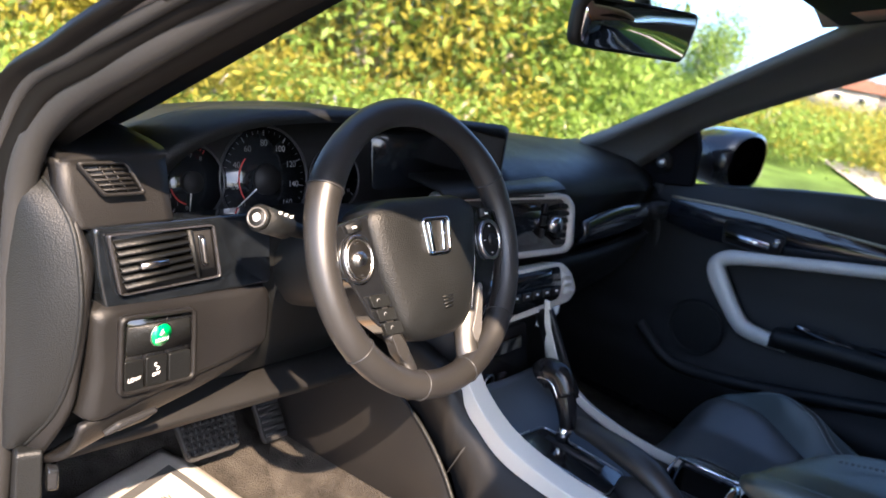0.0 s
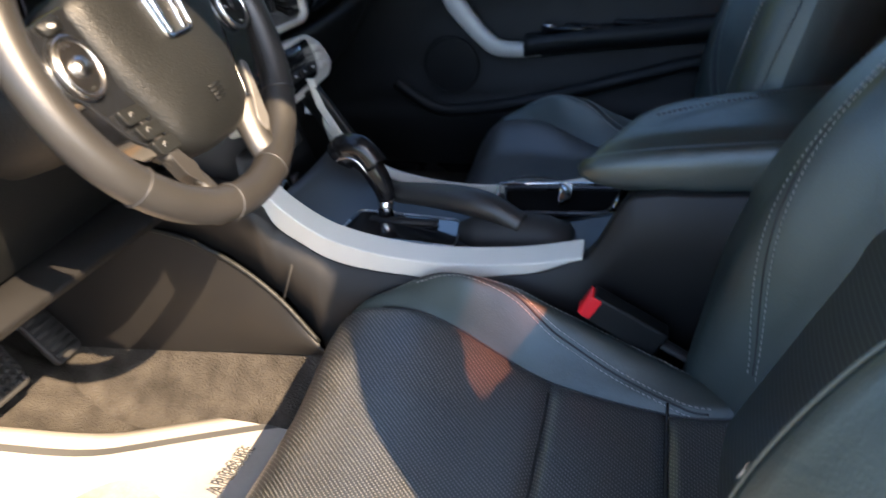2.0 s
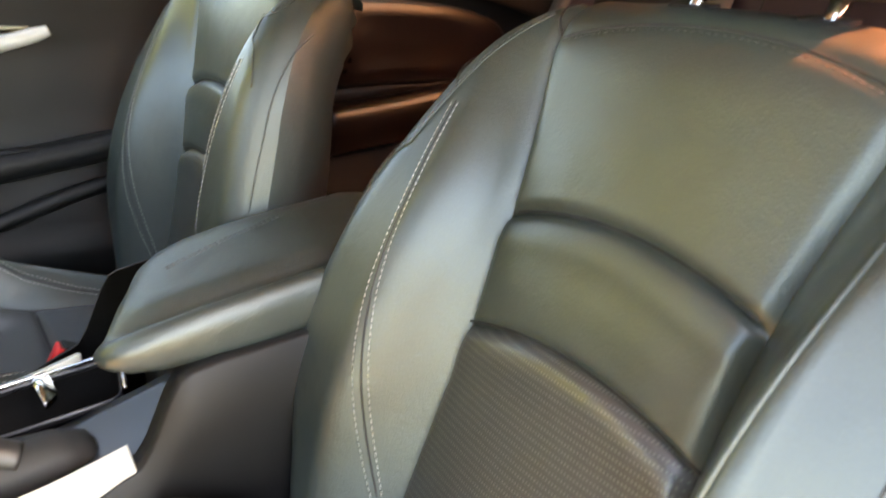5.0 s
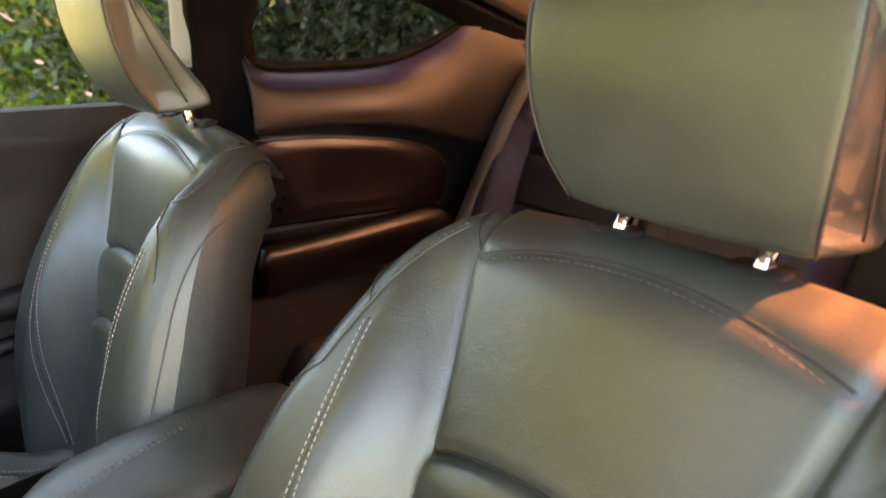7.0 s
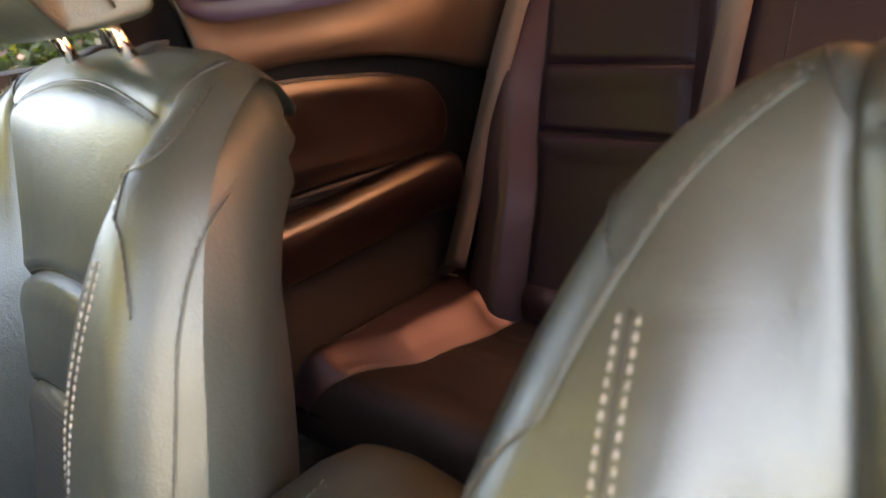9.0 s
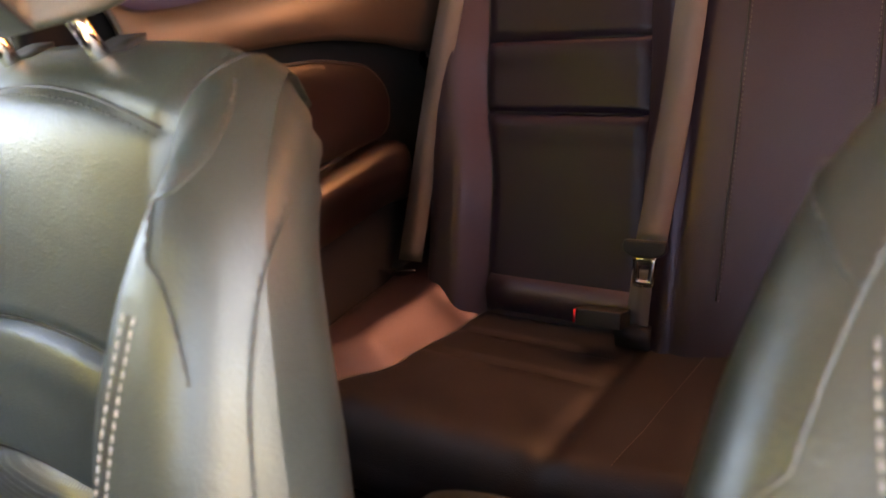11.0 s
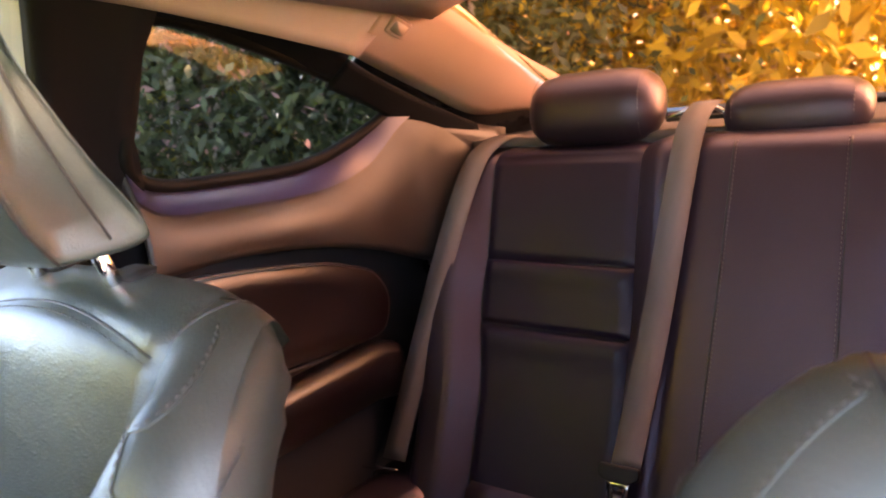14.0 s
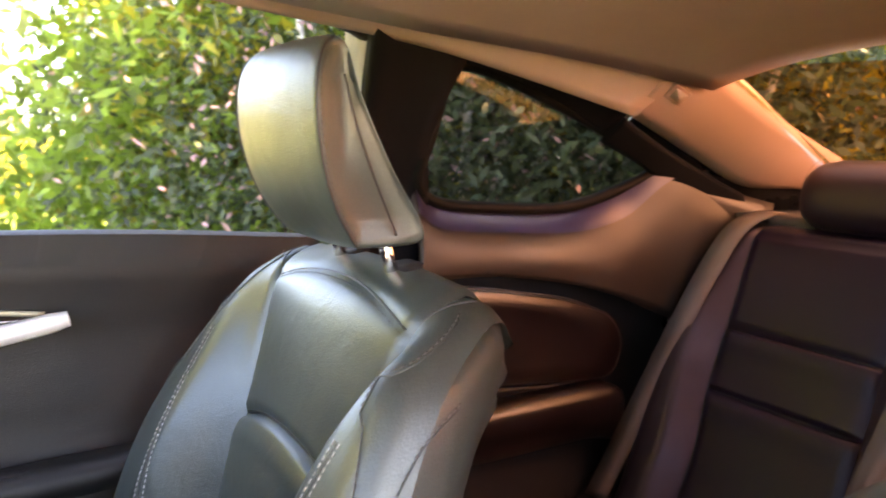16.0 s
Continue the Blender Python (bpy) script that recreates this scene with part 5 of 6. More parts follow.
def side_wall(sg):
    """Upright side of the console; its foot steps outwards ahead of the seat cushion."""
    rings = []
    for k in range(105):
        y = -.62 + .01 * k
        top = TOPZ(y) - trim_drop(y) - .001 if -.334 < y < .05 else lerp(y, (-.62, .655), (-.42, .644), (-.388, .640), (-.334, .560)) if y < 0 else lerp(y, (.05, .60), (.09, .63), (.14, .64))
        low = .30 if sg > 0 else lerp(y, (-.03, .30), (-.012, .43), (.04, .495), (.11, .545), (.20, .572), (.42, .585))
        g = min(1, max(0, (y + .14) / .12))
        xo = .114 if sg > 0 else -.1405 - .0195 * g * g * (3 - 2 * g)
        xi = xo - sg * .024
        xt = .114 if sg > 0 else max(xo, -.141) if -.334 < y < .05 else xo
        rings.append([(xi, y, low), (xo, y, low), (xo * .5 + xt * .5, y, low + (top - low) * .80), (xt, y, top - .003), (xt - sg * .003, y, top), (max(xi, xt) if sg > 0 else max(xi, xt + .012), y, top)])
    return loft(rings)


for s in (-1, 1):
    CN.add("side_wall", side_wall(s), HARD, None)
CN.add("deck", sheet(lambda u, v: (-.116 + .19 * u, -.20 + .24 * v, TOPZ(-.20 + .24 * v) - .008 - .004 * math.sin(math.pi * u)), 12, 30), DECK, thick=.01)
CN.add("side_deck", sheet(lambda u, v: (-.116 + .102 * u, -.40 + .204 * v, TOPZ(-.40 + .204 * v) - .008 - .002 * math.sin(math.pi * u)), 8, 20), DECK, None, "flat grey deck beside the cup holder", thick=.008)
CN.add("rear_box", loft([[(x, y, z) for x, z in ((-.135, .30), (-.138, .615), (.09, .615), (.088, .30))] for y in (-.60, -.40)]), HARD)
# lower cover towards the pedals, with its bright piping
cov = smooth_line([(-.166, .42, .58), (-.167, .20, .572), (-.168, .11, .545), (-.170, .04, .495), (-.172, -.012, .43)], 6)
foot = [(-.168, .44, .362), (-.168, .34, .372), (-.169, .24, .383), (-.170, .14, .394), (-.171, .05, .403), (-.172, -.03, .41)]
footl = smooth_line(foot, 6)
CN.add("toe_cover", sheet(lambda u, v: (lambda p, q: p.lerp(q, v) + Vector((-.006 * math.sin(math.pi * v), 0, 0)))(cov[round(u * 24)], footl[round(u * 30)]), 24, 10), HARD, None, "dark plastic lower console cover")
CN.add("tunnel_carpet", sheet(lambda u, v: (-.160 - .13 * v, .46 - .52 * u, footl[round(u * 30)].z * (1 - v) ** 1.6 + (floor_z(.46 - .52 * u) + .006) * (1 - (1 - v) ** 1.6) + .004), 24, 10), CARPET, None, "dark carpet on the tunnel side")
CN.add("cover_piping", tube(cov, .0035, 8), SOFT)
CN.add("panel_joint", tube([(-.1630, .012, .535), (-.1632, .045, .45)], .0012, 5), DARK)
# stack riser below the climate panel
CN.add("cubby", slab(rounded([(-.10, .0), (.075, .0), (.07, .085), (-.10, .085)], .008), plane((0, .075, .565), (1, 0, 0), (0, .25, 1)), -.03, .0), DARK)
CN.add("cubby_door", slab(rounded([(-.07, .048), (.04, .052), (.04, .072), (-.07, .068)], .004), plane((0, .070, .565), (1, 0, 0), (0, .25, 1)), .0, .008), GLOSS, None, bevel=.002)
soc = CN.add("power_socket", disc((-.055, .066, .585), (0, -1, .25), .011, .008, 20), GLOSS)
CN.add("socket_rim", tube([(-.055 + .0115 * math.cos(a), .062, .585 + .0115 * math.sin(a)) for a in [2 * math.pi * k / 20 for k in range(20)]], .0015, 6, True), STEEL, soc)
CN.add("usb_port", box((-.02, .064, .585), (.018, .006, .012)), DARK)
CN.add("riser_bar", loft([[(.062 + dx, y, z) for dx in (-.0022, .0022)] + [(.062 + dx, y + .012, z) for dx in (.0022, -.0022)] for y, z in ((.055, .70), (.045, .66), (.025, .625), (.005, .595), (-.02, .57))]), SILVER, None, "satin silver riser strip", bevel=.002)
CN.add("riser_wing", sheet(lambda u, v: (.066 + .022 * u, .05 - .08 * v + .04 * u, .69 - .12 * v - .02 * u), 6, 10), SOFT, thick=.008)

# gear selector
gsel = Kit("gear_selector", (-.035, -.09, .545), "black leather gear selector with a chrome collar", "gear lever")
plate = gsel.add("gate_plate", slab(rounded([(-.047, .066), (.022, .060), (.026, -.075), (-.045, -.085)], .012), plane((-.062, -.095, .5445), (1, 0, 0), (0, 1, .06)), -.004, .006), GLOSS, None, "gloss black gate plate", bevel=.002)
gsel.add("gate_rim", tube([Vector((-.062 + a, -.095 + b, .5515 + .06 * b)) for a, b in rounded([(-.047, .066), (.022, .060), (.026, -.075), (-.045, -.085)], .012)], .0010, 6, True), STEEL, plate)
gsel.add("gate_slot", box((-.058, -.095, .5515), (.014, .10, .003)), DARK, plate)
for k in range(4):
    gsel.add("gate_mark", box((-.100, -.055 - .022 * k, .552 - .0013 * k), (.005, .004, .001)), WHITE, plate)
b0, b1 = Vector((-.046, -.072, .55)), Vector((-.048, -.074, .580))
stem = gsel.add("collar", tube([b0, b1], [.011, .010], 16), CHROME, None, "chrome collar")
kn = smooth_line([(-.048, -.076, .576), (-.049, -.070, .600), (-.049, -.056, .626), (-.049, -.042, .640), (-.049, -.024, .639), (-.049, -.014, .630)], 5)
gsel.add("knob", tube(kn, [lerp(k / (len(kn) - 1), (0, .0120), (.3, .0155), (.55, .020), (.75, .0225), (.92, .0185), (1, .009)) for k in range(len(kn))], 20, flat=.9), KNOB, None, "black leather and gloss knob")
gsel.add("knob_inlay", tube([p + Vector((-.004, -.006, .008)) for p in kn[8:-4]], [.016] * len(kn[4:-4]), 12), KNOB, None, "smooth black knob inlay")
gsel.add("knob_strip", tube([p + Vector((-.0195, -.002, -.002)) for p in kn[9:-3]], .0014, 6), CHROME)

# hand brake
HB = Kit("parking_brake", (-.045, -.2, .55), "black parking brake lever with a leather grip", "brake lever")
hb = smooth_line([(-.022, -.078, .574), (-.036, -.12, .580), (-.050, -.17, .583), (-.062, -.215, .580), (-.070, -.255, .562)], 6)
HB.add("grip", tube(hb, [lerp(k / (len(hb) - 1), (0, .013), (.1, .0155), (.6, .0195), (1, .016)) for k in range(len(hb))], 16, flat=.9), WHEEL, None, "leather brake grip")
HB.add("button", disc((-.020, -.072, .574), (.3, 1, -.1), .007, .012, 16), CHROME)
HB.add("base", loft([[(-.062 + w * math.cos(a) - .02 * (y + .26), y, .545 + h * math.sin(a)) for a in [2 * math.pi * k / 22 for k in range(22)]] for y, w, h in ((-.318, .010, .008), (-.312, .022, .016), (-.285, .028, .026), (-.24, .028, .030), (-.20, .024, .024), (-.175, .012, .012))]), RUBBER, None, "ribbed rubber base")

# cup holder
CH = Kit("cup_holder", (.02, -.30, .54), "black cup holder with a bright chrome frame", "cup holder")
cho = rounded([(-.032, .070), (.052, .088), (.052, -.075), (-.030, -.060)], .012, 5)
chm = plane((.018, -.295, .553), (1, 0, 0), (0, 1, -.05))
CH.add("well", loft([[chm @ Vector((a * k, b * k, d)) for a, b in cho] for k, d in ((1.0, .001), (.985, -.004), (.93, -.055), (.4, -.058), (.05, -.058))], True, False), FRAME, None, "deep black well")
CH.add("frame", rim_of(cho, [(a * .965, b * .975) for a, b in cho], chm, -.004, .003), RIMDARK, None, "dark satin frame")
CH.add("frame_edge", tube([chm @ Vector(p) for p in ((.0, .088, .005), (.050, .094, .005), (.0525, .02, .006), (.0525, -.074, .006), (.0, -.069, .005), (-.020, -.066, .004))], .0024, 8), CHROME, None, "bright chrome edge")
CH.add("clip", slab(rounded([(-.004, .006), (.052, .010), (.052, -.006), (.010, -.008)], .003), chm, -.002, .006), CHROME, None, "chrome divider clip")
CH.add("cup_insert", slab(rounded([(-.022, .056), (.012, .062), (.012, .028), (-.022, .022)], .008), chm, -.05, -.026), SATIN, None, "pale cup insert")

# armrest lid
AR = Kit("armrest", (-.02, -.5, .63), "black leather console armrest lid with a stitched seam", "armrest")
secs = []
for y, x0, x1, zb, zt in ((-.322, -.094, -.030, .648, .654), (-.3245, -.106, .000, .645, .660), (-.331, -.115, .028, .641, .667), (-.345, -.121, .046, .635, .674), (-.37, -.125, .056, .630, .682), (-.41, -.128, .062, .627, .690), (-.46, -.130, .065, .627, .697), (-.54, -.131, .066, .631, .706), (-.62, -.129, .064, .636, .712), (-.648, -.124, .060, .642, .708), (-.66, -.11, .05, .652, .698)):
    cx, hw, cz_, hh = (x0 + x1) / 2, (x1 - x0) / 2, (zb + zt) / 2, (zt - zb) / 2
    ring = []
    for k in range(64):
        a = 2 * math.pi * k / 64
        ca, sa = math.cos(a), math.sin(a)
        px = cx + hw * math.copysign(abs(ca) ** .5, ca)
        pz = cz_ + hh * math.copysign(abs(sa) ** .62, sa)
        u = max(0.0, (px - x0) / (x1 - x0))
        if sa > 0:
            pz += (.009 * bump(px, cx + .030, .045) - .011 * bump(px, x0 + .030, .011) + .004 * bump(px, x0 + .012, .012)) * min(1, (-.318 - y) / .03)
        # the far side of the nose is set back
        ring.append((px, y - .075 * u ** 1.5 * curve(y, (-.66, .0), (-.45, .35), (-.322, 1.0)), pz))
    secs.append(ring)
lid = AR.add("lid", loft(secs), LEATHER, None, "padded leather lid")
for q in (0.0, .0045):
    seam_line = [(-.040 + .055 * k / 30 + q, -.405 - .20 * k / 30) for k in range(31)]
    AR.add("stitching", stitches([(x, y, curve(y, (-.62, .7185), (-.54, .7135), (-.46, .7050), (-.40, .6955))) for x, y in seam_line], .006, .0006), THREAD_DIM, lid)
AR.add("hinge_block", box((-.02, -.60, .60), (.18, .06, .06)), SOFT)

# seat belt buckles beside the front seats
for nm, bx, by, tilt in (("driver", -.178, -.355, 1), ("passenger", .155, -.33, 1)):
    BK = Kit("belt_buckle", (bx, by, .43), "black seat belt buckle with a red release button", "belt buckle", "front belt buckles")
    m = plane((bx, by - .018, .516), (0, -.5, .85), (0, .85, .5))
    bd = BK.add("body", slab(rounded([(-.016, .032), (.016, .032), (.018, -.06), (-.018, -.06)], .005), m, -.012, .012), SOFT, None, bevel=.003)
    BK.add("release_button", slab(rounded([(-.0135, .034), (.0135, .034), (.0135, .021), (-.0135, .021)], .003), m, .010, .0135), RED, bd, "bright red release button", bevel=.0012)
    BK.add("button_top", slab(rounded([(-.0135, -.011), (.0135, -.011), (.0135, .011), (-.0135, .011)], .003), plane(m @ Vector((0, .0325, .002)), m.to_3x3() @ Vector((1, 0, 0)), m.to_3x3() @ Vector((0, 0, -1))), -.001, .003), RED, bd)
    BK.add("strap", tube([m @ Vector((0, -.05, 0)), m @ Vector((0, -.10, -.002)), m @ Vector((0, -.16, -.01))], .010, 8, flat=.5), RUBBER, bd)

# ---- passenger door ----
PDR = Kit("passenger_door", (.74, -.2, .35), "dark passenger door with a satin silver pull and gloss inlay", "car door")


def door_x(y, z):
    """Inner face of the door at a height."""
    x = lerp(z, (.33, .665), (.46, .655), (.50, .670), (.60, .690), (.70, .700), (.80, .705), (.845, .700), (.88, .694), (.925, .700), (.945, .712))
    return x


belt = lambda y: curve(y, (-.78, .936), (-.5, .932), (-.25, .917), (-.08, .891), (.03, .867), (.15, .843), (.36, .800))
PDR.add("inner_panel", sheet(lambda u, v: (door_x(0, .33 + .60 * v), .36 - 1.14 * u, .33 + (belt(.36 - 1.14 * u) - .33) * v), 40, 40), SOFT)
PDR.add("sill_top", sheet(lambda u, v: (.700 + .035 * v, .36 - 1.14 * u, belt(.36 - 1.14 * u) + .004 * math.sin(math.pi * v)), 30, 6), SOFT)
PDR.add("outer_skin", sheet(lambda u, v: (.735 + .035 * math.sin(math.pi * v), .36 - 1.14 * u, .25 + (belt(.36 - 1.14 * u) - .25) * v), 20, 12), PAINT, None, "dark painted outer skin")
PDR.add("end_face", sheet(lambda u, v: (.70 + .04 * u, -.78, .33 + .60 * v), 4, 10), SOFT)
# gloss inlay band
up = smooth_line([(.694, .16, .812), (.694, .0, .826), (.694, -.17, .832), (.694, -.33, .833), (.694, -.42, .830)], 6)
lo = smooth_line([(.694, .16, .755), (.694, .03, .745), (.694, -.15, .768), (.694, -.33, .800), (.694, -.42, .822)], 6)
inl = PDR.add("gloss_inlay", sheet(lambda u, v: up[round(u * (len(up) - 1))].lerp(lo[round(u * (len(lo) - 1))], v) + Vector((-.006 * math.sin(math.pi * v), 0, 0)), len(up) - 1, 6), CARBON, None, "dark glossy patterned inlay")
PDR.add("inlay_edge", tube([p + Vector((-.002, 0, .001)) for p in up], .0035, 6), mat("pale_inlay_edge", (.34, .32, .22), .35, metal=.4, vary=.08), inl)
hd = PDR.add("handle_bowl", slab(rounded([(.028, .795), (-.10, .797), (-.095, .752), (.022, .752)], .010), Matrix(((0, 0, -1, .690), (1, 0, 0, 0), (0, 1, 0, 0), (0, 0, 0, 1))), -.01, .003), DARK)
PDR.add("bowl_rim", tube([(.686, a, b) for a, b in rounded([(.028, .797), (-.10, .799), (-.095, .750), (.022, .750)], .010)], .003, 6, True), SOFT, hd)
PDR.add("door_handle", loft([[(.682 - q, y, z + h) for q, h in ((0, -.006), (.008, -.007), (.011, 0), (.008, .007), (0, .006))] for y, z, q_ in ((.018, .771, 0), (-.03, .771, 0), (-.075, .772, 0))]), CHROME, hd, "chrome inner door handle")
PDR.add("lock_tab", box((.682, -.086, .783), (.012, .010, .016)), CHROME, hd)
# satin silver pull: horizontal limb, bend and lower end
pull = smooth_line([(.672, -.445, .828), (.672, -.40, .816), (.671, -.30, .792), (.669, -.18, .766), (.667, -.08, .744), (.665, -.01, .727), (.663, .012, .708), (.661, .006, .684), (.659, -.025, .645), (.656, -.06, .609), (.654, -.085, .594), (.652, -.13, .591), (.650, -.172, .594)], 6)
pw = lambda t: lerp(t, (0, .008), (.06, .011), (.3, .012), (.45, .016), (.6, .020), (.75, .017), (1, .014))
rings = []
for k, p in enumerate(pull):
    t = k / (len(pull) - 1)
    a, b = pull[max(k - 1, 0)], pull[min(k + 1, len(pull) - 1)]
    d = (b - a).normalized()
    n = Vector((1, 0, 0)).cross(d).normalized()
    w = pw(t)
    rings.append([p + n * w + Vector((.012, 0, 0)), p + n * w + Vector((-.004, 0, 0)), p + n * w * .6 + Vector((-.012, 0, 0)), p - n * w * .6 + Vector((-.012, 0, 0)), p - n * w + Vector((-.004, 0, 0)), p - n * w + Vector((.012, 0, 0))])
PDR.add("door_pull", loft(rings), SILVER, None, "satin silver door pull trim")
# armrest
arm_line = smooth_line([(.64, -.14, .612), (.632, -.25, .628), (.630, -.38, .640), (.632, -.50, .652), (.64, -.62, .662), (.66, -.74, .668)], 6)
arm = PDR.add("door_armrest", loft([[p + Vector((.05, 0, .004)), p + Vector((.012, 0, .008)), p + Vector((-.004, 0, .004)), p + Vector((-.010, 0, -.008)), p + Vector((-.004, 0, -.030)), p + Vector((.05, 0, -.050))] for p in arm_line]), SOFT, None, "soft black door armrest")
swp = PDR.add("switch_plate", box((.648, -.24, .636), (.022, .13, .006), Matrix.Rotation(0, 4, "X")), GLOSS, arm)
for k in range(2):
    PDR.add("window_switch", box((.646, -.19 - .045 * k, .641), (.012, .028, .006)), STEEL if k == 0 else SOFT, arm)
PDR.add("pull_cup", box((.648, -.36, .6475), (.020, .09, .004)), DARK, arm)
# lower pocket rail and speaker grille
rail = smooth_line([(.650, .14, .52), (.646, .10, .49), (.645, .06, .468), (.645, .0, .462), (.644, -.15, .487), (.644, -.32, .530), (.644, -.48, .572), (.648, -.70, .60)], 6)
PDR.add("pocket_rail", tube(rail, .012, 10, flat=1.2), SOFT)
spk = PDR.add("speaker_grille", disc((.667, .02, .555), (1, 0, 0), .055, .006, 32), SOFT, flat=True)
PDR.add("grille_ring", tube([(.664, .02 + .058 * math.cos(a), .555 + .058 * math.sin(a)) for a in [2 * math.pi * k / 36 for k in range(36)]], .0035, 6, True), SOFT, spk)
# sail panel with tweeter
PDR.add("sail_panel", slab([(.36, .805), (.30, .862), (.149, .978), (.130, .930), (.124, .845)], Matrix(((0, 0, -1, .695), (1, 0, 0, 0), (0, 1, 0, 0), (0, 0, 0, 1))), -.02, .004), BLACKCLOTH, None, bevel=.003)
tw = PDR.add("tweeter", disc((.687, .203, .881), (1, 0, 0), .024, .008, 28), SOFT)
PDR.add("tweeter_dome", disc((.681, .203, .881), (-1, 0, 0), .014, .008, 20, r2=.006), STEEL, tw)
# door mirror outside
OM = Kit("door_mirror", (.86, .12, .93), "black door mirror housing outside the passenger window", "door mirror")
OM.add("housing", loft([[(.895 + w * math.cos(a) * (1 if math.cos(a) > 0 else .9) + .02 * (y - .1), y, .905 + h * math.copysign(abs(math.sin(a)) ** .7, math.sin(a))) for a in [2 * math.pi * k / 32 for k in range(32)]] for y, w, h in ((.225, .04, .03), (.21, .09, .055), (.17, .122, .070), (.11, .132, .075), (.085, .128, .072))]), PAINT)
OM.add("mirror_glass", loft([[(.895 + .118 * q * math.cos(a), .0835, .905 + .064 * q * math.copysign(abs(math.sin(a)) ** .7, math.sin(a))) for a in [2 * math.pi * k / 32 for k in range(32)]] for q in (1.0, .3)]), SCREEN)
OM.add("foot", tube([(.76, .16, .90), (.72, .18, .89)], .02, 8), PAINT)
# rear-view mirror
RM = Kit("rear_view_mirror", (.0, -.02, 1.13), "black rear view mirror hung from the windscreen", "mirror")
rmm = plane((-.02, -.02, 1.122), (1, -.10, .04), (0, -.09, 1))
sh = rounded([(-.140, .030), (.140, .034), (.132, -.035), (-.134, -.030)], .020, 6)
RM.add("housing", loft([[rmm @ Vector((a * k, b * k, d)) for a, b in sh] for k, d in ((.55, -.030), (.85, -.022), (1.0, -.006), (1.0, .004), (.94, .007))]), SOFT)
RM.add("mirror_glass", slab([(a * .92, b * .88) for a, b in sh], rmm, .005, .0078), MIRROR, None, "dim reflecting glass")
RM.add("stalk", tube([(.01, -.01, 1.135), (.012, .0, 1.17), (.012, -.04, 1.235)], [.014, .010, .016], 12), SOFT)
RM.add("sensor_box", box((.012, .01, 1.195), (.07, .06, .035)), SOFT, None, bevel=.008)
# sun visor over the passenger
SV = Kit("sun_visor", (.28, -.17, 1.235), "grey cloth sun visor folded up", "sun visor")
SV.add("blade", slab(rounded([(-.19, -.07), (.17, -.05), (.17, .07), (-.19, .07)], .02), plane((.28, -.20, 1.232), (1, 0, -.04), (0, 1, -.25)), -.012, .004), TRIM_SHADED, None, bevel=.005)
SV.add("label_patch", slab([(.06, -.03), (.14, -.025), (.14, .03), (.06, .03)], plane((.28, -.20, 1.232), (1, 0, -.04), (0, -1, .25)), .0125, .0132), PILLAR, None, "pale printed label")

# ---- rear side panel, pillars ----
strip([(.60, -.785, 1.24), (.645, -.80, 1.10), (.665, -.81, .95), (.69, -.80, .33)], [(.60, -.95, 1.235), (.635, -.915, 1.10), (.655, -.93, .96), (.69, -.93, .33)], "wall_pillar_middle", BLACKCLOTH, "black cloth covered door pillar", "pillar", belly=.012)
strip([(.645, -.775, 1.235), (.66, -.785, 1.16), (.675, -.79, 1.0)], [(.605, -.80, 1.24), (.635, -.815, 1.16), (.655, -.82, 1.0)], "trim_pillar_edge", SILVER_EDGE := mat("pale_door_edge", (.45, .45, .44), .4, vary=.05), "pale door pillar edge", "trim", thick=.008)
QP = Kit("quarter_panel", (.62, -1.2, .35), "dark moulded rear side panel with an armrest recess", "side panel")
sill = smooth_line([(.645, -.90, 1.025), (.642, -.935, .992), (.645, -1.05, .988), (.645, -1.2, .996), (.638, -1.31, 1.03), (.620, -1.395, 1.083), (.60, -1.46, 1.075), (.575, -1.60, 1.04)], 6)
lip = smooth_line([(.600, -.90, .885), (.600, -.96, .890), (.600, -1.05, .893), (.600, -1.2, .880), (.602, -1.32, .855), (.606, -1.40, .83), (.590, -1.46, .815), (.560, -1.55, .82)], 6)
mid = [(a + b) / 2 + Vector((-.012 - .012 * math.sin(math.pi * i / len(sill)), 0, 0)) for i, (a, b) in enumerate(zip(sill, lip))]
def upper_at(i, v):
    return (1 - v) ** 2 * sill[i] + 2 * v * (1 - v) * (mid[i] * 2 - (sill[i] + lip[i]) / 2) + v * v * lip[i]


QP.add("upper_panel", sheet(lambda u, v: upper_at(round(u * (len(sill) - 1)), v), len(sill) - 1, 14), QUARTER_TOP, thick=.012)
QP.add("sill_strip", sheet(lambda u, v: upper_at(round(u * 33), v * (.30 - .26 * u ** 3)) + Vector((-.0035, 0, .0015)), 33, 6), mat("smooth_sill_plastic", (.024, .021, .06), .32, vary=.1), None, "smooth violet-grey sill strip")
QP.add("recess_back", sheet(lambda u, v: (.668, -.86 - .66 * u, .33 + .60 * v), 8, 8), DARK)
pod = rounded([(-.90, .872), (-1.05, .868), (-1.22, .850), (-1.33, .818), (-1.366, .77), (-1.350, .706), (-1.27, .702), (-1.05, .708), (-.90, .712)], .035, 5)
xm = Matrix(((0, 0, -1, .650), (1, 0, 0, 0), (0, 1, 0, 0), (0, 0, 0, 1)))
QP.add("padded_pod", loft([[xm @ Vector((-1.12 + (a + 1.12) * k, .785 + (b - .785) * k, d)) for a, b in pod] for k, d in ((1.0, -.01), (1.0, .016), (.985, .023), (.95, .027), (.6, .024), (.2, .022))]), VINYL)
QP.add("pod_edge", tube([xm @ Vector((-1.12 + (a + 1.12) * 1.0, .785 + (b - .785) * 1.0, .018)) for a, b in pod], .0025, 6, True), QUARTER)
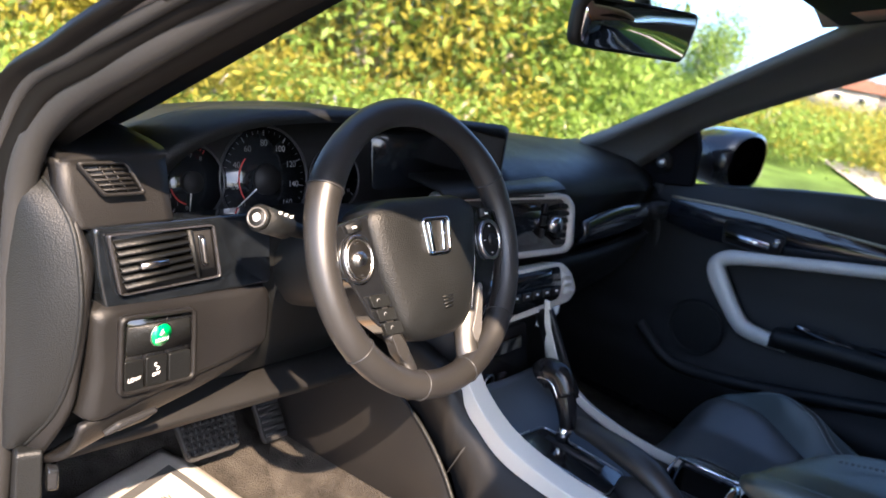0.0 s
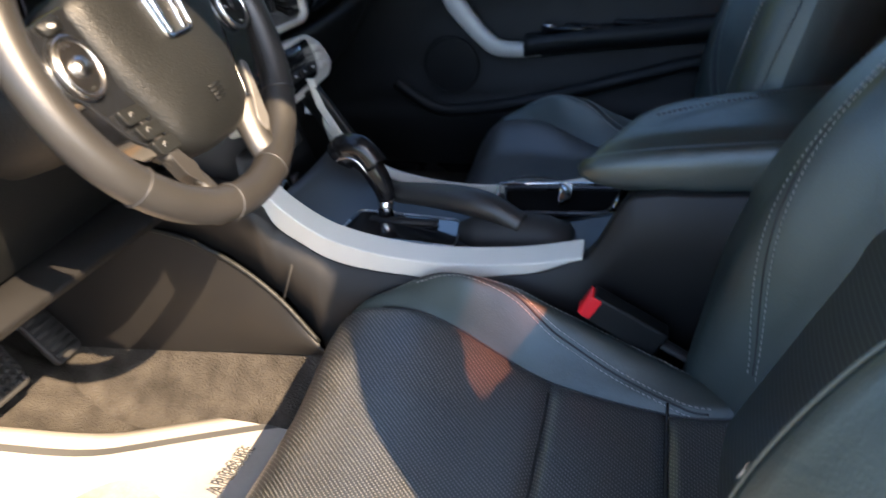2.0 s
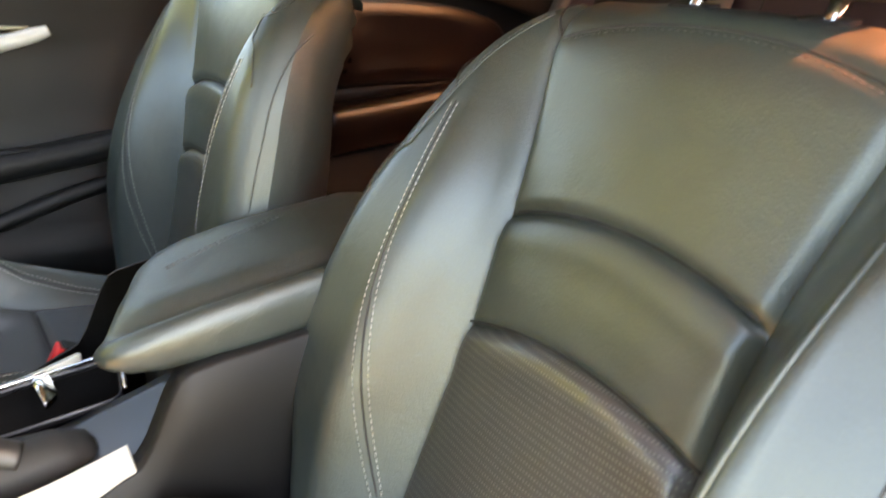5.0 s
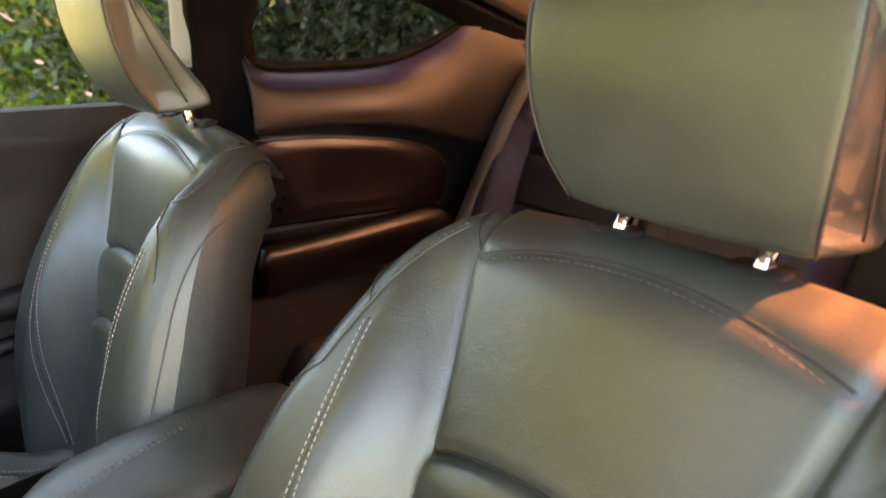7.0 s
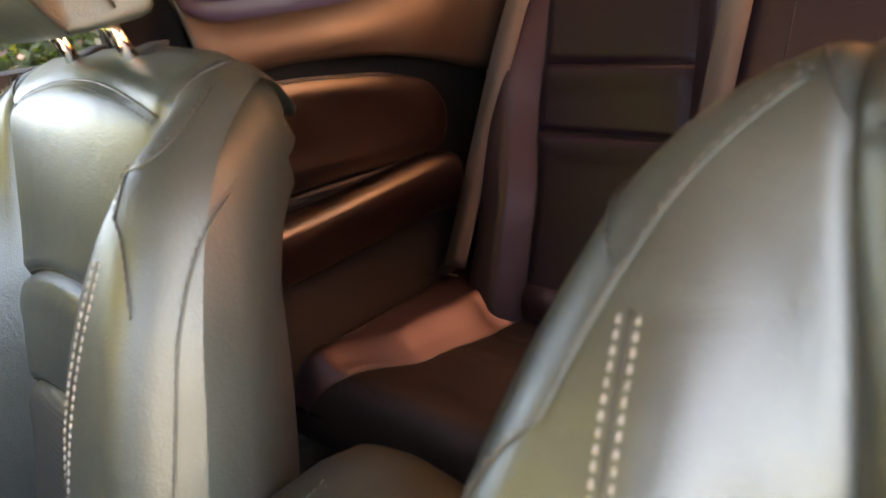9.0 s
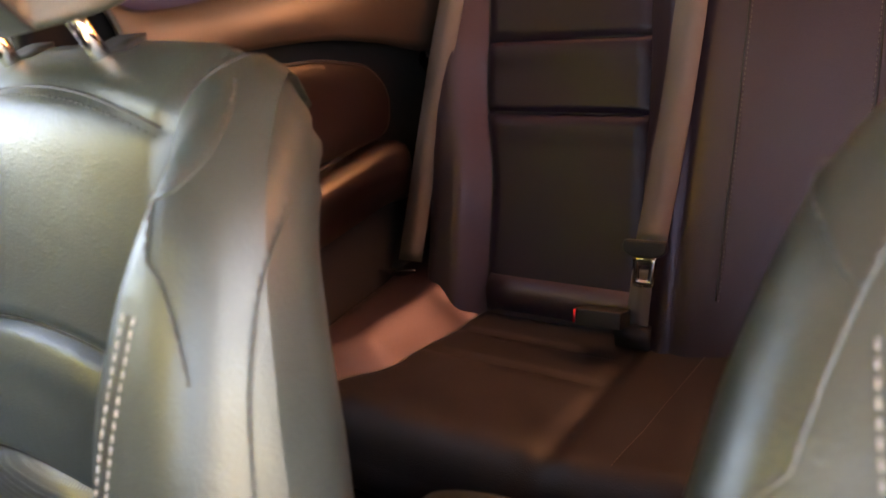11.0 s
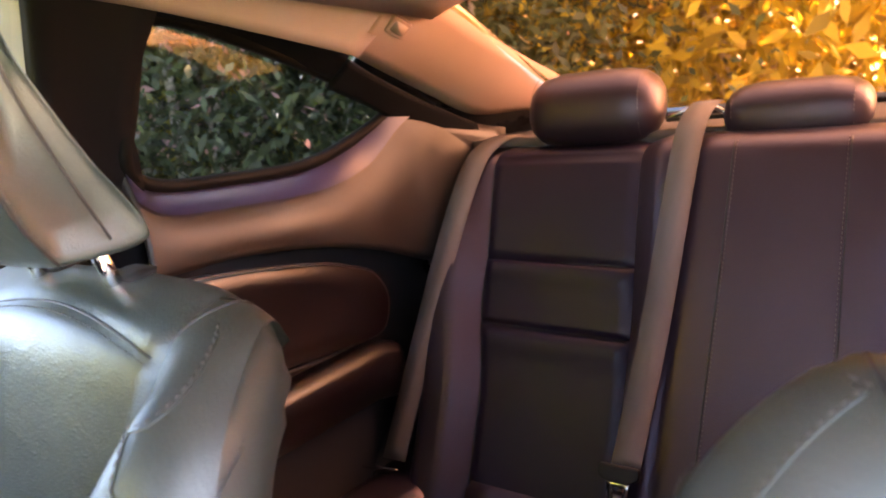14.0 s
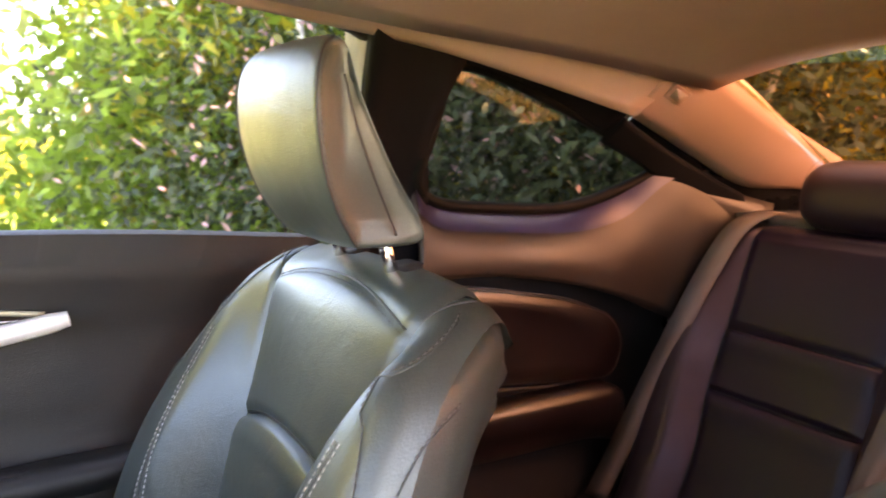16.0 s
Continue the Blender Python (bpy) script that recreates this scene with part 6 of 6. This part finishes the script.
QP.add("pocket_slot", slab(rounded([(-.92, .702), (-1.20, .697), (-1.275, .703), (-1.25, .688), (-1.12, .676), (-.92, .676)], .006), xm, .0, .014), DARK)
armq = smooth_line([(.592, -.90, .668), (.590, -1.05, .676), (.588, -1.2, .688), (.588, -1.30, .694), (.596, -1.345, .685), (.63, -1.365, .665)], 6)
QP.add("armrest", loft([[p + Vector((.06, 0, .004)), p + Vector((.018, 0, .006)), p + Vector((.003, 0, .001)), p + Vector((-.004, 0, -.012)), p + Vector((-.004, 0, -.035)), p + Vector((.008, 0, -.085)), p + Vector((.06, 0, -.11))] for p in armq]), VINYL, None, "moulded side armrest")
QP.add("lower_panel", sheet(lambda u, v: (.632 + .01 * v, -.86 - .55 * u, .33 + .30 * v), 10, 8), DARK)
QP.add("shoulder_trim", sheet(lambda u, v: (.615 - .06 * v, -1.44 - .20 * v - .02 * u, 1.075 - .27 * u - .03 * v), 10, 8), QUARTER, thick=.01)
# the driver's side, out of view: door pillar, side wall, glass and rear pillar
# Unseen pillar; its edges are set to bound the sun on the cushion.
strip([(-.60, -.745, 1.29), (-.645, -.675, 1.08), (-.66, -.60, .91), (-.69, -.54, .6), (-.69, -.51, .33)], [(-.60, -.85, 1.24), (-.635, -.797, 1.10), (-.655, -.757, .98), (-.69, -.77, .6), (-.69, -.80, .33)], "wall_pillar_middle", BLACKCLOTH, "black cloth covered door pillar", "pillar", thick=.03)
# Unseen glass, outlined to cast a reddish triangle of sun on the seat.
QL = [(-.60, -.85, 1.235), (-.638, -.797, 1.10), (-.655, -.757, .975), (-.650, -1.0, .972), (-.648, -1.2, 1.0), (-.642, -1.31, 1.035), (-.625, -1.39, 1.085), (-.622, -1.30, 1.13), (-.62, -1.2, 1.163), (-.61, -1.08, 1.20)]
bql = bmesh.new()
bql.faces.new([bql.verts.new(p) for p in QL])
tagged(part("window_4", bql, GLASS_SIDE, flat=True), "unseen rear quarter glass, tinted to redden the sun", "window", kind="structure")
strip([(-.655, -.757, .975), (-.650, -1.0, .972), (-.648, -1.2, 1.0), (-.642, -1.31, 1.035), (-.62, -1.45, 1.08), (-.58, -1.62, 1.05)], [(-.69, -.79, .33), (-.67, -1.0, .33), (-.66, -1.2, .33), (-.66, -1.31, .33), (-.66, -1.45, .33), (-.64, -1.62, .33)], "wall_side_rear", BLACKCLOTH, "dark moulded rear side wall", "side wall", thick=.02)
# rear pillar trim with its small cap
CPA = smooth_line([(.515, -1.285, 1.250), (.49, -1.37, 1.246), (.482, -1.47, 1.210), (.475, -1.60, 1.170), (.468, -1.74, 1.13), (.46, -1.82, 1.09)], 6)
CPB = smooth_line([(.575, -1.25, 1.172), (.585, -1.33, 1.150), (.585, -1.45, 1.112), (.565, -1.56, 1.072), (.52, -1.67, 1.075), (.48, -1.80, 1.07)], 6)
strip(CPA[::6] + CPA[-1:], CPB[::6] + CPB[-1:], "wall_pillar_rear", PILLAR, "pale plastic rear pillar trim", "pillar", thick=.01, belly=.012)
CPL = [(.640, -1.25, 1.135), (.635, -1.34, 1.10), (.63, -1.42, 1.075), (.61, -1.56, 1.05), (.55, -1.67, 1.05), (.49, -1.82, 1.05), (.49, -1.82, 1.05)]
strip(mx(CPA[::6] + CPA[-1:], -1), mx(CPL, -1), "wall_pillar_rear", PILLAR, "pale plastic rear pillar trim", "pillar", thick=.01)
strip(mx([(.60, -.84, 1.235), (.61, -1.08, 1.205), (.62, -1.25, 1.14)], -1), mx([(.54, -.84, 1.25), (.53, -1.08, 1.25), (.515, -1.285, 1.25)], -1), "trim_window_head", BLACKCLOTH, "black trim above the quarter window", "trim", thick=.008)
strip([(.577, -1.25, 1.165), (.59, -1.33, 1.140), (.592, -1.45, 1.10), (.57, -1.57, 1.058)], [(.630, -1.25, 1.130), (.630, -1.34, 1.100), (.618, -1.42, 1.065), (.575, -1.60, 1.010)], "trim_pillar_gap", BLACKCLOTH, "black trim strip over the quarter window", "trim", thick=.008)
strip([(.555, -.95, 1.245), (.585, -1.05, 1.23), (.575, -1.25, 1.172)], [(.625, -.94, 1.215), (.622, -1.08, 1.192), (.618, -1.25, 1.142)], "trim_window_head", BLACKCLOTH, "black trim above the quarter window", "trim", thick=.008)
for s in (-1, 1):
    strip(mx([(.505, -1.30, 1.275), (.488, -1.40, 1.255), (.484, -1.55, 1.192), (.476, -1.75, 1.108), (.47, -1.90, 1.05)], s), mx([(.640, -1.30, 1.145), (.650, -1.40, 1.095), (.655, -1.50, 1.03), (.65, -1.65, .99), (.64, -1.90, .98)], s), "wall_pillar_outer", PAINT, "dark painted rear pillar skin", "car body", thick=.008)
CAPB = Kit("pillar_cap", (.54, -1.337, 1.217), "small pale square cover cap on the rear pillar", "cover cap")
cpm = plane((.525, -1.312, 1.209), (0, -1, -.32), (-.62, -.1, .62))
CAPB.add("cap", slab(rounded([(-.021, -.015), (.021, -.015), (.021, .015), (-.021, .015)], .005), cpm, -.012, .006), PILLAR, None, bevel=.002)
CAPB.add("cap_inset", slab(rounded([(-.014, -.009), (.014, -.009), (.014, .009), (-.014, .009)], .003), cpm, .0058, .0072), LINER)
tagged(part("shelf_rear", sheet(lambda u, v: (-.60 + 1.2 * u, -1.56 - .30 * v, 1.022 + .022 * v), 12, 8), LINER_DARK, thick=.02), "dark cloth rear parcel shelf", "shelf", kind="structure")

# ---- rear bench ----
RB = Kit("rear_bench", (0, -1.2, .30), "dark leather rear bench with ribbed outer panels", "rear seat")
RT = math.atan(.395)
RU, RN = Vector((0, -math.sin(RT), math.cos(RT))), Vector((0, math.cos(RT), math.sin(RT)))
RO = Vector((0, -1.322, .513))
sz = lambda z: (z - .513) / math.cos(RT)
ROW1, ROW2 = sz(.722), sz(.826)


def rback_w(x, s):
    t = abs(x)
    w = 0.0
    xo = lerp(s, (-.1, .447), (.08, .452), (.3, .478), (.52, .492))
    xi = lerp(s, (-.1, .195), (.2, .205), (.52, .222))
    if t > xo:
        q = min(1, (t - xo) / .05)
        w += .030 * q * q * (3 - 2 * q) * lerp(s, (.3, 1), (.55, .4))
    if t < xi:
        q = min(1, (xi - t) / .05)
        w += .026 * q * q * (3 - 2 * q)
    w -= .007 * bump(t, xo, .006) + .007 * bump(t, xi, .006)
    w -= .004 * bump(t, .135, .010) * (1 if s < .60 else 0)
    if xi < t < xo:
        for s0 in (ROW1, ROW2):
            ss = s0 + .012 * (t - .22)
            w -= .010 * bump(s, ss, .0045)
            w += .004 * bump(s, ss - .022, .020)
        w -= .006 * bump(s, sz(.99), .005)
    e = max(0, (t - (lerp(s, (.0, .575), (.25, .59), (.5, .575)) - .05)) / .05)
    w -= .05 * e ** 2.2
    w -= .07 * max(0, (s - .50) / .06) ** 2.4
    return w


rP = lambda x, s, d=0.0: RO + RU * s + RN * (rback_w(x, s) + d) + Vector((x, 0, 0))
S0, S1 = -.12, .565
xo_ = lambda s: lerp(s, (-.1, .447), (.08, .452), (.3, .478), (.52, .492))
xi_ = lambda s: lerp(s, (-.1, .195), (.2, .205), (.52, .222))
edge_ = lambda s: lerp(s, (.0, .575), (.25, .59), (.5, .575))
def band_sheet(f0, f1, s0, s1, nu, nv):
    return sheet(lambda u, v: (lambda s: rP(f0(s) + (f1(s) - f0(s)) * u, s))(s0 + (s1 - s0) * v), nu, nv)


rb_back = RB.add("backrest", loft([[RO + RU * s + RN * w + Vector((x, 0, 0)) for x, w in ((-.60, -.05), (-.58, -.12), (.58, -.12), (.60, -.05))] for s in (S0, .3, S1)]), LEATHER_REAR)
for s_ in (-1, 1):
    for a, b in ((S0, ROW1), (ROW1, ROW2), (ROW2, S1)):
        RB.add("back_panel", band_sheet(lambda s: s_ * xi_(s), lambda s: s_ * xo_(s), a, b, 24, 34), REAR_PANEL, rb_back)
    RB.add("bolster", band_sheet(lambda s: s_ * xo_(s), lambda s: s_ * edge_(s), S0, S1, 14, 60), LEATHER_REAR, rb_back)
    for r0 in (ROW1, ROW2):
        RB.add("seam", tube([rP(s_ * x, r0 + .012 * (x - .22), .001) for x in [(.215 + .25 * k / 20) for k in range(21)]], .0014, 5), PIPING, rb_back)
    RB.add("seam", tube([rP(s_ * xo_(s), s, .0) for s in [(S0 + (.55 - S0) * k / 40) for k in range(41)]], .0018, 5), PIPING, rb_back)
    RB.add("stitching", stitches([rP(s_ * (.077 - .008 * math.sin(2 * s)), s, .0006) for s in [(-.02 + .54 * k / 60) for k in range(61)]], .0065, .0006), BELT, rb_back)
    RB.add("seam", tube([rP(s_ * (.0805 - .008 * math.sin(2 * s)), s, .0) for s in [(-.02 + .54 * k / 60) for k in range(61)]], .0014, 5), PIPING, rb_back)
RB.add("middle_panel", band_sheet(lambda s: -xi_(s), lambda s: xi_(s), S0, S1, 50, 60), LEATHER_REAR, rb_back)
RB.add("back_stud", disc((.487, -1.312, .516), RN, .0065, .006, 16), STEEL, rb_back)


def rcz(x, y):
    """Top of the rear cushion."""
    t = abs(x)
    z = lerp(y, (-1.36, .440), (-1.26, .425), (-1.10, .430), (-1.0, .438), (-.95, .435))
    xo = lerp(y, (-1.36, .43), (-1.25, .462), (-1.12, .485), (-1.0, .545), (-.93, .60))
    if t > xo:
        q = min(1, (t - xo) / .07)
        z += .048 * q * q * (3 - 2 * q) * lerp(y, (-1.3, 1), (-1.0, .6), (-.93, .2))
    z += .020 * bump(t, 0, .09) - .006 * bump(t, .185, .012)
    z -= .005 * bump(t, xo, .006)
    for y0 in (-1.235, -1.16):
        if .2 < t < xo:
            z -= .005 * bump(y, y0, .006)
    z -= .06 * max(0, (y + 1.0) / .06) ** 2.2
    z -= .02 * max(0, (t - .60) / .04) ** 2
    return z


rxo = lambda y: lerp(y, (-1.36, .43), (-1.25, .462), (-1.12, .485), (-1.0, .545), (-.93, .60))
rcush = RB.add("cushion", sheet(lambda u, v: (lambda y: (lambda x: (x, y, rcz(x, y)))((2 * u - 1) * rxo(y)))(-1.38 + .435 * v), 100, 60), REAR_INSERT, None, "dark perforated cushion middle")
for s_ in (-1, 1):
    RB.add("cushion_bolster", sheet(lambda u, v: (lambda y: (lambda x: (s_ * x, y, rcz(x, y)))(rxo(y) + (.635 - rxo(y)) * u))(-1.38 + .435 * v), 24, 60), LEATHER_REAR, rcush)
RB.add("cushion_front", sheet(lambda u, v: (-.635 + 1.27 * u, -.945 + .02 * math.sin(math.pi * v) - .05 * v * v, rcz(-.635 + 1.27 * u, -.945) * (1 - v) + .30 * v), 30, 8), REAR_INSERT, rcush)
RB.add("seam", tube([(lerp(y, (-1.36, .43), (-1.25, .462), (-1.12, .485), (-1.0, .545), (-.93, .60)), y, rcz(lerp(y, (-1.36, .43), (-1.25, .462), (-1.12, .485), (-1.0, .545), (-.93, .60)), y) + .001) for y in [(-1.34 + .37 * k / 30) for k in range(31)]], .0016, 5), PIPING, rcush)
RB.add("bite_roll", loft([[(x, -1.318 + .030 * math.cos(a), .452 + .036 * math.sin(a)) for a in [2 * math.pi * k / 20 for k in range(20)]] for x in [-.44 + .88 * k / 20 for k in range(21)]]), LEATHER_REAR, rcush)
RB.add("stitching", stitches([(.085 + .05 * math.sin(1.5 * (y + 1.3)), y, rcz(.085 + .05 * math.sin(1.5 * (y + 1.3)), y) + .0008) for y in [(-1.28 + .28 * k / 30) for k in range(31)]], .0065, .0006), BELT, rcush)


def rear_headrest(x, zc, hw, hh, dep, label, post):
    H = Kit("rear_headrest", (x, -1.57, zc - hh), label, "headrest", "rear headrests")
    pads = H.add("pad", loft([[(px, -1.575 + (dep * math.cos(a) * q), zc + hh * math.copysign(abs(math.sin(a)) ** .75, math.sin(a)) * q - .006 * math.cos(a)) for a in [2 * math.pi * k / 28 for k in range(28)]]
                              for fx, px, q in [(k, x + hw * k, (1 - abs(k) ** 5) ** .45 if abs(k) < 1 else .12) for k in (-.998, -.985, -.95, -.88, -.75, -.5, 0, .5, .75, .88, .95, .985, .998)]]), LEATHER_REAR, None, "padded dark leather pad")
    for s in (-1, 1):
        ring = [(x + s * hw * .80, -1.575 + dep * .955 * math.cos(a), zc + hh * .955 * math.copysign(abs(math.sin(a)) ** .75, math.sin(a)) - .006 * math.cos(a)) for a in [2 * math.pi * k / 28 for k in range(28)]]
        H.add("stitching", stitches(ring, .0065, .0006), BELT, pads)
        H.add("post", tube([(x + s * hw * post, -1.585, zc - hh - .03), (x + s * hw * post, -1.585, zc - hh * .5)], .0055, 10), CHROME, None, "chrome post")


rear_headrest(.325, 1.066, .118, .062, .055, "plump dark leather outer rear headrest", .55)
rear_headrest(.012, 1.043, .100, .043, .045, "low dark leather middle rear headrest", .5)


def webbing(pts, width, along=(1, 0, 0), thick=.0012):
    """A flat strap along pts."""
    ln = smooth_line(pts, 8)
    return loft([[p - Vector(along) * width / 2 + Vector((0, -thick, 0)), p + Vector(along) * width / 2 + Vector((0, -thick, 0)), p + Vector(along) * width / 2 + Vector((0, thick, 0)), p - Vector(along) * width / 2 + Vector((0, thick, 0))] for p in ln])


SBO = Kit("rear_seat_belt", (.60, -1.29, .47), "brown-grey outer rear seat belt hanging by the side panel", "seat belt", "rear seat belts")
SBO.add("webbing", webbing([(.505, -1.60, 1.03), (.508, -1.545, 1.022), (.520, -1.490, .985), (.537, -1.43, .87), (.560, -1.365, .70), (.585, -1.29, .50)], .043, (.98, .16, .06)), BELT)
am_ = plane((.600, -1.272, .487), (1, .2, 0), (0, .6, .8))
SBO.add("tongue", slab(rounded([(-.034, .006), (.034, .006), (.036, -.002), (.014, -.010), (.010, -.032), (-.008, -.032), (-.012, -.010), (-.034, -.002)], .003), am_, -.0015, .0015), CHROME, None, "chrome belt tongue")
SBM = Kit("rear_seat_belt", (.20, -1.3, .50), "brown-grey middle rear seat belt with a chrome tongue", "seat belt", "rear seat belts")
SBM.add("webbing", webbing([(.128, -1.605, 1.064), (.132, -1.545, 1.060), (.137, -1.488, 1.020), (.143, -1.432, .90), (.153, -1.370, .74), (.167, -1.297, .575)], .042, (.99, .05, 0)), BELT)
tm = plane((.173, -1.288, .560), (1, .05, 0), (0, -.32, .95))
tng = SBM.add("tongue_grip", slab(rounded([(-.030, .020), (.030, .020), (.030, .004), (.016, -.004), (-.016, -.004), (-.030, .004)], .006), tm, -.007, .007), SOFT, None, bevel=.003)
SBM.add("tongue", rim_of(rounded([(-.017, .0), (.017, .0), (.014, -.044), (-.014, -.044)], .005), rounded([(-.007, -.014), (.007, -.014), (.006, -.034), (-.006, -.034)], .003), tm, -.0012, .0012), CHROME, tng, "chrome latch plate")
SBM.add("lower_strap", webbing([(.174, -1.283, .54), (.180, -1.275, .49), (.19, -1.285, .435)], .030), BELT)
SBM.add("loop_guide", tube([(.120, -1.60, 1.045), (.145, -1.615, 1.056), (.165, -1.60, 1.058), (.205, -1.575, 1.040)], .004, 8), STEEL)
SBM.add("guide_slot", slab(rounded([(-.055, -.010), (.055, -.012), (.055, .012), (-.055, .010)], .004), plane((.15, -1.585, 1.0385), (1, 0, 0), (0, 1, -.05)), -.002, .004), DARK)
RBK = Kit("rear_belt_buckle", (.235, -1.25, .44), "black rear belt buckle with a red edge", "belt buckle")
rbm = plane((.222, -1.243, .482), (1, .1, 0), (0, .93, .35))
rbb = RBK.add("body", slab(rounded([(-.034, .022), (.030, .022), (.030, -.026), (-.034, -.026)], .004), rbm, -.014, .010), SOFT, None, bevel=.002)
RBK.add("release_button", slab(rounded([(.0305, .020), (.0335, .020), (.0335, -.022), (.0305, -.022)], .001), rbm, -.010, .008), RED, rbb, "red release edge")
RBK.add("strap", box((.19, -1.275, .44), (.05, .02, .03)), RUBBER, rbb)

# unseen young tree added behind the car to break the sun on the rear window
tree(-1.36, -4.1, 6.4, .85, 8, LEAF, 19000, .05, .07, .38, "unseen young tree added to shade the rear glass")
# ---- plants, houses and path outside ----
rngp = random.Random(7)
for k in range(9):
    az = radians(22 + 4.0 * k + rngp.uniform(-1, 1))
    d = rngp.uniform(7.5, 10.5)
    tree(-.9 + d * math.sin(az), -.5 + d * math.cos(az), rngp.uniform(5.5, 8), rngp.uniform(1.3, 1.8), 20 + k, LEAF if k % 3 else LEAF_Y, 26000, .05, .11, -.02)
for az, d, h in ((57, 9, 1.9), (60.5, 10, 1.4), (63.5, 11, 1.1), (68.0, 16, 2.2)):
    az = radians(az)
    bush(-.9 + d * math.sin(az), -.5 + d * math.cos(az), h, .7, 40 + int(d * h), LEAF, 9000, .04, "rounded yellow-green shrub beside the path")
for k in range(9):
    az = radians(26 + 4.5 * k)
    d = rngp.uniform(5.4, 6.8)
    bush(-.9 + d * math.sin(az), -.5 + d * math.cos(az), rngp.uniform(.45, .75), .9, 50 + k, LEAF_Y if k % 2 else LEAF, 7000, .03, "bright yellow-green roadside shrub")
for k in range(5):
    az = radians(103 + 6.0 * k)
    d = 4.6 + .3 * (k % 2)
    bush(d * math.sin(az), -.4 + d * math.cos(az), 2.2 + .25 * k, 1.1, 70 + k, LEAF_Y if k % 3 == 1 else LEAF, 12000, .055, "dense sunlit green bush")
for k in range(4):
    az = radians(119 + 8 * k)
    d = 3.2
    bush(d * math.sin(az), -.4 + d * math.cos(az), 3.0, 1.2, 80 + k, LEAF_D, 20000, .024, "dark leafy bush with pink blossom", 700)
for k in range(5):
    az = radians(150 + 9 * k)
    d = 5.0
    tree(d * math.sin(az), d * math.cos(az), 4.6, 1.6, 90 + k, LEAF_Y, 16000, .05, .09, .02, "leafy tree with yellow-green foliage")
WALLP = mat("house_render", (.26, .23, .20), .9, vary=.08, vscale=.6)
TILE = mat("roof_tiles", (.20, .09, .06), .85, vary=.25, vscale=2)
for k, (az, d, w) in enumerate(((76, 140, 15), (81.0, 150, 17), (86, 145, 16), (90.5, 150, 17))):
    a = radians(az)
    H = Kit("house", (d * math.sin(a), d * math.cos(a), 0), "pale rendered house with a red tiled roof", "house", "far houses")
    hx, hy = d * math.sin(a), d * math.cos(a)
    hm = Matrix.Translation((hx, hy, 0)) @ Matrix.Rotation(-a, 4, "Z")
    H.add("wall", box((0, 0, 1.6), (w, 8, 3.6), hm), WALLP)
    H.add("roof", prism([(-w * .55, 3.3), (w * .55, 3.3), (w * .40, 5.2), (-w * .40, 5.2)], lambda p, q, dd: hm @ Vector((p, dd, q)), -4.6, 4.6), TILE, flat=True)
    for j in range(4):
        wd = H.add("window", box((-w * .36 + w * .24 * j, -4.03, 1.9), (1.3, .1, 1.3), hm), WHITE)
        H.add("pane", box((-w * .36 + w * .24 * j, -4.09, 1.9), (1.05, .05, 1.05), hm), SCREEN, wd)
PATHM = mat("pale_concrete", (.48, .45, .41), .9, grain=.3, scale=120, vary=.12, vscale=2, dist=.003)
tagged(part("pavement", sheet(lambda u, v: (7 + 14 * v + .4 * u, .1 + 5.6 * v - 1.3 * u, .02), 4, 20), PATHM), "pale concrete footpath", "pavement", kind="structure")
for k in range(16):
    az = radians(71 + 1.9 * k)
    d = rngp.uniform(13, 18)
    bush(d * math.sin(az), d * math.cos(az), rngp.uniform(.7, 1.15), 1.7, 120 + k, LEAF if k % 2 else LEAF_Y, 9000, .035, "low yellow-green hedge plant")
